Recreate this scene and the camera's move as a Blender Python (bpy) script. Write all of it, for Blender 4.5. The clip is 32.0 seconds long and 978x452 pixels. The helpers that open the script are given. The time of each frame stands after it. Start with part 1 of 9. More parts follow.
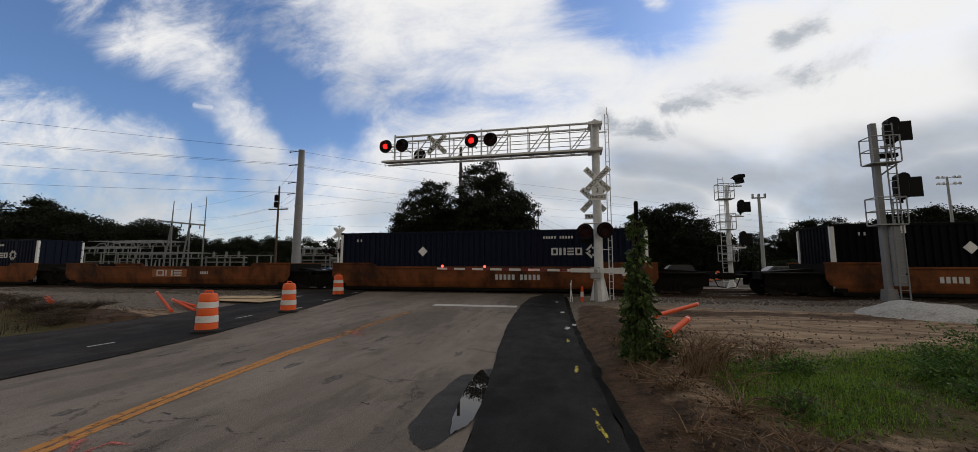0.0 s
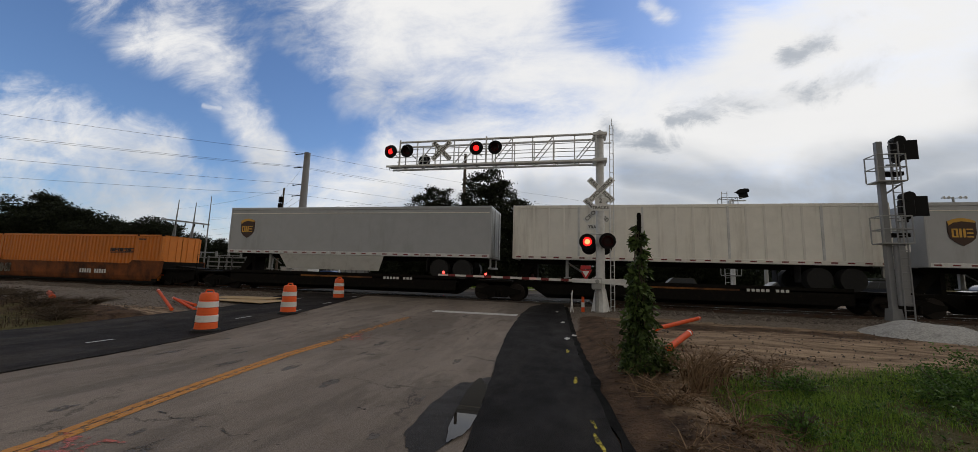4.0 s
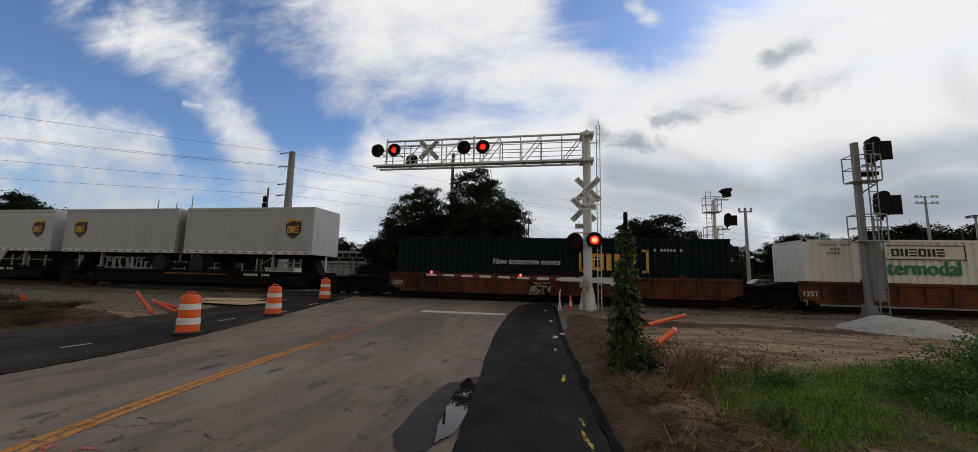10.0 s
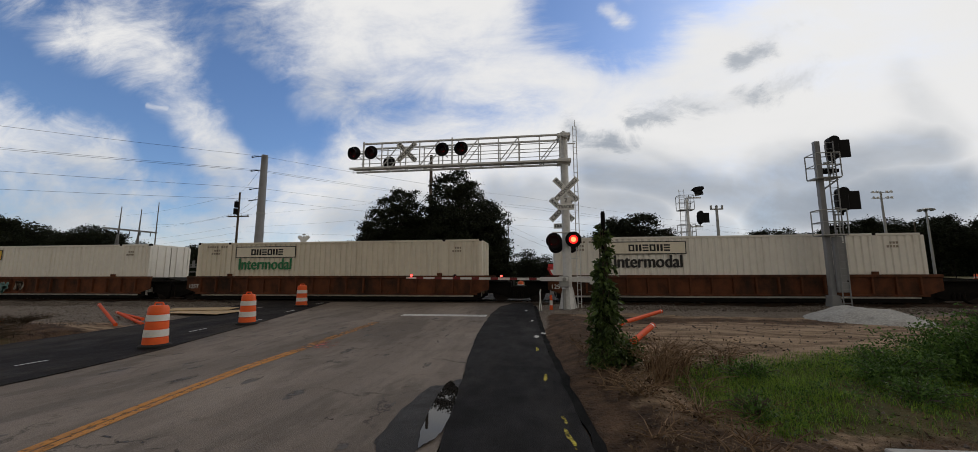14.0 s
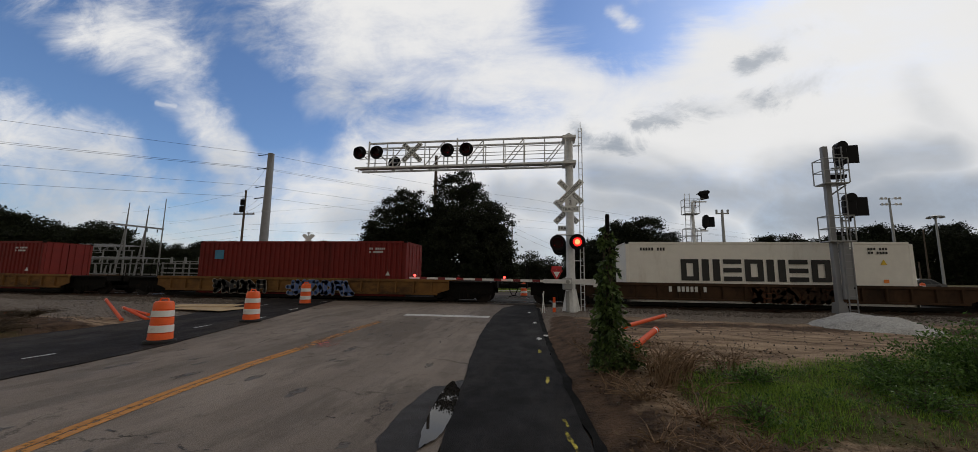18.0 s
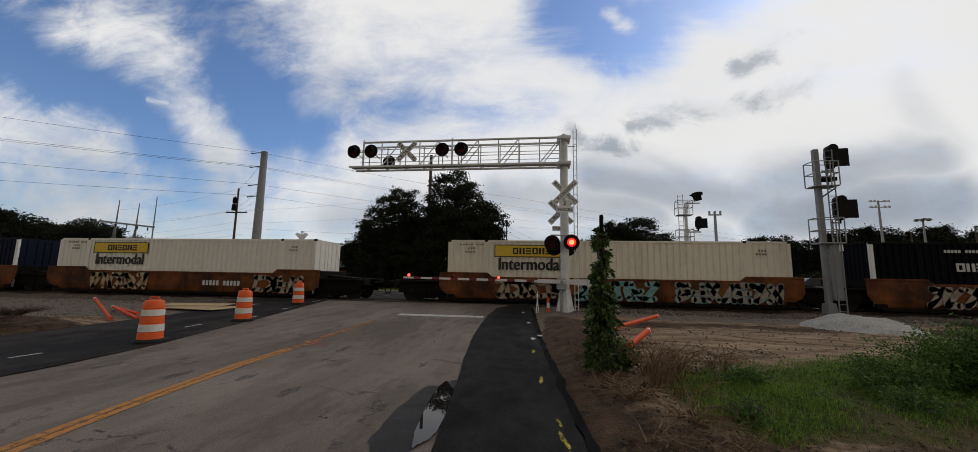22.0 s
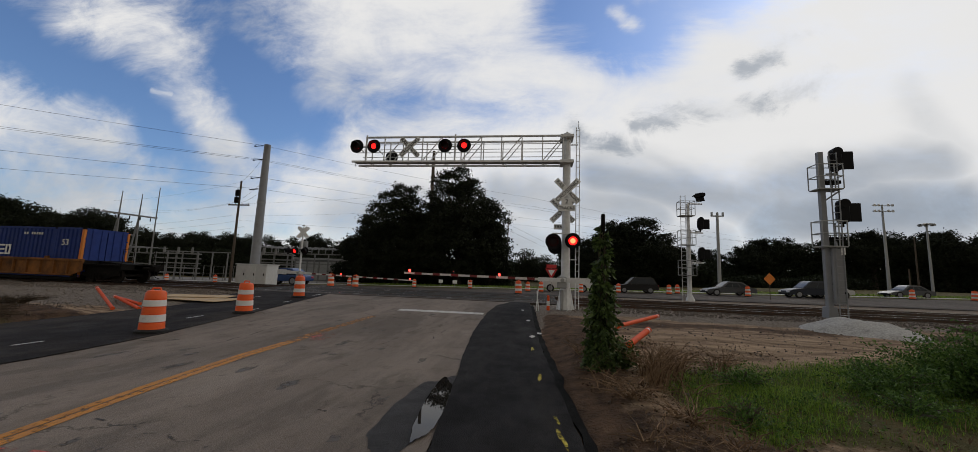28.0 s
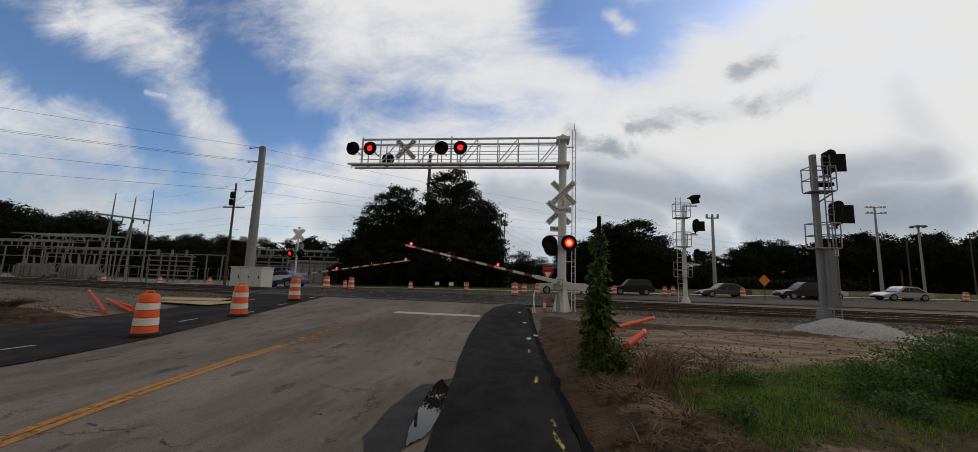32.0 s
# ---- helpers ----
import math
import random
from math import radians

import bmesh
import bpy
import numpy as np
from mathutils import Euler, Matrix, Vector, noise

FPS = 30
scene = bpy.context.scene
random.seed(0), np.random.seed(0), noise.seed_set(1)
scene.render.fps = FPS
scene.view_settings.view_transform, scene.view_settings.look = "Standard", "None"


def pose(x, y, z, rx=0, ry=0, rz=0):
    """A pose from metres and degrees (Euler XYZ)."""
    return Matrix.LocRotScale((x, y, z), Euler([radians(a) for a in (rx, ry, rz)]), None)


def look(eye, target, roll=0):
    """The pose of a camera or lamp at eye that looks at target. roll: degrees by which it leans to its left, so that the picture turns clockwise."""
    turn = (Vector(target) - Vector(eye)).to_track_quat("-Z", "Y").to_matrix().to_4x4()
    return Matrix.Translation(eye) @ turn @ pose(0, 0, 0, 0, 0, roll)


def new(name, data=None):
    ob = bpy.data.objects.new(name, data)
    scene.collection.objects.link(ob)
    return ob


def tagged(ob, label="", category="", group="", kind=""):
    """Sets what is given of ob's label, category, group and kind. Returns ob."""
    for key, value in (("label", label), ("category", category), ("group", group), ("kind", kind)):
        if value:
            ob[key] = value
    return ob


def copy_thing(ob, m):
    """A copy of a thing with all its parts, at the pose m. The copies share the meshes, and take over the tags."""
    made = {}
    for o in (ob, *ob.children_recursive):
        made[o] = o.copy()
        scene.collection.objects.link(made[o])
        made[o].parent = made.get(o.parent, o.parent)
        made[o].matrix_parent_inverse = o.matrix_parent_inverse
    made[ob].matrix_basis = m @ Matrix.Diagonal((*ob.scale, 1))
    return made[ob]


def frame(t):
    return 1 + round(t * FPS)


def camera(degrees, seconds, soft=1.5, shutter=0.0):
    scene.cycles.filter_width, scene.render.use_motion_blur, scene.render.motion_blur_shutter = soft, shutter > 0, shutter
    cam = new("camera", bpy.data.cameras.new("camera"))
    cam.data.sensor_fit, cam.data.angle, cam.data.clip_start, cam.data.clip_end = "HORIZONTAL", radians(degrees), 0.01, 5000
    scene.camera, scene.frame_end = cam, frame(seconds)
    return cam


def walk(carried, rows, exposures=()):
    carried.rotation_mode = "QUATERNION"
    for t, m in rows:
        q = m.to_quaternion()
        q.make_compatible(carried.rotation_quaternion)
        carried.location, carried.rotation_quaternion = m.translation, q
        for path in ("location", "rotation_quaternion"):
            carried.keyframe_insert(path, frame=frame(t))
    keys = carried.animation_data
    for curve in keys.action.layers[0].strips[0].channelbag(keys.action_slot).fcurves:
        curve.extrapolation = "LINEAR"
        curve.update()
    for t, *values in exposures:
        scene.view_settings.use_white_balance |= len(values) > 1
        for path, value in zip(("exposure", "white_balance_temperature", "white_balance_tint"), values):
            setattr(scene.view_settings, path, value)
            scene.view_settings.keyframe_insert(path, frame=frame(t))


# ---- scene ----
cam = camera(103.3, 32.0, soft=0.65)
EYE = (0.0, 0.0, 1.66)
# seconds, heading, tilt, lean of the hand-held camera
TURNS = [(0,11.93,6.06,-0.08),(0.5,12.20,6.18,-0.50),(1,12.42,6.38,-0.62),(1.5,12.47,6.74,-1.11),(2,12.70,7.02,-1.29),(2.5,12.76,7.10,-1.14),
(4.5,11.89,7.16,-1.92),(5,11.71,7.02,-1.81),(5.5,12.05,6.74,-1.69),(6,11.81,6.57,-1.64),(6.5,11.86,5.89,-1.28),(7,11.46,5.77,-1.21),(7.5,11.36,6.36,-1.01),
(8,11.43,6.69,-0.95),(8.5,11.22,7.04,-0.63),(9,11.49,7.36,-1.09),(9.5,10.93,7.44,-0.99),(10,10.37,7.13,-1.32),(10.5,10.86,7.15,-1.74),(11,11.27,7.55,-2.09),
(11.5,12.06,7.04,-2.04),(12,9.92,6.85,-1.76),(12.5,9.59,7.70,-1.78),(13,9.42,7.14,-0.99),(13.5,6.87,7.19,-1.93),(14,7.52,7.37,0.14),(14.5,7.37,6.89,1.00),
(16.5,8.18,7.28,-0.41),(17,8.12,7.32,-0.52),(17.5,7.94,7.64,-0.69),(18,8.00,7.54,-0.75),(18.5,7.68,7.21,-0.84),(19,7.65,6.99,-0.94),(19.5,7.60,7.03,-0.99),
(20,7.58,7.04,-1.03),(20.5,7.53,7.57,-1.01),(21,7.52,7.30,-1.09),(21.5,7.17,7.40,-0.98),(22,7.16,7.54,-0.98),(22.5,7.24,7.34,-1.26),(23,7.23,7.56,-1.52),
(23.5,7.25,7.27,-1.63),(24,7.04,7.27,-1.74),(24.5,7.15,7.42,-1.78),(25,7.22,7.32,-1.68),(25.5,7.03,7.40,-1.80),(27.5,7.15,7.11,-2.05),(28,7.25,7.11,-2.05),
(28.5,7.15,7.11,-2.04),(29,7.04,7.15,-2.11),(29.5,7.13,7.53,-2.25),(30,6.84,7.37,-2.13),(30.5,6.44,7.35,-2.04),(31,6.50,7.28,-1.85),(31.5,6.45,7.55,-2.04),(32,6.72,7.44,-1.92)]
walk(cam, [(t, pose(*EYE, 90 + p, r, y)) for t, y, p, r in TURNS],
     [(0, 0.0), (9, 0.0), (12, -0.06), (18, -0.09), (25, -0.11), (32, -0.15)])


# ---- world, sun ----
def node(nt, kind, **kw):
    n = nt.nodes.new(kind)
    for k, v in kw.items():
        if k == "inp":
            for i, x in v.items():
                n.inputs[i].default_value = x
        else:
            setattr(n, k, v)
    return n


def make_world():
    w = bpy.data.worlds.new("sky")
    scene.world = w
    w.use_nodes = True
    nt = w.node_tree
    nt.nodes.clear()
    L = nt.links.new

    def math_(op, a, b=None, c=None):
        n = node(nt, "ShaderNodeMath", operation=op)
        for i, x in enumerate((a, b, c)):
            if x is None:
                continue
            if isinstance(x, (int, float)):
                n.inputs[i].default_value = x
            else:
                L(x, n.inputs[i])
        return n.outputs[0]

    def mix(f, a, b):
        n = node(nt, "ShaderNodeMix", data_type="RGBA")
        for i, x in ((0, f), (6, a), (7, b)):
            if isinstance(x, (tuple, float, int)):
                n.inputs[i].default_value = (*x, 1) if isinstance(x, tuple) else x
            else:
                L(x, n.inputs[i])
        return n.outputs[2]

    tc = node(nt, "ShaderNodeTexCoord")
    ray = tc.outputs["Generated"]
    sep = node(nt, "ShaderNodeSeparateXYZ")
    L(ray, sep.inputs[0])
    # chart of the northern sky: east and up over north
    ahead = math_("MAXIMUM", sep.outputs[1], 0.08)
    comb = node(nt, "ShaderNodeCombineXYZ")
    L(math_("DIVIDE", sep.outputs[0], ahead), comb.inputs[0])
    L(math_("DIVIDE", sep.outputs[2], ahead), comb.inputs[1])

    def drift(scale, rot, stretch, detail=8.0, rough=0.6, dist=0.6):
        """cloud noise drawn out along one direction of the chart"""
        mp = node(nt, "ShaderNodeMapping")
        mp.inputs["Rotation"].default_value = (0, 0, radians(rot))
        mp.inputs["Scale"].default_value = (scale * stretch, scale, 1)
        L(comb.outputs[0], mp.inputs[0])
        nz = node(nt, "ShaderNodeTexNoise", inp={"Scale": 1.0, "Detail": detail, "Roughness": rough, "Distortion": dist})
        L(mp.outputs[0], nz.inputs["Vector"])
        return nz

    def warp(src, nz, amount):
        sub = node(nt, "ShaderNodeVectorMath", operation="SUBTRACT")
        L(nz.outputs["Color"], sub.inputs[0])
        sub.inputs[1].default_value = (0.5, 0.5, 0.5)
        ma = node(nt, "ShaderNodeVectorMath", operation="MULTIPLY_ADD")
        L(sub.outputs[0], ma.inputs[0])
        ma.inputs[1].default_value = (amount, amount, 0)
        L(src, ma.inputs[2])
        return ma.outputs[0]

    calm = warp(comb.outputs[0], drift(2.2, 0, 1.0, 4.0, 0.55), 0.16)
    torn = warp(calm, drift(8.0, 25, 0.6, 8.0, 0.72), 0.15)

    def stroke(x0, y0, x1, y1, r0, r1, k, src):
        """k along a line of the chart, falling to 0 between r0 and r1 beside it"""
        ba = Vector((x1 - x0, y1 - y0, 0))
        pa = node(nt, "ShaderNodeVectorMath", operation="SUBTRACT")
        L(src, pa.inputs[0])
        pa.inputs[1].default_value = (x0, y0, 0)
        dp = node(nt, "ShaderNodeVectorMath", operation="DOT_PRODUCT")
        L(pa.outputs[0], dp.inputs[0])
        dp.inputs[1].default_value = ba / ba.length_squared
        along = math_("MINIMUM", math_("MAXIMUM", dp.outputs["Value"], 0.0), 1.0)
        sc = node(nt, "ShaderNodeVectorMath", operation="SCALE")
        sc.inputs[0].default_value = ba
        L(along, sc.inputs["Scale"])
        ds = node(nt, "ShaderNodeVectorMath", operation="DISTANCE")
        L(pa.outputs[0], ds.inputs[0])
        L(sc.outputs[0], ds.inputs[1])
        mr = node(nt, "ShaderNodeMapRange", interpolation_type="SMOOTHSTEP", inp={1: r0 * 0.3, 2: r1 * 1.55, 3: k, 4: 0.0})
        L(ds.outputs["Value"], mr.inputs[0])
        return mr.outputs[0]

    def most(lines, src):
        out = None
        for ln in lines:
            x = stroke(*ln, src)
            out = x if out is None else math_("MAXIMUM", out, x)
        return out

    # where the deck is broken and blue shows, white streaks across it, grey bellies, torn scraps below
    breaks = [(-2.511, 1.187, -1.839, 0.885, 0.187, 0.497, 1.0), (-2.294, 0.885, -1.743, 0.692, 0.073, 0.233, 1), (-1.745, 0.704, -1.359, 0.546, 0.077, 0.205, 1), (-1.358, 0.535, -1.138, 0.383, 0.058, 0.163, 0.95), (-1.136, 0.372, -1.053, 0.267, 0.022, 0.11, 0.6), (-1.018, 0.81, -0.907, 0.626, 0.045, 0.181, 0.6), (-0.951, 0.609, -0.76, 0.452, 0.064, 0.171, 0.95), (-0.763, 0.492, -0.631, 0.396, 0.03, 0.111, 0.8), (-0.987, 0.508, -0.886, 0.4, 0.032, 0.097, 0.6)]
    breaks_high = [(-0.636, 0.483, -0.361, 0.436, 0.01, 0.087, 0.4), (-0.361, 0.426, -0.014, 0.438, 0.009, 0.079, 0.3), (0.088, 0.784, 0.242, 0.674, 0.05, 0.134, 1), (0.243, 0.709, 0.644, 0.811, 0.039, 0.093, 0.95), (0.159, 1.092, 0.61, 1.086, 0.1, 0.268, 0.9), (-2.72, 1.699, -1.361, 1.542, 0.26, 0.649, 0.8)]
    streaks = [(-1.837, 1.036, -1.425, 0.812, 0.041, 0.177, 0.75), (-1.425, 0.812, -1.144, 0.637, 0.037, 0.147, 0.85), (-1.144, 0.637, -0.994, 0.467, 0.018, 0.102, 0.8), (-0.994, 0.467, -0.912, 0.332, 0.013, 0.075, 0.75), (-1.418, 0.953, -1.109, 0.754, 0.025, 0.149, 0.45), (-2.281, 0.55, -1.7, 0.456, 0.083, 0.195, 0.9), (-2.108, 0.663, -1.751, 0.574, 0.006, 0.084, 0.6), (-1.706, 0.49, -1.357, 0.351, 0.05, 0.149, 0.85), (-1.357, 0.351, -1.145, 0.25, 0.034, 0.103, 0.7), (-1.231, 0.541, -1.143, 0.528, 0.003, 0.012, 0.8), (0.19, 0.719, 0.227, 0.686, 0.008, 0.03, 0.7), (-0.855, 0.811, -0.644, 0.602, 0.021, 0.128, 0.5)]
    bellies = [(-2.132, 0.207, -0.951, 0.167, 0.071, 0.214, 0.55), (-2.039, 0.356, -1.187, 0.201, 0.037, 0.148, 0.3), (-1.025, 0.877, -0.892, 0.709, 0.034, 0.137, 0.45), (0.14, 0.271, 0.485, 0.206, 0.036, 0.073, 0.75), (0.485, 0.206, 0.904, 0.296, 0.039, 0.077, 0.75), (0.545, 0.16, 0.935, 0.193, 0.05, 0.088, 0.9), (-0.112, 0.222, 0.282, 0.165, 0.031, 0.07, 0.65), (0.877, 0.446, 0.95, 0.328, 0.025, 0.062, 0.35), (-0.64, 0.542, -0.362, 0.473, 0.019, 0.097, 0.3), (-0.537, 0.161, -0.015, 0.146, 0.034, 0.086, 0.45), (-0.177, 0.082, 0.413, 0.082, 0.03, 0.09, 0.7)]
    scraps = [(0.104, 0.366, 0.23, 0.311, 0.019, 0.041, 0.95), (0.493, 0.545, 0.561, 0.569, 0.009, 0.032, 0.75), (0.561, 0.569, 0.628, 0.601, 0.006, 0.026, 0.55), (0.614, 0.595, 0.705, 0.624, 0.004, 0.021, 0.35), (0.248, 0.4, 0.32, 0.403, 0.011, 0.03, 0.75), (0.32, 0.415, 0.419, 0.439, 0.007, 0.024, 0.65), (0.404, 0.421, 0.552, 0.441, 0.016, 0.035, 0.8), (0.552, 0.444, 0.682, 0.494, 0.01, 0.03, 0.45)]
    fibre = drift(3.2, -36, 0.28, 9.0, 0.62, 0.4).outputs["Fac"]
    tuft = drift(6.5, -30, 0.6, 9.0, 0.66, 0.5).outputs["Fac"]
    lump = drift(2.6, 20, 0.55, 8.0, 0.58, 0.4).outputs["Fac"]
    blue = math_("MAXIMUM", most(breaks, calm), most(breaks_high, calm))
    white = most(streaks, calm)
    thin = node(nt, "ShaderNodeMapRange", interpolation_type="SMOOTHSTEP", inp={1: -1.3, 2: 0.3, 3: 0.30, 4: 0.0})
    L(math_("DIVIDE", sep.outputs[0], ahead), thin.inputs[0])
    thick = math_("SUBTRACT", math_("SUBTRACT", 1.0, thin.outputs[0]), math_("MULTIPLY", blue, math_("SUBTRACT", 1.0, white)))
    # thin cloud is fibrous, thick cloud smooth
    edge = math_("ADD", math_("MULTIPLY", math_("MULTIPLY", thick, math_("SUBTRACT", 1.06, thick)), 3.0), 0.42)
    ragged = math_("ADD", math_("MULTIPLY", math_("SUBTRACT", fibre, 0.5), 1.9), math_("MULTIPLY", math_("SUBTRACT", tuft, 0.5), 1.25))
    cover = math_("ADD", thick, math_("MULTIPLY", ragged, edge))
    mr = node(nt, "ShaderNodeMapRange", interpolation_type="SMOOTHSTEP", inp={1: 0.0, 2: 1.06, 3: 0.0, 4: 1.0})
    L(cover, mr.inputs[0])
    cover = mr.outputs[0]
    bits = node(nt, "ShaderNodeMapRange", interpolation_type="SMOOTHSTEP", inp={1: 0.36, 2: 0.60, 3: 0.2, 4: 0.9})
    L(tuft, bits.inputs[0])
    grey = math_("MAXIMUM", most(bellies, calm), math_("MULTIPLY", most(scraps, torn), bits.outputs[0]))
    grey = math_("ADD", grey, math_("MULTIPLY", math_("SUBTRACT", lump, 0.47), 1.0))
    grey = math_("ADD", grey, math_("MULTIPLY", math_("SUBTRACT", fibre, 0.5), 0.18))
    gm = node(nt, "ShaderNodeMapRange", interpolation_type="SMOOTHSTEP", inp={1: -0.05, 2: 1.1, 3: 0.0, 4: 1.0})
    L(grey, gm.inputs[0])
    cloud = mix(gm.outputs[0], (0.88, 0.875, 0.87), (0.32, 0.365, 0.43))
    sky = node(nt, "ShaderNodeTexSky", sky_type="NISHITA", sun_disc=False)
    sky.sun_elevation, sky.sun_rotation, sky.air_density, sky.dust_density, sky.ozone_density = radians(SUN_EL), radians(SUN_AZ), 1.0, 0.4, 1.6
    blues = node(nt, "ShaderNodeVectorMath", operation="MULTIPLY")
    L(sky.outputs[0], blues.inputs[0])
    blues.inputs[1].default_value = (0.088, 0.104, 0.130)
    col = mix(cover, blues.outputs[0], cloud)
    # evening: the deck is thick and dull behind the viewer and overhead, bright ahead
    dim = node(nt, "ShaderNodeMapRange", interpolation_type="SMOOTHSTEP", inp={1: -0.35, 2: 0.40, 3: 0.48, 4: 1.0})
    L(sep.outputs[1], dim.inputs[0])
    dz = node(nt, "ShaderNodeMapRange", interpolation_type="SMOOTHSTEP", inp={1: 0.60, 2: 0.95, 3: 1.0, 4: 0.45})
    L(sep.outputs[2], dz.inputs[0])
    bright = math_("MULTIPLY", dim.outputs[0], dz.outputs[0])
    sc = node(nt, "ShaderNodeVectorMath", operation="SCALE")
    L(col, sc.inputs[0])
    L(bright, sc.inputs["Scale"])
    warm = node(nt, "ShaderNodeMapRange", interpolation_type="SMOOTHSTEP", inp={1: -0.4, 2: 0.35, 3: 1.0, 4: 0.0})
    L(sep.outputs[1], warm.inputs[0])
    wm = node(nt, "ShaderNodeMix", data_type="RGBA", blend_type="MULTIPLY")
    L(warm.outputs[0], wm.inputs[0])
    L(sc.outputs[0], wm.inputs[6])
    wm.inputs[7].default_value = (1.06, 0.96, 0.82, 1)
    col = wm.outputs[2]
    bg = node(nt, "ShaderNodeBackground", inp={"Strength": 1.0})
    L(col, bg.inputs[0])
    out = node(nt, "ShaderNodeOutputWorld")
    L(bg.outputs[0], out.inputs[0])


SUN_EL, SUN_AZ = 32.0, 38.0     # the veiled sun stands ahead and to the right
make_world()
sun = new("sun", bpy.data.lights.new("sun", "SUN"))
sun.data.energy, sun.data.angle, sun.data.color = 0.3, radians(25), (1.0, 0.95, 0.88)
_a, _e = radians(SUN_AZ), radians(SUN_EL)
sun.matrix_world = look((60 * math.sin(_a), 60 * math.cos(_a), 40), (60 * math.sin(_a) - math.sin(_a) * math.cos(_e), 60 * math.cos(_a) - math.cos(_a) * math.cos(_e), 40 - math.sin(_e)))
scene.view_settings.exposure = 0.0


# ---- materials ----
def surf(name, col, rough=0.6, metal=0.0, var=0.14, scale=4.0, grime=None, amt=0.35, gscale=1.1, stretch=1.0, bump=0.12, bscale=70.0, rnd=0.05, spec=0.5):
    """A painted, metal, earth or stone surface: fine grain, larger stains, relief, and a small change from piece to piece"""
    m = bpy.data.materials.new(name)
    m.use_nodes = True
    nt = m.node_tree
    nt.nodes.clear()
    L = nt.links.new
    tc = node(nt, "ShaderNodeTexCoord")
    obj = tc.outputs["Object"]
    n1 = node(nt, "ShaderNodeTexNoise", inp={"Scale": scale, "Detail": 5.0, "Roughness": 0.6})
    L(obj, n1.inputs["Vector"])
    lo, hi = [max(c * (1 - var), 0) for c in col], [min(c * (1 + var), 1) for c in col]
    mx = node(nt, "ShaderNodeMix", data_type="RGBA")
    mx.inputs[6].default_value, mx.inputs[7].default_value = (*lo, 1), (*hi, 1)
    rm = node(nt, "ShaderNodeMapRange", inp={1: 0.3, 2: 0.7})
    L(n1.outputs["Fac"], rm.inputs[0])
    L(rm.outputs[0], mx.inputs[0])
    colour = mx.outputs[2]
    if grime:
        mp = node(nt, "ShaderNodeMapping")
        mp.inputs["Scale"].default_value = (1, 1, 1.0 / stretch)
        L(obj, mp.inputs[0])
        n2 = node(nt, "ShaderNodeTexNoise", inp={"Scale": gscale, "Detail": 7.0, "Roughness": 0.68})
        L(mp.outputs[0], n2.inputs["Vector"])
        r2 = node(nt, "ShaderNodeMapRange", interpolation_type="SMOOTHSTEP", inp={1: 0.62 - 0.3 * amt, 2: 0.78 - 0.12 * amt, 3: 0.0, 4: min(1.0, 0.45 + amt)})
        L(n2.outputs["Fac"], r2.inputs[0])
        m2 = node(nt, "ShaderNodeMix", data_type="RGBA")
        L(r2.outputs[0], m2.inputs[0])
        L(colour, m2.inputs[6])
        m2.inputs[7].default_value = (*grime, 1)
        colour = m2.outputs[2]
    if rnd:
        oi = node(nt, "ShaderNodeObjectInfo")
        rr = node(nt, "ShaderNodeMapRange", inp={3: 1 - rnd * 1.5, 4: 1 + rnd * 1.5})
        L(oi.outputs["Random"], rr.inputs[0])
        hs = node(nt, "ShaderNodeHueSaturation")
        L(rr.outputs[0], hs.inputs["Value"])
        L(colour, hs.inputs["Color"])
        colour = hs.outputs[0]
    bs = node(nt, "ShaderNodeBsdfPrincipled", inp={"Metallic": metal, "Specular IOR Level": spec})
    L(colour, bs.inputs["Base Color"])
    rq = node(nt, "ShaderNodeMapRange", inp={1: 0.3, 2: 0.7, 3: max(rough - 0.1, 0.03), 4: min(rough + 0.1, 1)})
    L(n1.outputs["Fac"], rq.inputs[0])
    L(rq.outputs[0], bs.inputs["Roughness"])
    if bump:
        nb = node(nt, "ShaderNodeTexNoise", inp={"Scale": bscale, "Detail": 4.0})
        L(obj, nb.inputs["Vector"])
        bp = node(nt, "ShaderNodeBump", inp={"Strength": bump, "Distance": 0.02})
        L(nb.outputs["Fac"], bp.inputs["Height"])
        L(bp.outputs[0], bs.inputs["Normal"])
    out = node(nt, "ShaderNodeOutputMaterial")
    L(bs.outputs[0], out.inputs[0])
    return m


def glow(name, col, power):
    m = bpy.data.materials.new(name)
    m.use_nodes = True
    b = m.node_tree.nodes["Principled BSDF"]
    b.inputs["Base Color"].default_value = (*[min(c, 1) for c in col], 1)
    b.inputs["Emission Color"].default_value = (*col, 1)
    b.inputs["Emission Strength"].default_value = power
    return m


def glassy(name, col=(0.02, 0.025, 0.03), rough=0.05):
    m = bpy.data.materials.new(name)
    m.use_nodes = True
    b = m.node_tree.nodes["Principled BSDF"]
    b.inputs["Base Color"].default_value = (*col, 1)
    b.inputs["Roughness"].default_value = rough
    b.inputs["Specular IOR Level"].default_value = 0.25
    return m


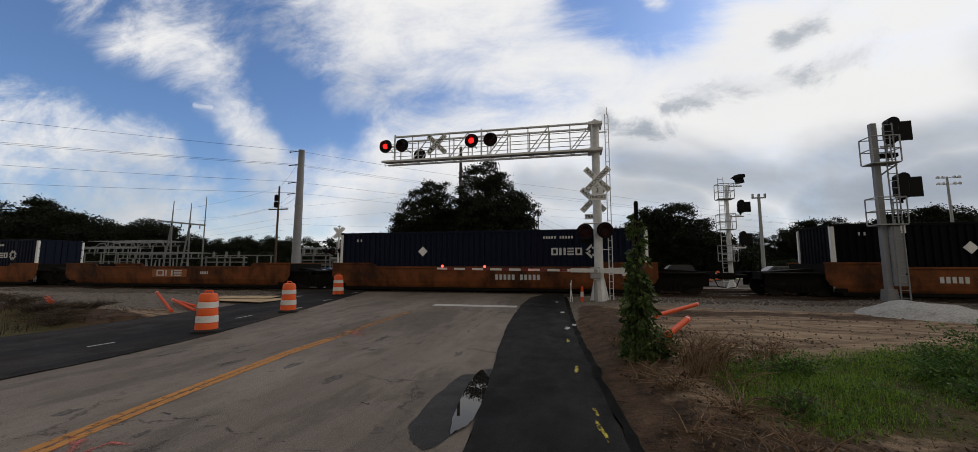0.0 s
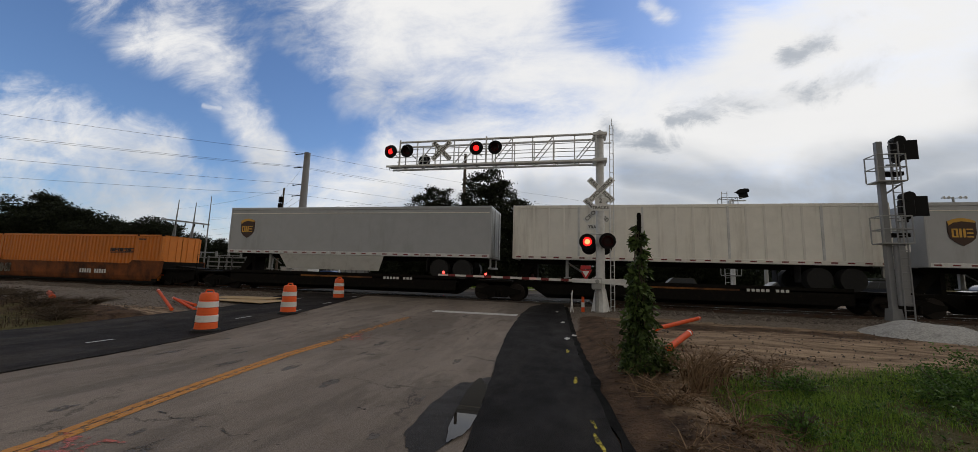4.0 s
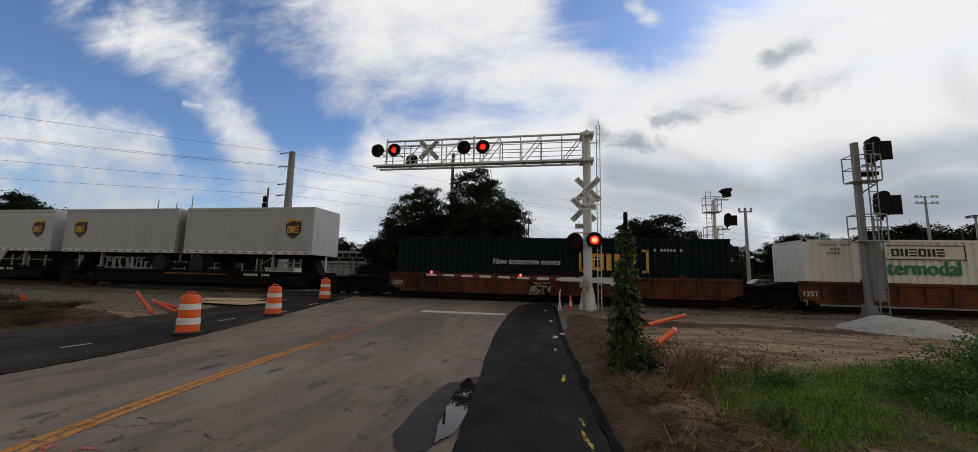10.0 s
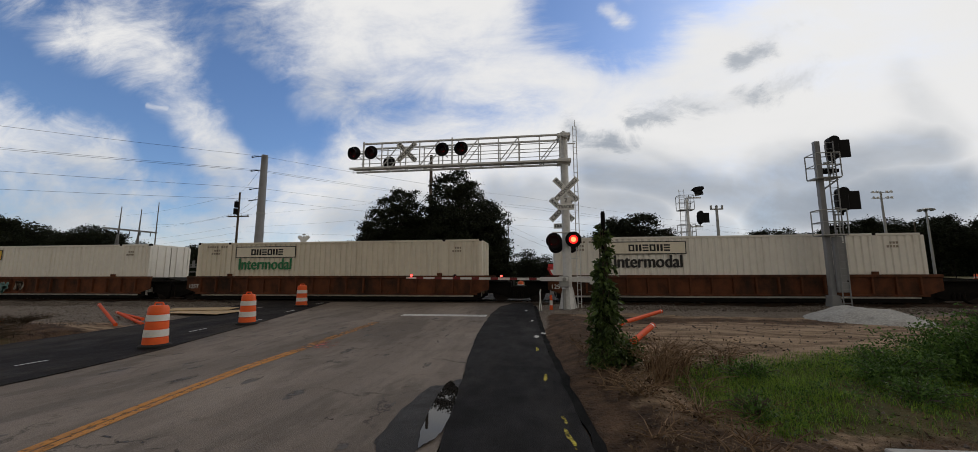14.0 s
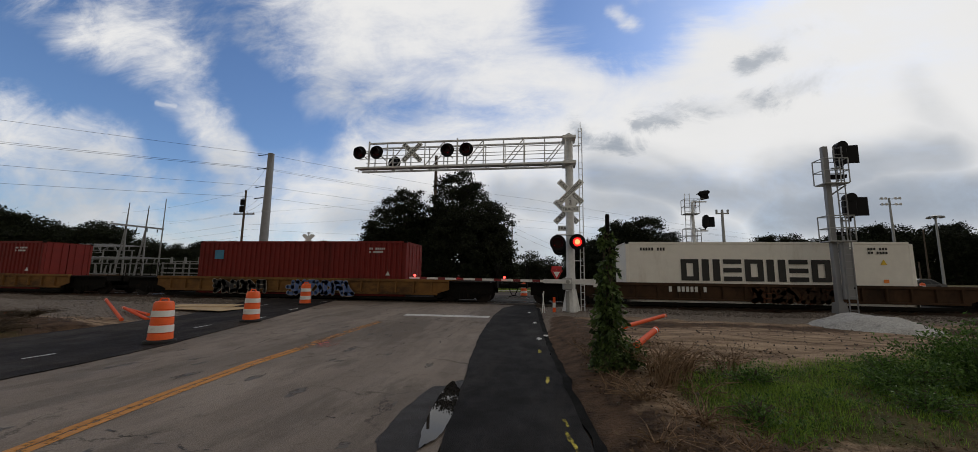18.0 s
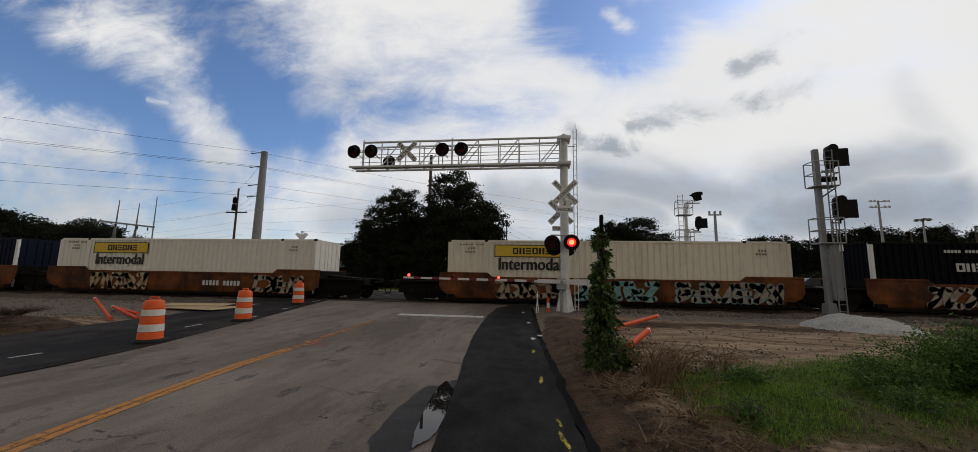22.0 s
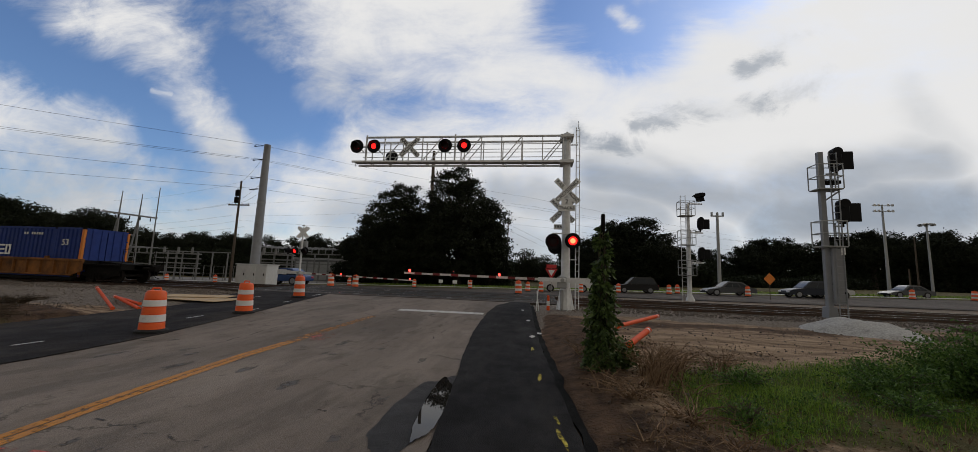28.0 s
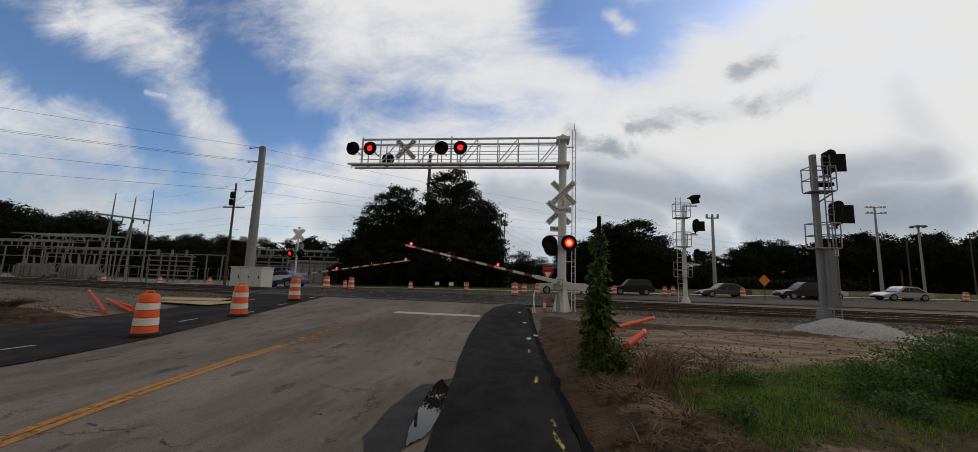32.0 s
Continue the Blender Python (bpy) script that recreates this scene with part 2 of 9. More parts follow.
RUST = (0.10, 0.045, 0.022)
DIRT = (0.05, 0.042, 0.036)
M = dict(
    galv=surf("galvanised_steel", (0.70, 0.705, 0.70), 0.5, 0.2, 0.12, 6, (0.36, 0.36, 0.35), 0.3, 1.5, 3),
    alu=surf("white_painted_steel", (0.66, 0.66, 0.64), 0.45, 0.1, 0.06, 5, (0.42, 0.40, 0.37), 0.25, 1.5, 3),
    greysteel=surf("grey_painted_steel", (0.34, 0.345, 0.34), 0.5, 0.3, 0.1, 6, (0.2, 0.19, 0.17), 0.3, 1.6, 3),
    polesteel=surf("weathered_pole_steel", (0.27, 0.275, 0.285), 0.6, 0.15, 0.1, 3, (0.13, 0.125, 0.12), 0.3, 0.7, 3, spec=0.3),
    substeel=surf("weathered_galvanised_frame", (0.21, 0.21, 0.207), 0.6, 0.1, 0.15, 2, (0.15, 0.145, 0.14), 0.4, 0.6, 2, spec=0.3),
    black=surf("black_paint", (0.008, 0.008, 0.009), 0.7, 0.0, 0.3, 8, None, bump=0.05, spec=0.2),
    blackgear=surf("black_running_gear", (0.008, 0.007, 0.006), 0.85, 0.0, 0.35, 6, (0.025, 0.018, 0.012), 0.3, 3, spec=0.12),
    wheelsteel=surf("worn_wheel_steel", (0.025, 0.02, 0.017), 0.7, 0.2, 0.3, 9, spec=0.2),
    rubber=surf("tyre_rubber", (0.014, 0.014, 0.014), 0.85, 0, 0.25, 10),
    orange=surf("drum_orange_plastic", (0.86, 0.13, 0.025), 0.5, 0, 0.07, 5, (0.5, 0.09, 0.03), 0.2, 4, spec=0.4),
    pipe=surf("orange_conduit_plastic", (0.74, 0.095, 0.02), 0.6, 0, 0.06, 5, (0.48, 0.10, 0.04), 0.25, 5, spec=0.2),
    reflect=surf("white_reflective_band", (0.74, 0.73, 0.70), 0.4, 0, 0.05, 10, (0.5, 0.47, 0.43), 0.3, 6),
    signwhite=surf("sign_white", (0.86, 0.86, 0.84), 0.45, 0, 0.03, 8, (0.6, 0.59, 0.56), 0.15, 3),
    ink=surf("sign_black", (0.015, 0.015, 0.015), 0.5, 0, 0.1, 8, bump=0),
    signred=surf("sign_red", (0.55, 0.03, 0.03), 0.45, 0, 0.06, 8, bump=0),
    armred=surf("gate_red", (0.17, 0.013, 0.013), 0.4, 0, 0.08, 8, bump=0),
    diamond=surf("work_sign_orange", (0.85, 0.25, 0.03), 0.45, 0, 0.06, 8, bump=0),
    rail=surf("rail_steel", (0.085, 0.055, 0.04), 0.6, 0.4, 0.25, 6, RUST, 0.5, 3),
    railtop=surf("polished_rail_head", (0.42, 0.41, 0.40), 0.25, 0.9, 0.08, 6, bump=0.02),
    tie=surf("creosoted_tie", (0.045, 0.034, 0.026), 0.9, 0, 0.35, 5, (0.11, 0.09, 0.07), 0.4, 3, bump=0.5, bscale=40),
    concrete=surf("concrete", (0.42, 0.41, 0.385), 0.85, 0, 0.12, 4, (0.25, 0.235, 0.21), 0.35, 1.2, bump=0.3),
    kerb=surf("pale_kerb_concrete", (0.58, 0.55, 0.50), 0.85, 0, 0.1, 3, (0.36, 0.34, 0.31), 0.3, 0.7),
    wood=surf("weathered_pole_wood", (0.10, 0.075, 0.055), 0.9, 0, 0.3, 5, (0.045, 0.035, 0.028), 0.4, 1.5, 6, bump=0.4),
    ply=surf("raw_plywood", (0.50, 0.36, 0.20), 0.8, 0, 0.18, 3, (0.3, 0.2, 0.11), 0.4, 2.2, bump=0.2),
    well=surf("brown_well_car_paint", (0.215, 0.068, 0.021), 0.72, 0, 0.3, 2.2, (0.045, 0.02, 0.011), 0.75, 0.7, 1.6, rnd=0.1, spec=0.2),
    ribwell=surf("dark_brown_well_car_paint", (0.145, 0.05, 0.022), 0.72, 0, 0.3, 2.2, (0.03, 0.016, 0.01), 0.75, 0.7, 1.6, rnd=0.1, spec=0.2),
    yelwell=surf("faded_orange_well_car_paint", (0.27, 0.11, 0.03), 0.7, 0, 0.25, 2.2, (0.06, 0.03, 0.015), 0.75, 0.7, 1.6, rnd=0.1, spec=0.2),
    fortywell=surf("dirty_ochre_well_car_paint", (0.21, 0.105, 0.032), 0.72, 0, 0.25, 2.2, (0.05, 0.03, 0.018), 0.6, 0.5, 0.5, rnd=0.1, spec=0.2),
    darkwell=surf("sooty_brown_well_car_paint", (0.06, 0.033, 0.018), 0.75, 0, 0.3, 2.2, (0.02, 0.013, 0.009), 0.6, 0.6, 1.6, spec=0.15),
    patchp=surf("fresh_orange_paint_patch", (0.33, 0.10, 0.02), 0.55, 0, 0.12, 3, (0.3, 0.1, 0.03), 0.4, 2),
    cream=surf("cream_container_paint", (0.82, 0.76, 0.63), 0.55, 0, 0.05, 3, (0.52, 0.43, 0.31), 0.25, 0.9, 5, rnd=0.04),
    whitebox=surf("white_container_paint", (0.86, 0.83, 0.76), 0.55, 0, 0.04, 3, (0.58, 0.52, 0.42), 0.2, 0.9, 5, rnd=0.03),
    navy=surf("navy_container_paint", (0.0065, 0.010, 0.026), 0.6, 0, 0.15, 3, (0.012, 0.014, 0.026), 0.25, 0.8, 5, spec=0.12),
    blackbox=surf("blue_black_container_paint", (0.0035, 0.004, 0.0065), 0.65, 0, 0.15, 3, (0.007, 0.007, 0.009), 0.25, 0.8, 5, spec=0.08),
    blue=surf("blue_container_paint", (0.02, 0.042, 0.19), 0.55, 0, 0.12, 3, (0.022, 0.034, 0.10), 0.3, 0.8, 5, spec=0.2),
    redbox=surf("oxide_red_container_paint", (0.17, 0.02, 0.016), 0.6, 0, 0.12, 3, (0.085, 0.017, 0.013), 0.3, 0.8, 5, spec=0.2),
    green=surf("dark_green_container_paint", (0.006, 0.014, 0.016), 0.6, 0, 0.15, 3, (0.012, 0.018, 0.019), 0.25, 0.8, 5, spec=0.12),
    orangebox=surf("orange_container_paint", (0.66, 0.20, 0.02), 0.5, 0, 0.06, 3, (0.40, 0.13, 0.03), 0.25, 0.8, 5),
    trailer=surf("grey_trailer_skin", (0.46, 0.475, 0.495), 0.42, 0.1, 0.05, 2, (0.36, 0.365, 0.37), 0.3, 0.7, 4, bump=0.03, rnd=0.05),
    oldtrailer=surf("chalky_trailer_skin", (0.88, 0.86, 0.80), 0.55, 0, 0.05, 2, (0.56, 0.53, 0.47), 0.35, 1.2, 9, bump=0.04),
    skirt=surf("trailer_skirt_panel", (0.46, 0.455, 0.43), 0.5, 0, 0.06, 3, (0.3, 0.28, 0.25), 0.35, 1.2),
    shieldbrown=surf("logo_brown", (0.045, 0.016, 0.008), 0.45, 0, 0.1, 6, bump=0),
    gold=surf("logo_gold", (0.72, 0.40, 0.05), 0.45, 0, 0.06, 6, bump=0),
    yellowpaint=surf("logo_yellow", (0.74, 0.50, 0.03), 0.5, 0, 0.05, 6, bump=0),
    markwhite=surf("stencil_white", (0.62, 0.62, 0.60), 0.6, 0, 0.12, 8, bump=0),
    markgreen=surf("lettering_green", (0.02, 0.20, 0.075), 0.5, 0, 0.06, 8, bump=0),
    markblue=surf("lettering_blue", (0.05, 0.22, 0.36), 0.5, 0, 0.1, 8, bump=0),
    markred=surf("lettering_red", (0.34, 0.05, 0.03), 0.5, 0, 0.1, 8, bump=0),
    gsilver=surf("spray_silver", (0.32, 0.28, 0.225), 0.6, 0.0, 0.3, 4, (0.20, 0.15, 0.11), 0.55, 2.4),
    gsmoke=surf("spray_smoke", (0.115, 0.075, 0.05), 0.65, 0, 0.3, 4, (0.04, 0.03, 0.024), 0.4, 3, bump=0),
    gsand=surf("spray_sand", (0.42, 0.33, 0.21), 0.65, 0, 0.3, 4, (0.24, 0.15, 0.09), 0.6, 2.2, bump=0),
    gteal=surf("spray_teal", (0.14, 0.36, 0.36), 0.6, 0, 0.25, 4, (0.2, 0.2, 0.16), 0.3, 2),
    gblue=surf("spray_blue", (0.08, 0.14, 0.33), 0.6, 0, 0.25, 4, bump=0),
    gblack=surf("spray_black", (0.014, 0.013, 0.013), 0.6, 0, 0.3, 6, bump=0),
    glass=glassy("dark_window_glass"),
    lampoff=glassy("unlit_red_lens", (0.012, 0.002, 0.002), 0.45),
    lampon=glow("lit_red_lens", (1.0, 0.014, 0.012), 2.2),
    lamphot=glow("lit_lens_core", (1.0, 0.20, 0.07), 3.2),
    cluster=glow("lit_gate_lamp", (1.0, 0.05, 0.04), 5.0),
    # near-black sheets set in the woods in place of the shade behind the leaves
    thicket=surf("dark_wood_backing", (0.010, 0.014, 0.007), 0.95, 0, 0.5, 3.0, (0.004, 0.005, 0.003), 0.5, 1.2, bump=1.0, bscale=4.0, spec=0.05),
    bark=surf("tree_bark", (0.05, 0.038, 0.03), 0.9, 0, 0.3, 3, bump=0.5, bscale=12),
)


# ---- mesh helpers ----
class Shape:
    """Vertices and faces of one mesh, put together from simple solids"""

    def __init__(self):
        self.v, self.f = [], []

    def add(self, vs, fs):
        k = len(self.v)
        self.v += [tuple(p) for p in vs]
        self.f += [tuple(i + k for i in q) for q in fs]
        return self

    def box(self, x0, x1, y0, y1, z0, z1, c=0.0):
        """a box; with c its twelve edges are chamfered"""
        if not c:
            return self.add([(x0, y0, z0), (x1, y0, z0), (x1, y1, z0), (x0, y1, z0), (x0, y0, z1), (x1, y0, z1), (x1, y1, z1), (x0, y1, z1)],
                            [(3, 2, 1, 0), (4, 5, 6, 7), (0, 1, 5, 4), (1, 2, 6, 5), (2, 3, 7, 6), (3, 0, 4, 7)])
        b = bmesh.new()
        vs = [b.verts.new(p) for p in ((x0, y0, z0), (x1, y0, z0), (x1, y1, z0), (x0, y1, z0), (x0, y0, z1), (x1, y0, z1), (x1, y1, z1), (x0, y1, z1))]
        for q in ((3, 2, 1, 0), (4, 5, 6, 7), (0, 1, 5, 4), (1, 2, 6, 5), (2, 3, 7, 6), (3, 0, 4, 7)):
            b.faces.new([vs[i] for i in q])
        bmesh.ops.bevel(b, geom=b.edges[:], offset=c, segments=1, affect="EDGES")
        b.verts.index_update()
        self.add([v.co[:] for v in b.verts], [[v.index for v in q.verts] for q in b.faces])
        b.free()
        return self

    def cyl(self, a, b, r0, r1=None, n=12, caps=True):
        a, b = Vector(a), Vector(b)
        r1 = r0 if r1 is None else r1
        d = (b - a).normalized()
        u = d.orthogonal().normalized()
        w = d.cross(u)
        vs = []
        for p, r in ((a, r0), (b, r1)):
            vs += [p + (u * math.cos(2 * math.pi * i / n) + w * math.sin(2 * math.pi * i / n)) * r for i in range(n)]
        fs = [(i, (i + 1) % n, n + (i + 1) % n, n + i) for i in range(n)]
        if caps:
            fs += [tuple(range(n - 1, -1, -1)), tuple(range(n, 2 * n))]
        return self.add(vs, fs)

    def lathe(self, prof, n=20, o=(0, 0, 0)):
        """turns (radius, height) pairs about the upright axis"""
        vs, fs = [], []
        for r, z in prof:
            vs += [(o[0] + r * math.cos(2 * math.pi * i / n), o[1] + r * math.sin(2 * math.pi * i / n), o[2] + z) for i in range(n)]
        for j in range(len(prof) - 1):
            fs += [(j * n + i, j * n + (i + 1) % n, (j + 1) * n + (i + 1) % n, (j + 1) * n + i) for i in range(n)]
        fs += [tuple(range(n - 1, -1, -1)), tuple((len(prof) - 1) * n + i for i in range(n))]
        return self.add(vs, fs)

    def extrude(self, poly, axis, a0, a1):
        """a flat outline (pairs) drawn out along axis x, y or z"""
        put = {"x": lambda p, a: (a, p[0], p[1]), "y": lambda p, a: (p[0], a, p[1]), "z": lambda p, a: (p[0], p[1], a)}[axis]
        n = len(poly)
        vs = [put(p, a0) for p in poly] + [put(p, a1) for p in poly]
        return self.add(vs, [tuple(range(n - 1, -1, -1)), tuple(range(n, 2 * n))] + [(i, (i + 1) % n, n + (i + 1) % n, n + i) for i in range(n)])

    def strip(self, pts, r, n=6):
        """a bent rod, one skin from end to end"""
        pts = [Vector(p) for p in pts]
        vs, m = [], len(pts)
        u = None
        for i, p in enumerate(pts):
            d = (pts[min(i + 1, m - 1)] - pts[max(i - 1, 0)])
            d = d.normalized() if d.length > 1e-6 else Vector((0, 0, 1))
            u = d.orthogonal().normalized() if u is None else (u - d * u.dot(d)).normalized()
            w = d.cross(u)
            vs += [p + (u * math.cos(2 * math.pi * k / n) + w * math.sin(2 * math.pi * k / n)) * r for k in range(n)]
        fs = [(i * n + k, i * n + (k + 1) % n, (i + 1) * n + (k + 1) % n, (i + 1) * n + k) for i in range(m - 1) for k in range(n)]
        return self.add(vs, fs + [tuple(range(n - 1, -1, -1)), tuple((m - 1) * n + k for k in range(n))])


CACHE = {}


def to_mesh(shape, name, material, smooth=False):
    me = bpy.data.meshes.new(name)
    me.from_pydata(shape.v, [], shape.f)
    b = bmesh.new()
    b.from_mesh(me)
    bmesh.ops.recalc_face_normals(b, faces=b.faces)
    b.to_mesh(me)
    b.free()
    if smooth:
        me.shade_smooth()
        me.set_sharp_from_angle(angle=radians(38))
    me.materials.append(material)
    return me


def part(name, shape, material, parent, label="", smooth=False, m=None, key=None):
    """Links a shape as ONE mesh object under a thing or a part; alike shapes (key) share their mesh"""
    if key is not None and (name, key, material.name) in CACHE:
        me = CACHE[name, key, material.name]
    else:
        if callable(shape):
            shape = shape()
        me = to_mesh(shape, name, material, smooth)
        if key is not None:
            CACHE[name, key, material.name] = me
    ob = new(name, me)
    ob.parent = parent
    if m is not None:
        ob.matrix_basis = m
    if label:
        ob["label"] = label
    return ob


def thing(name, label, category, m=None, group="", kind=""):
    ob = new(name)
    ob.empty_display_size = 0.2
    if m is not None:
        ob.matrix_basis = m
    return tagged(ob, label, category, group, kind)


def solid(name, shape, material, label, category="", m=None, group="", kind="", smooth=False):
    """A thing that is one mesh"""
    ob = new(name, to_mesh(shape, name, material, smooth))
    if m is not None:
        ob.matrix_basis = m
    return tagged(ob, label, category, group, kind)


def lettering(text, size, material, name="lettering", squeeze=1.0, shear=0.0, bold=0.022):
    """A thin raised mesh of the words, centred, standing in the x-z plane and facing -y"""
    k = ("txt", text, size, material.name, squeeze, shear, bold)
    if k in CACHE:
        return CACHE[k]
    cu = bpy.data.curves.new(name, "FONT")
    cu.body, cu.size, cu.align_x, cu.align_y, cu.extrude, cu.shear, cu.resolution_u, cu.offset = text, size, "CENTER", "CENTER", 0.004, shear, 3, 0.0
    ob = bpy.data.objects.new(name, cu)
    scene.collection.objects.link(ob)
    me = bpy.data.meshes.new_from_object(ob.evaluated_get(bpy.context.evaluated_depsgraph_get()))
    bpy.data.objects.remove(ob)
    bpy.data.curves.remove(cu)
    me.transform(Matrix.Diagonal((squeeze, 1, 1, 1)))
    # heavier strokes: two more copies a hair apart
    bm = bmesh.new()
    for k, (dx, dy) in enumerate(((0, 0), (-bold * size, -0.4 * bold * size), (bold * size, 0.4 * bold * size))):
        cp = me.copy()
        cp.transform(Matrix.Translation((dx, dy, 0.0012 * k)))
        bm.from_mesh(cp)
        bpy.data.meshes.remove(cp)
    bm.to_mesh(me)
    bm.free()
    me.transform(Matrix.Rotation(radians(90), 4, "X"))
    me.name = name
    me.materials.clear()
    me.materials.append(material)
    CACHE[k] = me
    return me


def words(text, size, material, parent, x, y, z, name="lettering", squeeze=1.0, shear=0.0, turn=0.0, label="", bold=0.022):
    ob = new(name, lettering(text, size, material, name, squeeze, shear, bold))
    ob.parent = parent
    ob.matrix_basis = pose(x, y, z, 0, turn, 0)
    if label:
        ob["label"] = label
    return ob


# ---- ground ----
def lerp(x, pts):
    return float(np.interp(x, [p[0] for p in pts], [p[1] for p in pts]))


def seam_r(y):
    return lerp(y, [(-8, -0.75), (3.8, -1.0), (4.9, -1.12), (6.4, -1.29), (8.9, -1.58), (11, -1.76), (15, -1.9), (17.5, -1.8), (19.2, -1.3)])


def edge_r(y):
    return lerp(y, [(-8, 0.85), (4.3, 0.60), (5.7, 0.49), (7.6, 0.33), (10.5, 0.12), (13.4, -0.02), (19.2, -0.28)])


def seam_l(y):
    return lerp(y, [(-8, -8.0), (4.4, -8.2), (6.0, -8.28), (7.3, -8.5), (9.7, -8.95), (12.8, -9.5), (19.6, -10.9)])


def edge_l(y):
    return lerp(y, [(-8, -12.6), (8.2, -13.1), (12.7, -12.9), (17.4, -14.6), (19.6, -15.4)])


def road_z(y):
    return lerp(y, [(8, 0.0), (19.2, 0.34)])


def base_z(x, y):
    """smooth lie of the land"""
    w = min(max((y - 27) / 15, 0), 1)
    zf = 0.03 + 0.0165 * min(max(x, -75), 75)
    return road_z(y) * (1 - w) + zf * w


def ground_z(x, y):
    z = base_z(x, y)
    on_road = edge_l(min(y, 19.5)) - 0.15 < x < edge_r(min(y, 19.2)) + 0.2 and -9 < y < 28
    if on_road or (y > 27.5 and y < 48):
        return z - 0.06
    if 18.6 < y < 27.5:
        t = min((y - 18.6) / 0.8, 1, (27.5 - y) / 0.8)
        return z * (1 - t) + 0.10 * t
    if y > 48:
        return z
    n = noise.noise(Vector((x * 0.55, y * 0.55, 1.3))) * 0.07 + noise.noise(Vector((x * 1.7, y * 1.7, 7.7))) * 0.03
    if x > 0:
        e = x - edge_r(min(y, 19.2))
        n += 0.10 * math.exp(-((e - 0.9) / 0.6) ** 2) * (1 if y < 15 else 0.4)      # low bank of spoil along the new asphalt
        n -= 0.13 * math.exp(-(e / 0.22) ** 2)
        n += 0.16 * math.exp(-((x - 3.6) / 3.0) ** 2 - ((y - 11.0) / 1.6) ** 2)
    else:
        n += 0.40 * math.exp(-((x + 18.5) / 5.0) ** 2 - ((y - 9.4) / 1.1) ** 2)
    return z + n


def axis_lines(lo, hi, step, far):
    xs = list(np.arange(lo, hi + 1e-6, step))
    out, d = [], step
    while xs[-1] + d < far:
        d *= 1.28
        xs.append(xs[-1] + d)
    a = xs[0]
    d = step
    while a - d > -far:
        d *= 1.28
        a -= d
        out.append(a)
    return out[::-1] + xs


def make_ground():
    xs, ys = axis_lines(-30, 26, 0.4, 1800), axis_lines(-6, 28, 0.4, 1800)
    nx, ny = len(xs), len(ys)
    vs = [(x, y, ground_z(x, y)) for y in ys for x in xs]
    fs = [(j * nx + i, j * nx + i + 1, (j + 1) * nx + i + 1, (j + 1) * nx + i) for j in range(ny - 1) for i in range(nx - 1)]
    me = bpy.data.meshes.new("ground")
    me.from_pydata(vs, [], fs)
    me.shade_smooth()
    # which cover lies where: grass, crushed stone, red soil
    at = me.color_attributes.new("cover", "FLOAT_COLOR", "POINT")
    dat = np.zeros((len(vs), 4), np.float32)
    for k, (x, y, z) in enumerate(vs):
        g = s = r = 0.0
        w = noise.noise(Vector((x * 0.35, y * 0.35, 4.0))) * 1.4 + noise.noise(Vector((x * 1.1, y * 1.1, 9.0))) * 0.6
        if x > 0.3 and y < 18.6:
            e = x - edge_r(min(y, 19))
            lim = 7.6 + 0.42 * (x - 1.2) + w
            g = min(max((lim - y) / 1.2, 0), 1) * min(max((e - 0.9 + 0.3 * w) / 0.7, 0), 1)
            r = min(max((1.7 - e + 0.5 * w) / 1.2, 0), 1) * min(max((17.5 - y) / 3, 0), 1)
            s = min(max((y - 14.8 + 0.5 * w) / 1.2, 0), 1)
            r = max(r, min(max((5.3 - y + 0.6 * w) / 1.2, 0), 1))
            r = max(r, 0.85 * math.exp(-((y - 13.9 + 0.7 * w) / 1.0) ** 2))
            g *= min(max((y - 4.3 + 0.5 * w) / 1.2, 0), 1)
        elif y < 18.6:
            s = min(max((y - 10.6 + w) / 1.6, 0), 1)
            r = min(max((11.2 - y + 0.6 * w) / 1.2, 0.4), 1)
            g = min(max((9.6 - y + w) / 1.6, 0), 1) * 0.7
        elif y < 28:
            s = 1.0
        elif y > 46:
            g = 0.75
        elif y > 28:
            s = 0.6
        dat[k] = (g, s, r, 1)
    at.data.foreach_set("color", dat.ravel())
    me.materials.append(earth())
    tagged(new("ground", me), "bare brown earth with patches of grass and crushed stone", "ground", kind="structure")


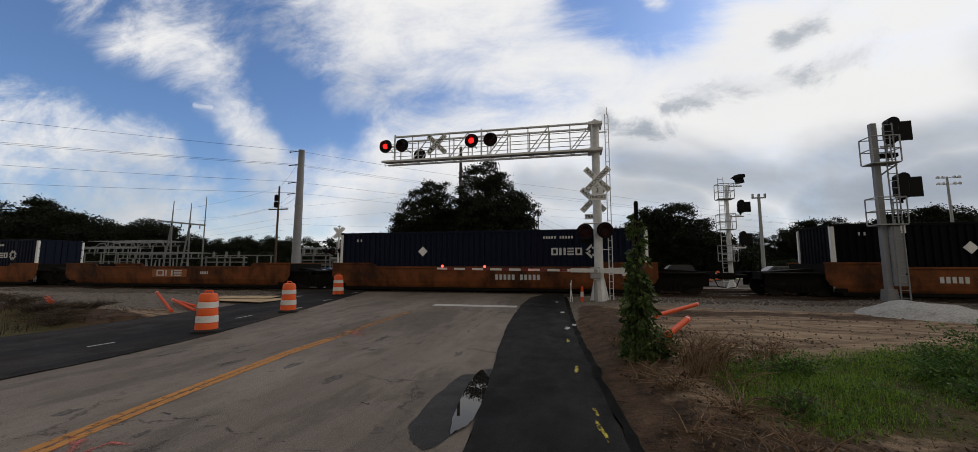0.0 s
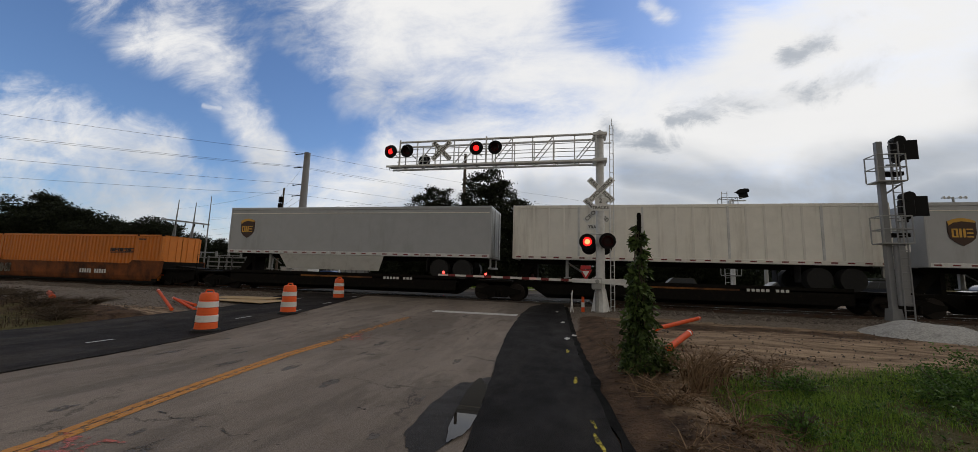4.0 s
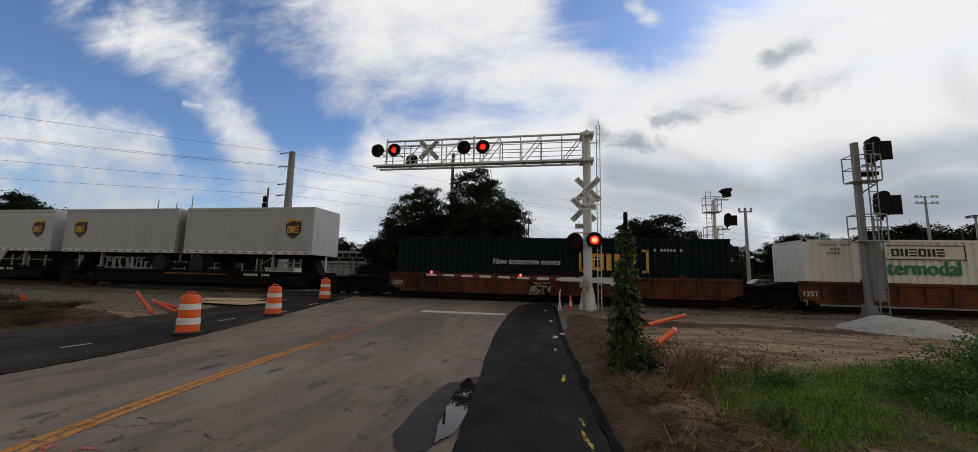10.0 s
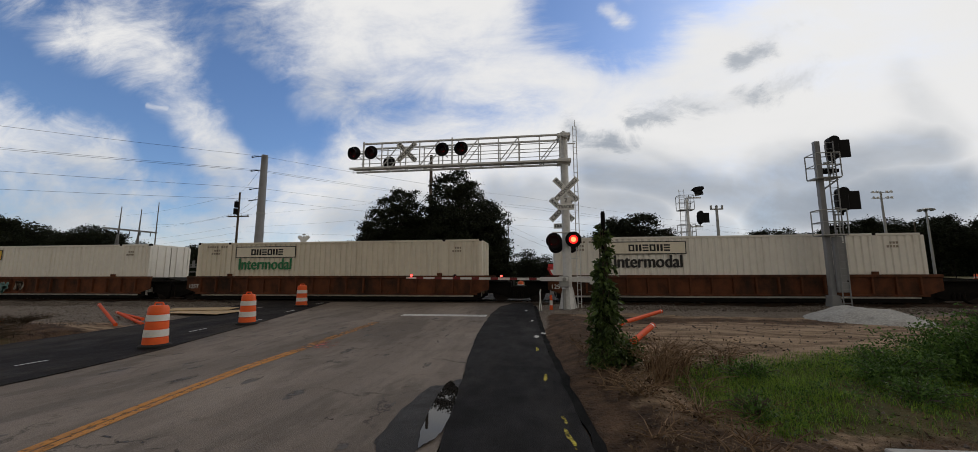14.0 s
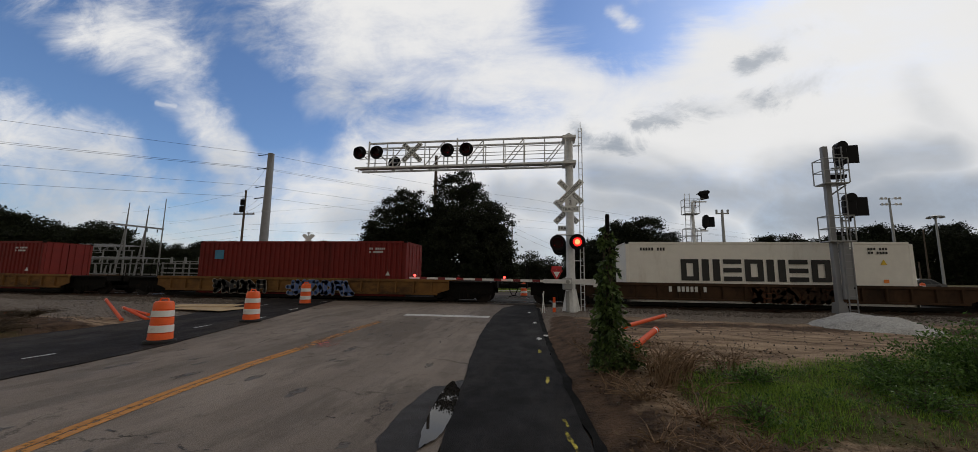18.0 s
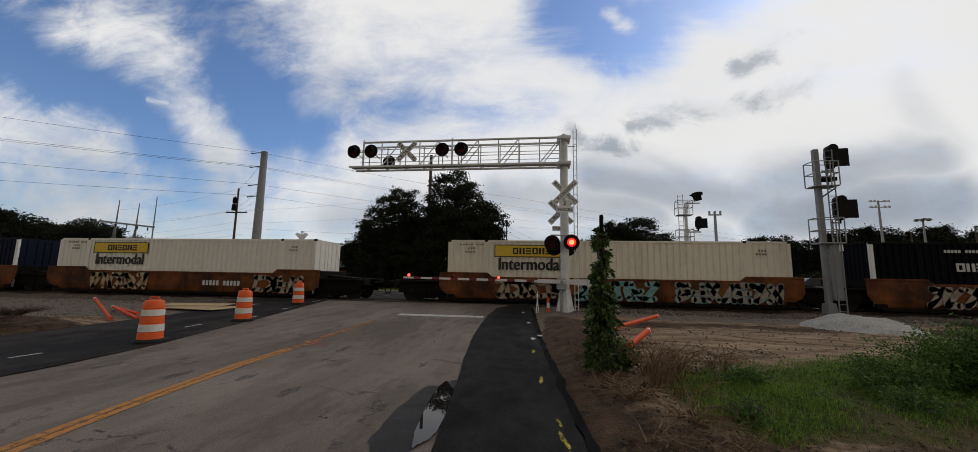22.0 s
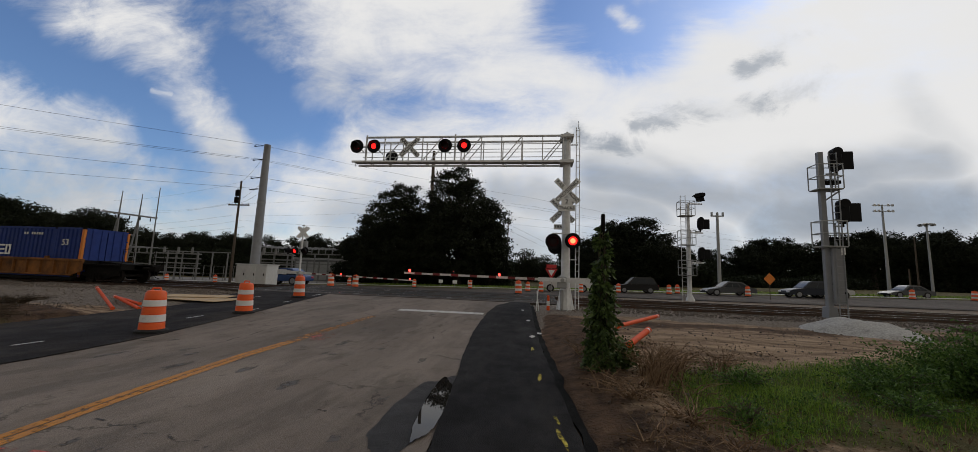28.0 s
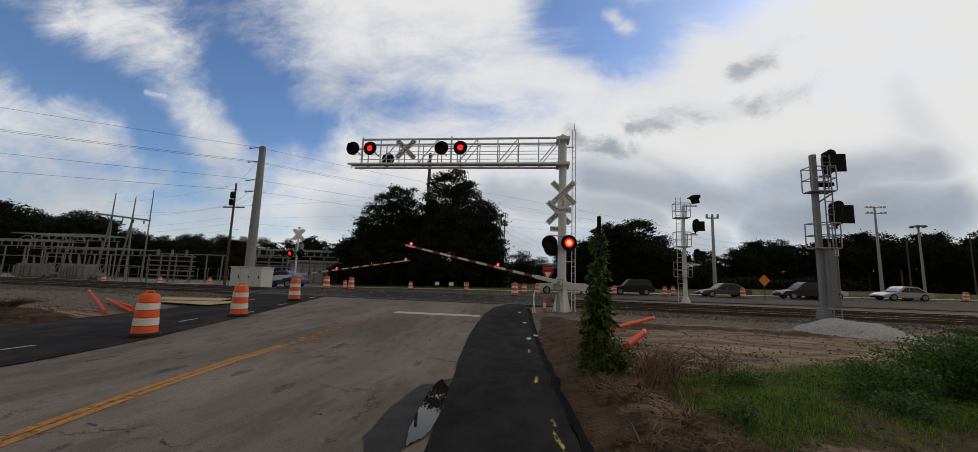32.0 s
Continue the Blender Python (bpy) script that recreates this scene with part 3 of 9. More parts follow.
def earth():
    m = bpy.data.materials.new("earth")
    m.use_nodes = True
    nt = m.node_tree
    nt.nodes.clear()
    L = nt.links.new
    tc = node(nt, "ShaderNodeTexCoord")
    at = node(nt, "ShaderNodeVertexColor", layer_name="cover")
    sp = node(nt, "ShaderNodeSeparateColor")
    L(at.outputs[0], sp.inputs[0])

    def nz(scale, detail=6.0, rough=0.65):
        n = node(nt, "ShaderNodeTexNoise", inp={"Scale": scale, "Detail": detail, "Roughness": rough})
        L(tc.outputs["Object"], n.inputs["Vector"])
        return n.outputs["Fac"]

    def ramp(f, a, b, lo=0.3, hi=0.7):
        r = node(nt, "ShaderNodeMapRange", inp={1: lo, 2: hi})
        L(f, r.inputs[0])
        x = node(nt, "ShaderNodeMix", data_type="RGBA")
        L(r.outputs[0], x.inputs[0])
        x.inputs[6].default_value, x.inputs[7].default_value = (*a, 1), (*b, 1)
        return x.outputs[2]

    def mixc(f, a, b):
        x = node(nt, "ShaderNodeMix", data_type="RGBA")
        L(f, x.inputs[0])
        L(a, x.inputs[6])
        L(b, x.inputs[7])
        return x.outputs[2]

    def sharpen(ch, scale):
        a = node(nt, "ShaderNodeMath", operation="ADD")
        L(ch, a.inputs[0])
        b = node(nt, "ShaderNodeMath", operation="MULTIPLY_ADD", inp={1: 1.3, 2: -0.65})
        L(nz(scale, 8.0, 0.7), b.inputs[0])
        L(b.outputs[0], a.inputs[1])
        r = node(nt, "ShaderNodeMapRange", interpolation_type="SMOOTHSTEP", inp={1: 0.3, 2: 0.7})
        L(a.outputs[0], r.inputs[0])
        return r.outputs[0]

    flat = node(nt, "ShaderNodeMapping")
    flat.inputs["Scale"].default_value = (0.45, 2.2, 1.0)
    L(tc.outputs["Object"], flat.inputs[0])
    drawn = node(nt, "ShaderNodeTexNoise", inp={"Scale": 1.2, "Detail": 9.0, "Roughness": 0.72, "Distortion": 0.6})
    L(flat.outputs[0], drawn.inputs["Vector"])
    soil = ramp(drawn.outputs["Fac"], (0.10, 0.06, 0.036), (0.50, 0.36, 0.235), 0.36, 0.64)
    red = ramp(nz(3.0), (0.026, 0.016, 0.010), (0.16, 0.096, 0.057))
    grass = ramp(nz(2.2), (0.05, 0.055, 0.016), (0.16, 0.125, 0.055))
    vor = node(nt, "ShaderNodeTexVoronoi", inp={"Scale": 26.0})
    L(tc.outputs["Object"], vor.inputs["Vector"])
    sv = node(nt, "ShaderNodeSeparateColor")
    L(vor.outputs["Color"], sv.inputs[0])
    stone = ramp(sv.outputs[0], (0.10, 0.08, 0.064), (0.29, 0.245, 0.20), 0.0, 1.0)
    col = mixc(sharpen(sp.outputs[2], 2.5), soil, red)
    col = mixc(sharpen(sp.outputs[1], 3.0), col, stone)
    col = mixc(sharpen(sp.outputs[0], 1.8), col, grass)
    bs = node(nt, "ShaderNodeBsdfPrincipled", inp={"Roughness": 0.95, "Specular IOR Level": 0.2})
    L(col, bs.inputs["Base Color"])
    hsum = node(nt, "ShaderNodeMath", operation="MULTIPLY_ADD", inp={1: -0.5})
    L(vor.outputs["Distance"], hsum.inputs[0])
    L(nz(9.0, 9.0, 0.75), hsum.inputs[2])
    bp = node(nt, "ShaderNodeBump", inp={"Strength": 0.9, "Distance": 0.06})
    L(hsum.outputs[0], bp.inputs["Height"])
    L(bp.outputs[0], bs.inputs["Normal"])
    out = node(nt, "ShaderNodeOutputMaterial")
    L(bs.outputs[0], out.inputs[0])
    return m


def asphalt(name, lo, hi, crack=0.0, patches=None, rough=0.85, stone=0.5):
    """rolled asphalt: aggregate, blotches, and where old: cracks and worn tracks"""
    m = bpy.data.materials.new(name)
    m.use_nodes = True
    nt = m.node_tree
    nt.nodes.clear()
    L = nt.links.new
    tc = node(nt, "ShaderNodeTexCoord")
    obj = tc.outputs["Object"]

    def nz(scale, detail=6.0, rough_=0.62, vec=obj):
        n = node(nt, "ShaderNodeTexNoise", inp={"Scale": scale, "Detail": detail, "Roughness": rough_})
        L(vec, n.inputs["Vector"])
        return n.outputs["Fac"]

    def rng(f, a, b, c=0.0, d=1.0):
        r = node(nt, "ShaderNodeMapRange", interpolation_type="SMOOTHSTEP", inp={1: a, 2: b, 3: c, 4: d})
        L(f, r.inputs[0])
        return r.outputs[0]

    def mixc(f, a, b):
        x = node(nt, "ShaderNodeMix", data_type="RGBA")
        L(f, x.inputs[0])
        for i, v in ((6, a), (7, b)):
            if isinstance(v, tuple):
                x.inputs[i].default_value = (*v, 1)
            else:
                L(v, x.inputs[i])
        return x.outputs[2]

    mp = node(nt, "ShaderNodeMapping")
    mp.inputs["Scale"].default_value = (1.0, 0.28, 1.0)
    L(obj, mp.inputs[0])
    col = mixc(rng(nz(1.1, 7.0, 0.65, mp.outputs[0]), 0.32, 0.68), lo, hi)
    if patches:
        col = mixc(rng(nz(0.55, 6.0, 0.7, mp.outputs[0]), 0.48, 0.60, 0.0, 0.85), col, patches)
        col = mixc(rng(nz(2.6, 8.0, 0.75), 0.57, 0.68, 0.0, 0.55), col, tuple(c * 0.55 for c in patches))
    vor = node(nt, "ShaderNodeTexVoronoi", inp={"Scale": 75.0})
    L(obj, vor.inputs["Vector"])
    sv = node(nt, "ShaderNodeSeparateColor")
    L(vor.outputs["Color"], sv.inputs[0])
    grit = rng(sv.outputs[0], 0.0, 1.0, 1.0 - 0.45 * stone, 1.0 + 0.45 * stone)
    mul = node(nt, "ShaderNodeVectorMath", operation="MULTIPLY")
    L(col, mul.inputs[0])
    cg = node(nt, "ShaderNodeCombineXYZ")
    for i in range(3):
        L(grit, cg.inputs[i])
    L(cg.outputs[0], mul.inputs[1])
    col = mul.outputs[0]
    if crack:
        ve = node(nt, "ShaderNodeTexVoronoi", feature="DISTANCE_TO_EDGE", inp={"Scale": 0.42})
        wv = node(nt, "ShaderNodeVectorMath", operation="MULTIPLY_ADD")
        nn = node(nt, "ShaderNodeTexNoise", inp={"Scale": 1.6, "Detail": 6.0, "Roughness": 0.7})
        L(obj, nn.inputs["Vector"])
        L(nn.outputs["Color"], wv.inputs[0])
        wv.inputs[1].default_value = (0.9, 0.9, 0)
        L(obj, wv.inputs[2])
        L(wv.outputs[0], ve.inputs["Vector"])
        line = rng(ve.outputs["Distance"], 0.0, 0.012, crack, 0.0)
        gate = rng(nz(0.5, 3.0), 0.45, 0.6)
        mm = node(nt, "ShaderNodeMath", operation="MULTIPLY")
        L(line, mm.inputs[0])
        L(gate, mm.inputs[1])
        col = mixc(mm.outputs[0], col, (0.03, 0.028, 0.026))
    bs = node(nt, "ShaderNodeBsdfPrincipled", inp={"Specular IOR Level": 0.09})
    L(col, bs.inputs["Base Color"])
    L(rng(nz(1.7), 0.3, 0.7, rough - 0.12, min(rough + 0.1, 1)), bs.inputs["Roughness"])
    bp = node(nt, "ShaderNodeBump", inp={"Strength": 0.5, "Distance": 0.01})
    L(vor.outputs["Distance"], bp.inputs["Height"])
    L(bp.outputs[0], bs.inputs["Normal"])
    out = node(nt, "ShaderNodeOutputMaterial")
    L(bs.outputs[0], out.inputs[0])
    return m


def worn(name, col, keep=0.55, scale=9.0):
    """road paint rubbed away in places"""
    m = surf(name, col, 0.7, 0, 0.15, 7, tuple(c * 0.6 for c in col), 0.4, 3.0, bump=0.2)
    nt = m.node_tree
    L = nt.links.new
    bs = next(n for n in nt.nodes if n.type == "BSDF_PRINCIPLED")
    tc = next(n for n in nt.nodes if n.type == "TEX_COORD")
    n = node(nt, "ShaderNodeTexNoise", inp={"Scale": scale, "Detail": 8.0, "Roughness": 0.75})
    L(tc.outputs["Object"], n.inputs["Vector"])
    r = node(nt, "ShaderNodeMapRange", interpolation_type="SMOOTHSTEP", inp={1: keep, 2: keep + 0.12, 3: 1.0, 4: 0.0})
    L(n.outputs["Fac"], r.inputs[0])
    L(r.outputs[0], bs.inputs["Alpha"])
    return m


make_ground()
OLD = asphalt("old_asphalt", (0.19, 0.158, 0.134), (0.31, 0.262, 0.222), 0.6, (0.145, 0.122, 0.104), 0.85, 0.22)
NEWA = asphalt("new_asphalt", (0.014, 0.0135, 0.014), (0.028, 0.027, 0.0275), 0.0, (0.034, 0.032, 0.031), 0.88, 0.35)
TURNA = asphalt("dusty_new_asphalt", (0.020, 0.018, 0.018), (0.036, 0.032, 0.031), 0.0, (0.05, 0.043, 0.038), 0.9, 0.6)
CROSSA = asphalt("cross_road_asphalt", (0.085, 0.072, 0.063), (0.135, 0.116, 0.103), 0.0, (0.07, 0.06, 0.053))
FARA = asphalt("far_asphalt", (0.036, 0.033, 0.03), (0.064, 0.059, 0.053), 0.0, (0.03, 0.028, 0.026))


def ribbon(name, left, right, y0, y1, dz, material, label, across=8, step=0.5, thick=0.08, ragged=0.0, category="road"):
    """a paved strip between two edge lines that follows the road's rise"""
    s = Shape()
    ny = max(2, int((y1 - y0) / step))
    vs, fs = [], []
    for j in range(ny + 1):
        y = y0 + (y1 - y0) * j / ny
        a, b = left(y), right(y)
        if ragged:
            a += ragged * noise.noise(Vector((a, y * 2.3, 3.1)))
            b += ragged * noise.noise(Vector((b, y * 2.3, 5.1)))
        vs += [(a, y, base_z(a, y) + dz - thick)] + [(a + (b - a) * i / across, y, base_z(a + (b - a) * i / across, y) + dz) for i in range(across + 1)] + [(b, y, base_z(b, y) + dz - thick)]
    n = across + 3
    for j in range(ny):
        fs += [(j * n + i, j * n + i + 1, (j + 1) * n + i + 1, (j + 1) * n + i) for i in range(n - 1)]
    me = bpy.data.meshes.new(name)
    me.from_pydata(vs, [], fs)
    me.materials.append(material)
    return tagged(new(name, me), label, category, kind="structure")


ribbon("road", seam_l, seam_r, -8, 19.2, 0.0, OLD, "worn grey asphalt road with cracks and stains", 14)
ribbon("road_new_lane", seam_r, lambda y: edge_r(y) - 0.12, -8, 19.2, 0.022, NEWA, "fresh black asphalt widening along the road edge", 5, 0.25, ragged=0.05)
# edge strip coloured near black for the shade at the asphalt's drop-off
ribbon("road_edge_lip", lambda y: edge_r(y) - 0.13, lambda y: edge_r(y) + 0.03, -8, 18.4, -0.022, asphalt("edge_shade_black", (0.004, 0.004, 0.004), (0.009, 0.0085, 0.008), 0.0, None, 0.9, 0.8), "broken fresh asphalt edge with its drop-off shade painted black", 2, 0.2, 0.05, ragged=0.07)
ribbon("road_turn_lane", edge_l, seam_l, -8, 19.2, 0.02, TURNA, "fresh dark asphalt lane beside the old road", 8, 0.25, ragged=0.05)
ribbon("road_beyond", lambda y: lerp(y, [(27.2, -17), (31, -24)]), lambda y: lerp(y, [(27.2, 0.2), (31, 3)]), 27.0, 31.05, 0.0, FARA, "asphalt approach on the far side of the tracks", 8)
ribbon("road_crossroad", lambda y: -260, lambda y: 260, 31, 45.6, 0.0, CROSSA, "asphalt cross road behind the tracks", 60, 1.0)
ribbon("kerb_far", lambda y: -260, lambda y: 260, 45.6, 46.0, 0.14, M["kerb"], "pale concrete kerb of the cross road", 60, 0.2, 0.2, category="kerb")
ribbon("pavement_far", lambda y: -260, lambda y: 260, 46.0, 47.6, 0.13, M["kerb"], "pale concrete pavement behind the kerb", 60, 0.7, 0.2, category="pavement")


# ---- tracks and crossing ----
RAIL_Z = 0.38
TRACKS = (20.73, 25.0)


def make_tracks():
    ballast = surf("ballast_stone", (0.034, 0.024, 0.019), 0.95, 0, 0.45, 14, (0.016, 0.012, 0.010), 0.5, 0.8, bump=1.0, bscale=16)
    s = Shape()
    s.extrude([(18.55, 0.06), (19.25, 0.20), (26.5, 0.20), (27.3, 0.06)], "x", -420, 720)
    tagged(solid("ballast_bed", s, ballast, "grey crushed stone ballast under both tracks", "ballast"), kind="structure")
    prof = [(-0.075, 0.0), (0.075, 0.0), (0.075, 0.012), (0.012, 0.03), (0.010, 0.125), (0.036, 0.14), (0.036, 0.165), (-0.036, 0.165), (-0.036, 0.14), (-0.010, 0.125), (-0.012, 0.03), (-0.075, 0.012)]
    for y in TRACKS:
        tr = thing("railway_track", "rusty steel rails on timber ties in ballast", "track", pose(0, y, 0), "railway tracks", "structure")
        for k in (-0.7525, 0.7525):
            r = part("rail", Shape().extrude([(p[0] + k, p[1] + RAIL_Z - 0.165) for p in prof], "x", -420, 720), M["rail"], tr)
            part("rail_head", Shape().extrude([(k - 0.034, RAIL_Z - 0.002), (k + 0.034, RAIL_Z - 0.002), (k + 0.03, RAIL_Z + 0.002), (k - 0.03, RAIL_Z + 0.002)], "x", -420, 720), M["railtop"], r, "polished running surface")
        tie = lambda: Shape().box(-0.11, 0.11, -1.3, 1.3, 0.06, 0.215, 0.01)
        for i in range(-78, 79):
            x = i * 0.52
            if -17.5 < x < 1.2:
                continue
            part("tie", tie, M["tie"], tr, m=pose(x + 0.02 * noise.noise((x, y, 0)), 0.04 * noise.noise((x, y, 5)), 0.006 * noise.noise((x, y, 9)), 0, 0, 1.5 * noise.noise((x, y, 3))), key=1)
    # timber and asphalt crossing surface between the rails
    xs = thing("crossing_surface", "dark asphalt and rubber panels between the rails of the crossing", "crossing surface", kind="structure")
    for a, b in ((19.2, 19.93), (20.06, 21.40), (21.53, 24.20), (24.33, 25.67), (25.80, 27.1)):
        n = 8
        for i in range(n):
            x0, x1 = -17 + 18 * i / n, -17 + 18 * (i + 1) / n
            part("crossing_panel", Shape().box(x0 + 0.006, x1 - 0.006, a, b, 0.1, RAIL_Z - 0.012, 0.008), FARA if b - a > 0.8 else M["tie"], xs)


make_tracks()


# ---- the train ----
SPEED = 22.95
TRACK_Y = TRACKS[0]
TIMES = [0, 1 / 30, 0.1, 0.5] + [float(i) for i in range(1, 32)] + [31.5, 31.9, 32 - 1 / 30, 32]
MOVING = []          # (thing, distance along the train)


def on_train(ob, s):
    ob.matrix_basis = pose(s, TRACK_Y, RAIL_Z)
    MOVING.append((ob, s))
    return ob


def wheelset(parent, x, r=0.42):
    def w():
        s = Shape()
        for y in (-0.78, 0.78):
            k = 1 if y > 0 else -1
            s.cyl((0, y - 0.06 * k, 0), (0, y + 0.06 * k, 0), r, r, 20)
            s.cyl((0, y - 0.09 * k, 0), (0, y - 0.055 * k, 0), r + 0.03, r + 0.03, 20)
            s.cyl((0, y + 0.06 * k, 0), (0, y + 0.14 * k, 0), 0.1, 0.09, 10)
        return s.cyl((0, -0.78, 0), (0, 0.78, 0), 0.08, 0.08, 10)
    part("wheelset", w, M["wheelsteel"], parent, smooth=True, m=pose(x, 0, r), key=r)


def bogie(parent, x):
    """three-piece freight bogie"""
    def side():
        s = Shape()
        for y in (-1.02, 1.02):
            s.extrude([(-1.15, 0.38), (-0.72, 0.30), (-0.42, 0.16), (0.42, 0.16), (0.72, 0.30), (1.15, 0.38), (1.15, 0.56), (0.8, 0.60), (0.45, 0.74), (-0.45, 0.74), (-0.8, 0.60), (-1.15, 0.56)], "y", y - 0.08, y + 0.08)
            for k in (-0.2, 0, 0.2):
                s.cyl((k, y - 0.1, 0.2), (k, y - 0.1, 0.52), 0.075, 0.075, 8)
        return s.box(-0.22, 0.22, -1.0, 1.0, 0.5, 0.78, 0.03)
    t = part("bogie", side, M["blackgear"], parent, m=pose(x, 0, 0), key="bogie")
    for k in (-0.89, 0.89):
        wheelset(t, k)


def word_blocks(parent, x, z, w, h, n, material, name="logo_wordmark", y=-1.318, slant=0.0, label="plain blocks where a company mark stands"):
    """a company's name as plain blocks, no letters"""
    s = Shape()
    cw = w / n
    st = min(0.26 * cw, 0.26 * h)
    for i in range(n):
        a = x - w / 2 + i * cw + cw * 0.06
        b, z0, z1 = a + cw * 0.84, z - h / 2, z + h / 2
        if i % 3 == 0:          # a hollow block
            s.box(a, a + st, y, y + 0.02, z0, z1).box(b - st, b, y, y + 0.02, z0, z1)
            s.box(a + st, b - st, y, y + 0.02, z0, z0 + st * 0.8).box(a + st, b - st, y, y + 0.02, z1 - st * 0.8, z1)
        elif i % 3 == 1:        # two broad uprights
            s.box(a, a + st * 1.25, y, y + 0.02, z0, z1).box(b - st * 1.25, b, y, y + 0.02, z0, z1)
        else:                   # three level bars
            for k in (0, 0.5, 1):
                zz = z0 + (h - st * 0.85) * k
                s.box(a, b, y, y + 0.02, zz, zz + st * 0.85)
    part(name, s, material, parent, label)["kind"] = "stuff"


def bars(parent, x, z, w, h, n, material, y=-1.318, name="stencil", rows=1):
    """a line of stencilled characters as plain bars"""
    s = Shape()
    for j in range(rows):
        zz = z - j * h * 1.7
        for i in range(n):
            if (i * 7 + n + j) % 6 == 4:
                continue
            a = x - w / 2 + w * i / n
            s.box(a, a + w / n * 0.66, y, y + 0.012, zz - h / 2, zz + h / 2)
    part(name, s, material, parent)["kind"] = "stuff"


def spray(parent, x, z, w, h, seed, fill, line, y, name="graffiti"):
    """spray-painted lettering that nobody can read: swollen letters, each over the one before, with an outline"""
    rng = random.Random(seed)
    n = max(3, int(round(w / (h * 0.72))))
    cw = w / n
    letters = []
    for i in range(n):
        cx = x - w / 2 + cw * (i + 0.5)
        tilt = rng.uniform(-0.22, 0.22)
        strokes = []
        left, right, top, low = -cw * 0.34, cw * 0.34, h * 0.36, -h * 0.36
        for kind in rng.sample(("left", "right", "slash", "back", "top", "mid", "low", "bow"), rng.choice((3, 3, 4))):
            p = {"left": ((left, low), (left, top)), "right": ((right, low), (right, top)), "slash": ((left, low), (right, top)), "back": ((left, top), (right, low)),
                 "top": ((left, top), (right, top)), "mid": ((left, 0), (right, 0)), "low": ((left, low), (right, low))}.get(kind)
            if p is None:
                pts = [(left + (right - left) * 1.05 * math.sin(math.pi * k / 6), top + (low - top) * k / 6) for k in range(7)]
            else:
                bend = rng.uniform(-0.09, 0.09) * h
                pts = [(p[0][0] + (p[1][0] - p[0][0]) * k / 4 + bend * math.sin(math.pi * k / 4), p[0][1] + (p[1][1] - p[0][1]) * k / 4 + 0.6 * bend * math.sin(math.pi * k / 4)) for k in range(5)]
            strokes.append(([(cx + a + tilt * b, z + b + rng.uniform(-0.015, 0.015)) for a, b in pts], h * rng.uniform(0.105, 0.15)))
        letters.append(strokes)
    for mat_, extra, dy in ((line, 0.028, 0.0), (fill, 0.0, -0.002)):
        s = Shape()
        for i, strokes in enumerate(letters):
            yy = y + dy - 0.004 * i
            for pts, th in strokes:
                th += extra
                m_ = len(pts) - 1
                base = len(s.v)
                for k, (a, b) in enumerate(pts):
                    q0, q1 = pts[max(k - 1, 0)], pts[min(k + 1, m_)]
                    dx, dz = q1[0] - q0[0], q1[1] - q0[1]
                    d = math.hypot(dx, dz) or 1.0
                    for sg in (1, -1):
                        s.v.append((a - dz / d * th * sg, yy, b + dx / d * th * sg))
                s.f += [(base + 2 * k, base + 2 * k + 1, base + 2 * k + 3, base + 2 * k + 2) for k in range(m_)]
                for k in (0, m_):
                    c0 = len(s.v)
                    s.v += [(pts[k][0] + th * math.cos(t * math.pi / 4), yy, pts[k][1] + th * math.sin(t * math.pi / 4)) for t in range(8)]
                    s.f.append(tuple(range(c0, c0 + 8)))
        part(name, s, mat_, parent)["kind"] = "stuff"


# container bodies
def corrugated(length, y, z0, z1, depth=0.06, pitch=0.29, out=-1):
    """trapezoid-ribbed side sheet along x"""
    s = Shape()
    n = int(length / pitch)
    p = length / n
    xs = []
    for i in range(n):
        a = -length / 2 + i * p
        xs += [(a, 0), (a + p * 0.46, 0), (a + p * 0.58, depth), (a + p * 0.88, depth)]
    xs.append((length / 2, 0))
    for x, d in xs:
        s.v += [(x, y - out * d, z0), (x, y - out * d, z1)]
    s.f += [(2 * i, 2 * i + 2, 2 * i + 3, 2 * i + 1) for i in range(len(xs) - 1)]
    return s


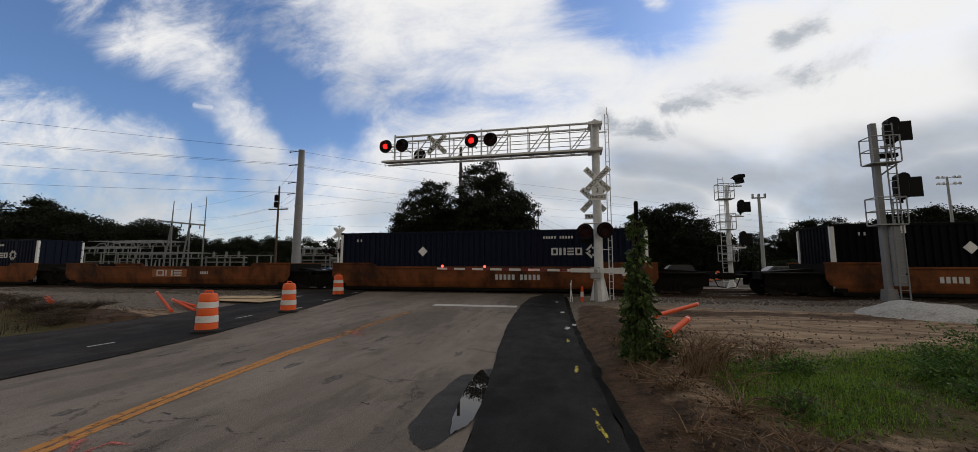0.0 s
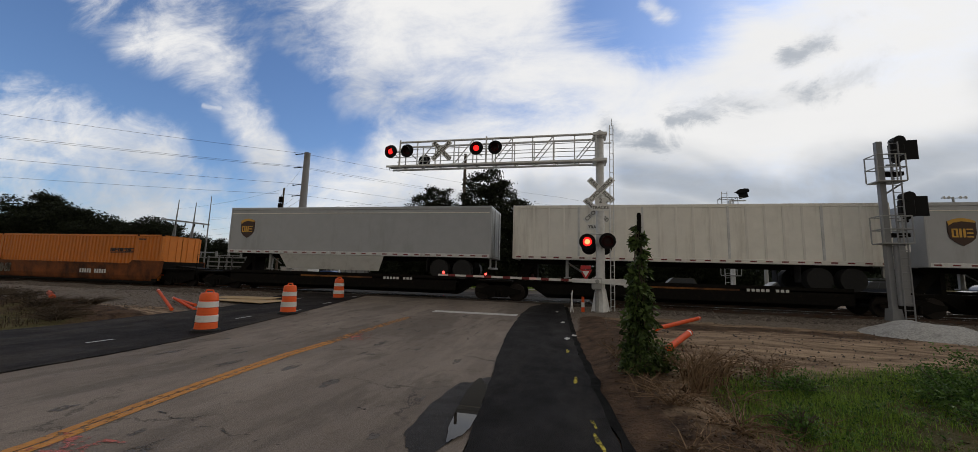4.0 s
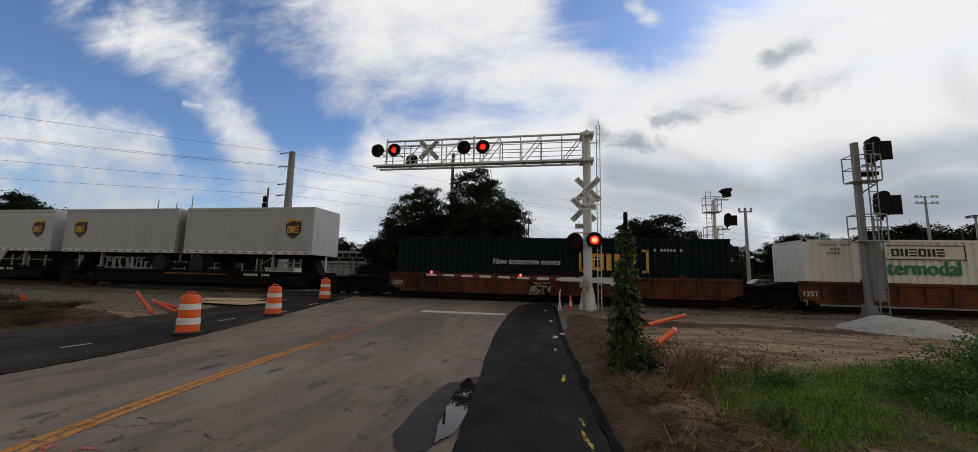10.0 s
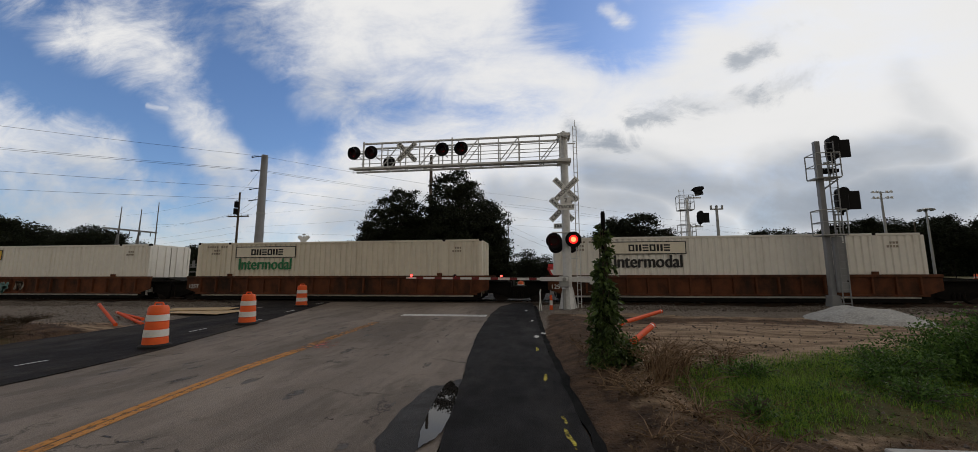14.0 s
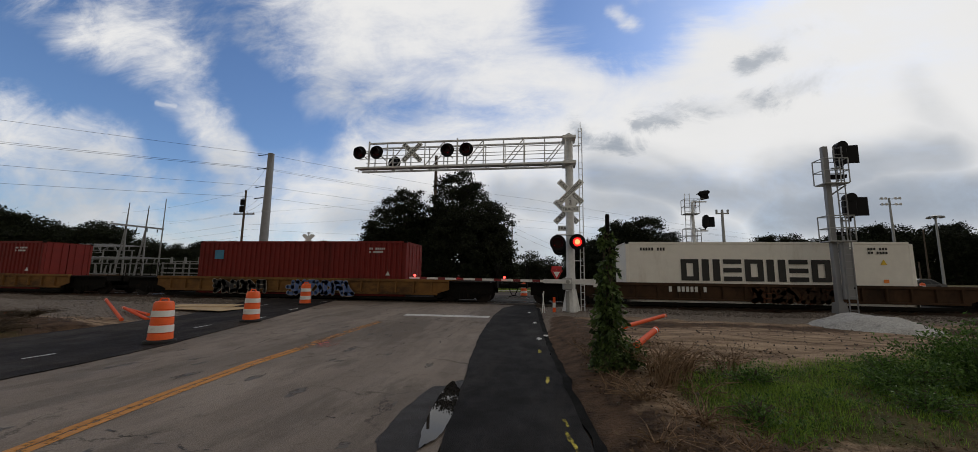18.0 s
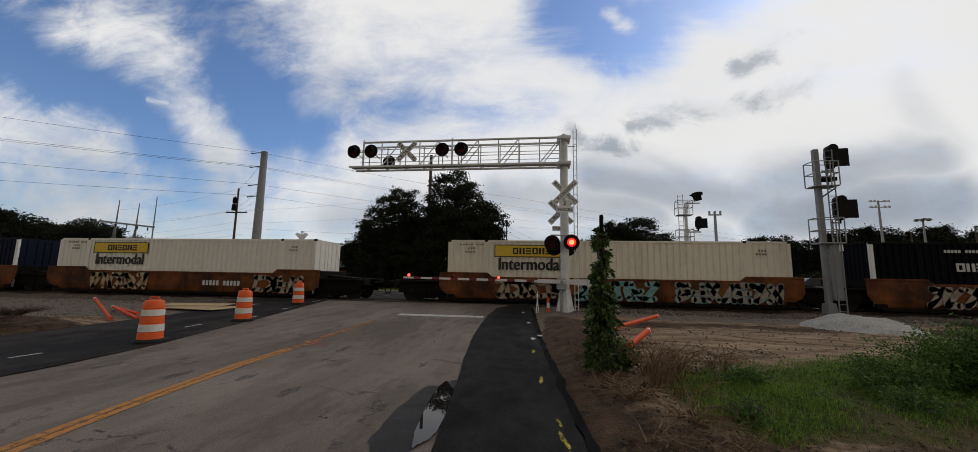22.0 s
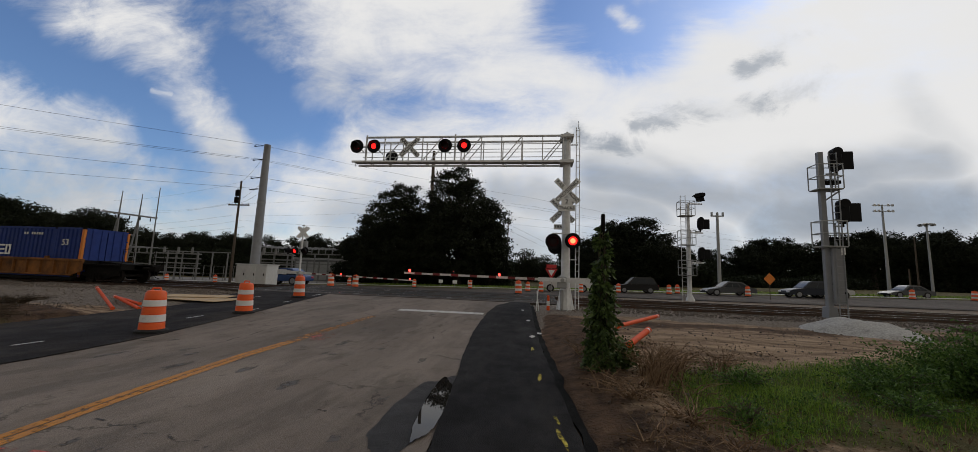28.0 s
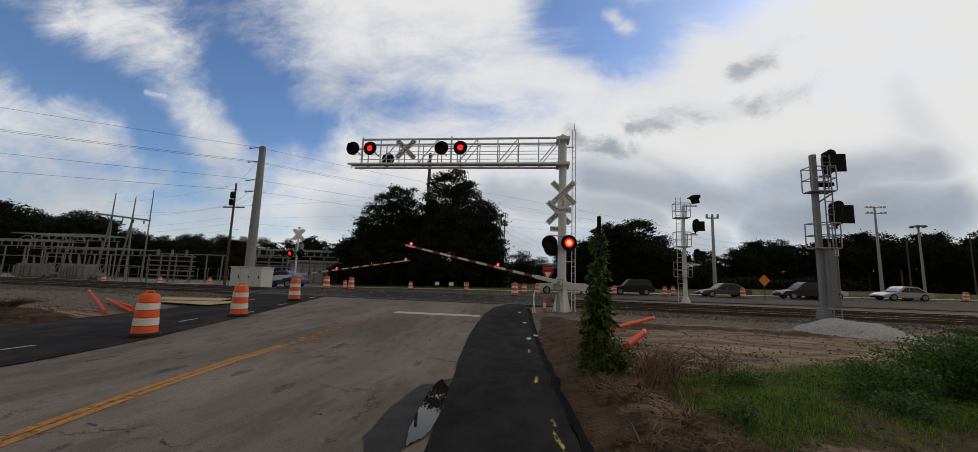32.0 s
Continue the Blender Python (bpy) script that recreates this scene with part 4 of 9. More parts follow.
def container(s_mid, length, paint, label, base=0.25, high=2.896, posts=None, ends=None, smooth=False, white_ends=False):
    c = on_train(thing("container", label, "container", group="containers on the train"), s_mid)
    L2, W, z0, z1 = length / 2, 1.3, base, base + high
    pt = ends or paint
    if smooth:
        part("side_panel", lambda: Shape().box(-L2 + 0.12, L2 - 0.12, -W + 0.02, -W + 0.05, z0 + 0.15, z1 - 0.1), paint, c, key=("sm", length, base, high))
    else:
        part("side_panel", lambda: corrugated(length - 0.24, -W + 0.012, z0 + 0.15, z1 - 0.1), paint, c, key=("n", length, base, high))
    part("side_panel", lambda: Shape().box(-L2 + 0.12, L2 - 0.12, W - 0.05, W - 0.01, z0 + 0.15, z1 - 0.1), paint, c, key=("f", length, base, high))

    def roof():
        q = Shape()
        n = int(length / 0.42)
        for i in range(n):
            a = -L2 + length * i / n
            q.box(a, a + length / n * 0.6, -W + 0.04, W - 0.04, z1 - 0.03, z1 - 0.006)
        return q.box(-L2, L2, -W + 0.02, W - 0.02, z1 - 0.06, z1 - 0.028)
    part("roof", roof, paint, c, key=("r", length, base, high))
    part("floor", lambda: Shape().box(-L2, L2, -W + 0.05, W - 0.05, z0 + 0.02, z0 + 0.16), M["blackgear"], c, key=("fl", length, base))
    for y in (-W, W - 0.1):
        part("top_rail", lambda: Shape().box(-L2, L2, y, y + 0.1, z1 - 0.11, z1, 0.012), paint, c, key=("t", length, base, high, y))
        part("bottom_rail", lambda: Shape().box(-L2, L2, y, y + 0.1, z0, z0 + 0.16, 0.012), paint, c, key=("b", length, base, high, y))
    for x in (-L2, L2 - 0.16):
        for y in (-W, W - 0.14):
            part("corner_post", lambda: Shape().box(x, x + 0.16, y, y + 0.14, z0, z1, 0.014), M["signwhite"] if white_ends else pt, c, key=("c", x, y, base, high))
    for x in (-L2, L2 - 0.16, *((-6.1 - 0.09, 6.1 - 0.09) if length > 14 else ())):
        for y in (-W - 0.006, W - 0.13):
            part("corner_casting", lambda: Shape().box(x, x + 0.17, y, y + 0.136, z1 - 0.10, z1 + 0.02, 0.016), M["blackgear"], c, key=("k", x, y, z1))
    if length > 14:
        for x in (-6.1 - 0.12, 6.1 - 0.12):
            part("inner_post", lambda: Shape().box(x, x + 0.24, -W - 0.004, -W + 0.06, z0, z1 - 0.1, 0.01), paint, c, key=("ip", x, base, high))
    # door end faces the rear, ribbed front the other way
    def doors():
        q = Shape()
        for y in (-1.14, 0.02):
            q.box(L2 - 0.05, L2 - 0.01, y, y + 1.12, z0 + 0.16, z1 - 0.12, 0.012)
        for y in (-0.85, -0.35, 0.35, 0.85):
            q.cyl((L2 + 0.012, y, z0 + 0.1), (L2 + 0.012, y, z1 - 0.08), 0.018, 0.018, 6)
        for zz in (0.5, 1.0, 1.6, 2.2):
            q.box(L2 - 0.012, L2 + 0.008, -1.2, -1.08, z0 + zz, z0 + zz + 0.07).box(L2 - 0.012, L2 + 0.008, 1.08, 1.2, z0 + zz, z0 + zz + 0.07)
        return q.box(L2 - 0.1, L2, -W + 0.1, W - 0.1, z1 - 0.14, z1 - 0.02)
    part("door_end", doors, paint, c, key=("d", length, base, high))

    def front():
        q = Shape()
        prof = [(-L2 + 0.07, -1.18)]
        for i in range(9):
            y = -1.14 + i * 0.255
            prof += [(-L2 + 0.045, y), (-L2 + 0.01, y + 0.04), (-L2 + 0.01, y + 0.15), (-L2 + 0.045, y + 0.19)]
        return q.extrude(prof + [(-L2 + 0.07, 1.18)], "z", z0 + 0.1, z1 - 0.08)
    part("front_end", front, paint, c, key=("fr", length, base, high))
    return c


def mark_diamond(c, x, z, r, y=-1.318):
    """ring of four bent bars round a small lozenge"""
    q = Shape()
    for a in range(4):
        t = a * math.pi / 2
        p0, p1 = Vector((math.cos(t), math.sin(t))), Vector((math.cos(t + math.pi / 2), math.sin(t + math.pi / 2)))
        o = [(p0 * (1 - u) + p1 * u) * r for u in (0.14, 0.86)]
        q.extrude([(x + p.x, z + p.y) for p in (o[0], o[1], o[1] * 0.66, o[0] * 0.66)], "y", y, y + 0.015)
    for t in range(4):
        a = t * math.pi / 2
        cx, cz = x + math.cos(a) * r * 0.40, z + math.sin(a) * r * 0.40
        w = r * 0.17
        q.extrude([(cx + w, cz), (cx, cz + w), (cx - w, cz), (cx, cz - w)], "y", y, y + 0.015)
    part("logo_mark", q, M["markwhite"], c, "pale lozenge-shaped mark")


def dark_box(s_mid, paint, label, word_x, seed=0):
    c = container(s_mid, 16.15, paint, label, white_ends=True)
    word_blocks(c, word_x, 2.05, 1.55, 0.36, 4, M["markwhite"])
    mark_diamond(c, word_x + 1.25, 2.05, 0.42)
    bars(c, word_x - 1.3 + 0.9, 2.75, 1.5, 0.13, 11, M["markwhite"])
    bars(c, -6.9 if word_x > 0 else 6.7, 2.72, 0.3, 0.14, 3, M["markwhite"])
    q = Shape()
    k = -3.2 if word_x > 0 else 2.4
    part("placard", q.extrude([(k + 0.26, 2.1), (k, 2.36), (k - 0.26, 2.1), (k, 1.84)], "y", -1.316, -1.30), M["signwhite"], c, "small white lozenge placard")
    return c


def cream_box(s_mid, seed, word_x, plaque, letters, label, base=0.25):
    c = container(s_mid, 16.15, M["cream"] if seed % 2 else M["whitebox"], label, base=base)
    q = Shape()
    part("logo_plaque", q.box(word_x - 1.75, word_x + 1.75, -1.316, -1.306, 2.32, 2.90), M[plaque], c, "plain plaque with a thin dark border")
    f = Shape()
    for a in ((-1.78, 1.78, 2.30, 2.34), (-1.78, 1.78, 2.88, 2.92), (-1.78, -1.74, 2.30, 2.92), (1.74, 1.78, 2.30, 2.92)):
        f.box(word_x + a[0], word_x + a[1], -1.322, -1.304, a[2], a[3])
    part("plaque_border", f, M["ink"], c)
    word_blocks(c, word_x + 0.1, 2.61, 1.95, 0.32, 6, M["ink"], y=-1.328)
    words("Intermodal", 0.86, M[letters], c, word_x, -1.316, 1.93, squeeze=0.84, bold=0.03, label="bold Intermodal lettering")
    bars(c, -6.9, 2.72, 0.55, 0.1, 4, M["gsilver"], rows=2)
    bars(c, 6.8, 2.72, 0.5, 0.1, 4, M["gsilver"], rows=2)
    bars(c, -4.6 if word_x < -5 else word_x - 3, 2.92, 1.4, 0.08, 10, M["gsilver"])
    return c


def load_train():
    # 53 ft and 40 ft boxes, by their middle along the train
    dark_box(-43.6, M["navy"], "navy blue corrugated container with white corner posts", 4.6)
    dark_box(-4.5, M["navy"], "navy blue corrugated container with white corner posts", 4.3)
    dark_box(19.1, M["blackbox"], "blue-black corrugated container with white corner posts", 5.0)
    c = container(38.9, 16.15, M["cream"], "cream corrugated container with dark company blocks")
    word_blocks(c, -4.9, 2.2, 2.2, 0.72, 3, M["navy"])
    words("INTERMODAL", 0.34, M["navy"], c, -4.9, -1.316, 1.65, squeeze=0.9)
    words("53", 0.55, M["ink"], c, -7.1, -1.316, 2.2)
    bars(c, 4.9, 2.8, 0.7, 0.16, 4, M["ink"], rows=2)
    c = container(58.5, 16.15, M["orangebox"], "bright orange corrugated container")
    word_blocks(c, 4.9, 2.15, 1.95, 0.24, 9, M["ink"])
    part("underline", Shape().box(3.95, 5.85, -1.318, -1.304, 1.96, 1.99), M["ink"], c)
    bars(c, 6.5, 2.85, 0.6, 0.1, 5, M["ink"])
    c = container(229.1, 16.15, M["green"], "dark green container with gold bracket mark")
    word_blocks(c, 2.9, 2.0, 2.2, 0.8, 3, M["gold"])
    for k in (-1, 1):
        x = 2.9 + 1.55 * k
        q = Shape().box(x - 0.06, x + 0.06, -1.318, -1.304, 1.5, 2.62).box(min(x, x - 0.25 * k), max(x, x - 0.25 * k), -1.318, -1.304, 2.5, 2.62).box(min(x, x - 0.25 * k), max(x, x - 0.25 * k), -1.318, -1.304, 1.5, 1.62)
        part("logo_bracket", q, M["gold"], c)
    words("How tomorrow moves", 0.42, M["markwhite"], c, -1.3, -1.316, 1.95, squeeze=0.85, shear=0.2)
    bars(c, 5.4, 2.6, 1.3, 0.12, 9, M["markwhite"])
    for i, (s, x, pl, le) in enumerate(((248.2, -3.9, "cream", "markgreen"), (267.7, -4.0, "cream", "markgreen"), (291.1, -3.9, "yellowpaint", "ink"), (310.3, -3.9, "cream", "markgreen"),
                                        (330.1, -3.7, "cream", "ink"), (353.2, -3.8, "yellowpaint", "ink"), (485.0, -3.9, "yellowpaint", "ink"), (508.4, -3.9, "yellowpaint", "ink"))):
        cream_box(s, i, x, pl, le, "white corrugated container with %s plaque and %s lettering" % ("yellow" if pl == "yellowpaint" else "pale", "green" if le == "markgreen" else "black"))
    for s in (377.0, 399.9):
        c = container(s, 12.19, M["redbox"], "oxide red forty-foot container", base=0.2, high=2.9)
        bars(c, 4.5, 2.7, 0.9, 0.1, 8, M["markwhite"], rows=2)
        part("placard", Shape().extrude([(5.0, 1.3), (5.25, 1.3), (5.125, 1.52)], "y", -1.316, -1.304), M["markwhite"], c)
        part("placard", Shape().box(-5.1, -4.55, -1.316, -1.304, 2.1, 2.6), M["markblue"] if s > 390 else M["redbox"], c)
    c = container(423.1, 12.19, M["whitebox"], "white smooth-sided refrigerated container", base=0.2, high=2.86, smooth=True)
    word_blocks(c, -0.4, 1.75, 6.5, 1.0, 7, M["ink"])
    bars(c, -4.9, 2.72, 1.3, 0.14, 10, M["ink"])
    bars(c, 4.7, 2.75, 0.8, 0.1, 7, M["ink"], rows=2)
    part("placard", Shape().extrude([(4.75, 2.05), (5.0, 2.05), (4.875, 2.28)], "y", -1.316, -1.304), M["yellowpaint"], c)
    part("placard", Shape().box(4.8, 5.0, -1.316, -1.304, 1.25, 1.4), M["diamond"], c)
    for s in (446.7, 608.0):
        c = container(s, 16.15, M["blue"], "blue corrugated container with orange ends", ends=M["orangebox"])
        words("53", 0.55, M["markwhite"], c, -7.3, -1.316, 2.25)
        words("53", 0.5, M["markwhite"], c, 6.9, -1.316, 2.25) if s > 600 else None
        part("placard", Shape().box(-7.5, -7.1, -1.316, -1.304, 1.5, 1.85), M["signwhite"], c)
        part("placard", Shape().box(-0.6, -0.15, -1.316, -1.304, 2.6, 3.0), M["signwhite"], c)
        q = Shape()
        for i in range(7):
            q.box(-5.0 + i * 0.13, -4.9 + i * 0.13, -1.318, -1.304, 2.35 - 0.4 + i * 0.02, 2.35 + 0.4 - i * 0.02)
        part("logo_mark", q.extrude([(-5.75, 2.35), (-5.2, 1.9), (-4.8, 2.35), (-5.2, 2.8)], "y", -1.32, -1.304), M["signwhite"], c, "pale fading lozenge mark")
        word_blocks(c, -2.5, 1.75, 1.9, 0.55, 5, M["markred"])
        word_blocks(c, 0.95, 1.75, 4.4, 0.6, 10, M["signwhite"])
        bars(c, 4.6, 2.75, 1.4, 0.14, 8, M["markwhite"])
    for s, p, x in ((465.9, M["navy"], 4.3), (527.8, M["blackbox"], -4.0), (546.9, M["blackbox"], -4.0), (588.8, M["navy"], 4.3)):
        dark_box(s, p, "dark blue corrugated container with white corner posts" if p is M["navy"] else "black corrugated container with white corner posts", x)
    c = container(569.4, 16.15, M["cream"], "cream corrugated container with faded blue mark and rust runs")
    q = Shape()
    for k in range(14):
        a0, a1 = 0.7 + k * 0.35, 0.7 + (k + 1) * 0.35
        q.extrude([(-4.9 + math.cos(a) * r, 2.35 + math.sin(a) * r) for a, r in ((a0, 0.55), (a1, 0.55), (a1, 0.28), (a0, 0.28))], "y", -1.318, -1.304)
    part("logo_mark", q, M["markblue"], c, "faded blue ring")
    word_blocks(c, -3.4, 2.3, 1.7, 0.4, 4, M["markblue"])
    words("INTERMODAL", 0.42, M["ink"], c, -4.1, -1.316, 1.6, squeeze=0.98)
    bars(c, 3.3, 2.75, 0.6, 0.12, 4, M["ink"])


# well cars
def well_unit(s_mid, style, left, right, paint, well=8.45, art=(), label="", platform=True):
    """One articulated well: left/right is 'end' (coupler) or 'joint' (shared bogie at that distance from the middle)"""
    car = on_train(thing("well_car", label, "railcar", group="well cars of the train"), s_mid)
    top = {"smooth": 1.30, "ribbed": 1.30, "forty": 1.12}[style]
    for y in (-1.42, 1.36):
        out = -1 if y < 0 else 1

        def side():
            q = Shape()
            if style == "smooth":
                # sill with raised shoulders and a sheet bent in at the foot
                q.extrude([(-well, 0.78), (well, 0.78), (well, 1.50), (6.0, 1.50), (5.75, top), (-5.75, top), (-6.0, 1.50), (-well, 1.50)], "y", y, y + 0.06)
                pv = [(y, 0.80), (y - out * 0.02, 0.55), (y - out * 0.08, 0.32), (y - out * 0.2, 0.12)]
                for k in range(3):
                    (ya, za), (yb, zb_) = pv[k], pv[k + 1]
                    ia, ib = well - 0.9 * max(0.0, (0.62 - za)) / 0.5, well - 0.9 * max(0.0, (0.62 - zb_)) / 0.5
                    q.add([(-ia, ya, za), (ia, ya, za), (ib, yb, zb_), (-ib, yb, zb_)], [(0, 1, 2, 3)])
                q.box(-5.75, 5.75, y - 0.04, y + 0.1, top - 0.09, top + 0.01, 0.012)
                for k in (-1, 1):
                    q.box(min(k * 6.0, k * well), max(k * 6.0, k * well), y - 0.04, y + 0.1, 1.42, 1.51, 0.012)
            else:
                q.extrude([(-well, 0.62), (-well + 0.8, 0.36), (well - 0.8, 0.36), (well, 0.62), (well, top), (-well, top)], "y", y, y + 0.06)
                q.box(-well, well, y - 0.07, y + 0.1, top - 0.13, top + 0.01, 0.015)
                q.box(-well + 0.6, well - 0.6, y - 0.06, y + 0.08, 0.34, 0.43, 0.012)
            return q
        part("side_sill", side, paint, car, key=(style, well, y))
        if style != "smooth" and y < 0:
            n = 17
            for i in range(n):
                x = -well + 0.9 + (2 * well - 1.8) * i / (n - 1)
                part("rib", lambda: Shape().extrude([(-0.045, 0.0), (0.045, 0.0), (0.035, 0.1), (-0.035, 0.1)], "z", 0.45, top - 0.1), paint, car, m=pose(x, y, 0, 0, 0, 180), key=(style, "rib"))
            if style == "ribbed":
                for x in (-5.9, 5.9):
                    part("container_guide", lambda: Shape().box(-0.12, 0.12, -1.44, -1.32, top - 0.02, top + 0.14, 0.015), paint, car, m=pose(x, 0, 0), key="guide")
    part("well_floor", lambda: Shape().box(-well + 0.6, well - 0.6, -1.36, 1.36, 0.09, 0.235).box(-well + 0.4, -well + 0.8, -1.36, 1.36, 0.2, 0.9).box(well - 0.8, well - 0.4, -1.36, 1.36, 0.2, 0.9), M["blackgear"], car, key=("floor", well))
    for side_, kind_ in ((-1, left), (1, right)):
        ext = 2.45 if kind_ == "end" else 1.15
        def deck():
            q = Shape()
            q.extrude([(well - 0.5, 0.62), (well + 0.5, 0.80), (well + ext, 0.80), (well + ext, 1.05), (well - 0.1, top - 0.06), (well - 0.5, top - 0.06)], "y", -0.55, 0.55)
            q.box(well - 0.1, well + ext * 0.85, -1.38, 1.38, 0.98, 1.06, 0.015)
            q.box(well - 0.1, well + 0.0, -1.40, 1.40, 0.7, top + (0.16 if style == "smooth" else -0.05))
            # black side plates added as the shade below the platform, hiding ground behind
            for yy in (-1.16, 1.10):
                q.box(well - 0.1, well + ext * 0.9, yy, yy + 0.06, 0.42, 1.0)
            if kind_ == "end":
                q.box(well + ext - 0.1, well + ext, -1.3, 1.3, 0.75, 1.1, 0.012)
                q.cyl((well + ext, 0, 0.86), (well + ext + 0.62, 0, 0.86), 0.1, 0.1, 8).box(well + ext + 0.55, well + ext + 0.95, -0.17, 0.17, 0.7, 1.02, 0.03)
                for yy in (-1.25, 1.25):
                    q.strip([(well + ext - 0.05, yy, 1.06), (well + ext - 0.05, yy, 1.95), (well + ext - 0.05, yy * 0.5, 1.95), (well + ext - 0.05, yy * 0.5, 1.06)], 0.02, 5)
                q.strip([(well + ext + 0.4, 0.25, 0.8), (well + ext + 0.6, 0.25, 0.35), (well + ext + 0.9, 0.2, 0.3)], 0.025, 5)
            return q
        part("end_platform", deck, M["blackgear"], car, m=pose(0, 0, 0, 0, 0, 0 if side_ > 0 else 180), key=(style, well, kind_, top))
        part("brake_gear", lambda: Shape().box(-0.55, 0.4, -0.9, 0.9, 0.55, 0.78, 0.04).cyl((-0.3, -1.1, 0.9), (0.5, -1.1, 0.9), 0.11, 0.11, 10).cyl((-0.2, 1.1, 0.9), (0.4, 1.1, 0.9), 0.09, 0.09, 10), M["blackgear"], car, m=pose(side_ * (well + 0.6), 0, 0), key="gear")
        if kind_ == "end":
            bogie(car, side_ * (well + 0.75))
        elif side_ > 0:
            bogie(car, art)
    return car


def stencil_car(car, x, z, mat_="markwhite", y=-1.43):
    bars(car, x, z, 2.3, 0.26, 11, M[mat_], y)


def couple_cars():
    brown = "rust-brown steel double-stack well car"
    W = M["well"]
    # articulated sets: middle of each well, style, distance to the shared bogie
    def unit(s, style, l, r, paint, art, label):
        return well_unit(s, style, l, r, paint, 8.45, art, label)
    u = unit(-43.6, "smooth", "end", "joint", W, 9.8, brown + ", smooth sides")
    u = unit(-24.1, "smooth", "joint", "joint", W, 9.8, "empty rust-brown steel well car with a mark")
    part("paint_patch", Shape().box(-1.3, 1.3, -1.428, -1.42, 0.66, 1.14), M["patchp"], u)
    word_blocks(u, 0.0, 0.9, 2.0, 0.36, 3, M["markwhite"], y=-1.44)
    bars(u, 2.6, 0.92, 0.6, 0.16, 5, M["markwhite"], -1.43)
    u = unit(-4.5, "smooth", "joint", "end", W, 9.7, brown + ", smooth sides")
    stencil_car(u, 1.9, 0.78)
    part("paint_patch", Shape().box(6.9, 7.6, -1.428, -1.42, 0.75, 1.05), M["patchp"], u)
    u = unit(19.1, "smooth", "end", "joint", W, 9.85, brown + ", smooth sides")
    stencil_car(u, -3.3, 0.78)
    part("paint_patch", Shape().box(6.9, 7.6, -1.428, -1.42, 0.75, 1.05), M["patchp"], u)
    u = unit(38.9, "smooth", "joint", "joint", W, 9.8, brown + " with spray paint on its side")
    part("paint_patch", Shape().box(-1.8, 0.4, -1.428, -1.42, 0.62, 1.12), M["patchp"], u)
    word_blocks(u, -0.7, 0.88, 1.5, 0.42, 3, M["well"], y=-1.436)
    spray(u, 3.9, 0.75, 1.6, 0.85, 3, M["gsilver"], M["gsmoke"], -1.432)
    words("125T", 0.3, M["markwhite"], u, -8.1, -1.43, 0.95)
    u = unit(58.5, "smooth", "joint", "end", W, 9.8, brown + ", smooth sides")
    stencil_car(u, 2.9, 0.76)
    spray(u, -5.2, 0.8, 1.3, 0.6, 8, M["gsilver"], M["ribwell"], -1.432)
    RB = M["ribwell"]
    rb = "dark brown ribbed-side steel well car"
    for g in (((229.1, "end", "joint", 9.55), (248.2, "joint", "joint", 9.75), (267.7, "joint", "end", 9.7)), ((291.1, "end", "joint", 9.6), (310.3, "joint", "joint", 9.9), (330.1, "joint", "end", 9.7))):
        for s, l, r, a in g:
            u = unit(s, "ribbed", l, r, RB, a, rb)
            words("125T", 0.3, M["markwhite"], u, -8.0, -1.43, 0.75)
            if s == 291.1:
                spray(u, -2.2, 0.68, 2.5, 0.62, 21, M["gteal"], M["gsilver"], -1.54)
                spray(u, -0.2, 0.8, 0.6, 0.5, 22, M["gsilver"], RB, -1.54)
            if s == 229.1:
                spray(u, -0.6, 0.65, 0.9, 0.6, 23, M["gsilver"], RB, -1.54)
    u = unit(353.2, "ribbed", "end", "end", RB, 9.7, rb)
    FW = M["fortywell"]
    fw = "dirty ochre well car with a low side sill"
    u = unit(377.0, "forty", "end", "end", FW, 9.7, fw)
    u = unit(399.9, "forty", "end", "end", FW, 9.7, "dirty ochre well car with blue spray paint")
    spray(u, 1.5, 0.62, 3.9, 0.8, 31, M["gblue"], M["gsilver"], -1.54)
    spray(u, -3.2, 0.62, 3.2, 0.75, 32, M["gblack"], M["gsilver"], -1.54)
    u = unit(423.1, "forty", "end", "end", M["darkwell"], 9.7, "sooty dark brown well car with a low side sill")
    bars(u, -3.4, 0.85, 1.7, 0.24, 9, M["markwhite"], -1.55)
    spray(u, 1.0, 0.62, 3.4, 0.65, 33, M["darkwell"], M["ribwell"], -1.54)
    u = unit(446.7, "smooth", "end", "joint", W, 9.6, brown + " with outlined spray paint")
    spray(u, -5.4, 0.85, 2.2, 0.8, 41, M["patchp"], M["yellowpaint"], -1.432)
    stencil_car(u, -2.7, 0.74)
    spray(u, 2.2, 0.72, 2.9, 0.95, 42, M["gblack"], M["gsilver"], -1.432)
    u = unit(465.9, "smooth", "joint", "joint", W, 9.55, brown + " with large silver spray paint")
    spray(u, -4.2, 0.75, 4.2, 0.95, 43, M["gsilver"], M["gsmoke"], -1.432)
    part("paint_patch", Shape().box(-1.7, 0.7, -1.428, -1.42, 0.6, 1.15), M["patchp"], u)
    word_blocks(u, -0.5, 0.88, 1.5, 0.42, 3, M["ribwell"], y=-1.436)
    spray(u, 3.4, 0.75, 4.6, 0.98, 44, M["gsilver"], M["well"], -1.432)
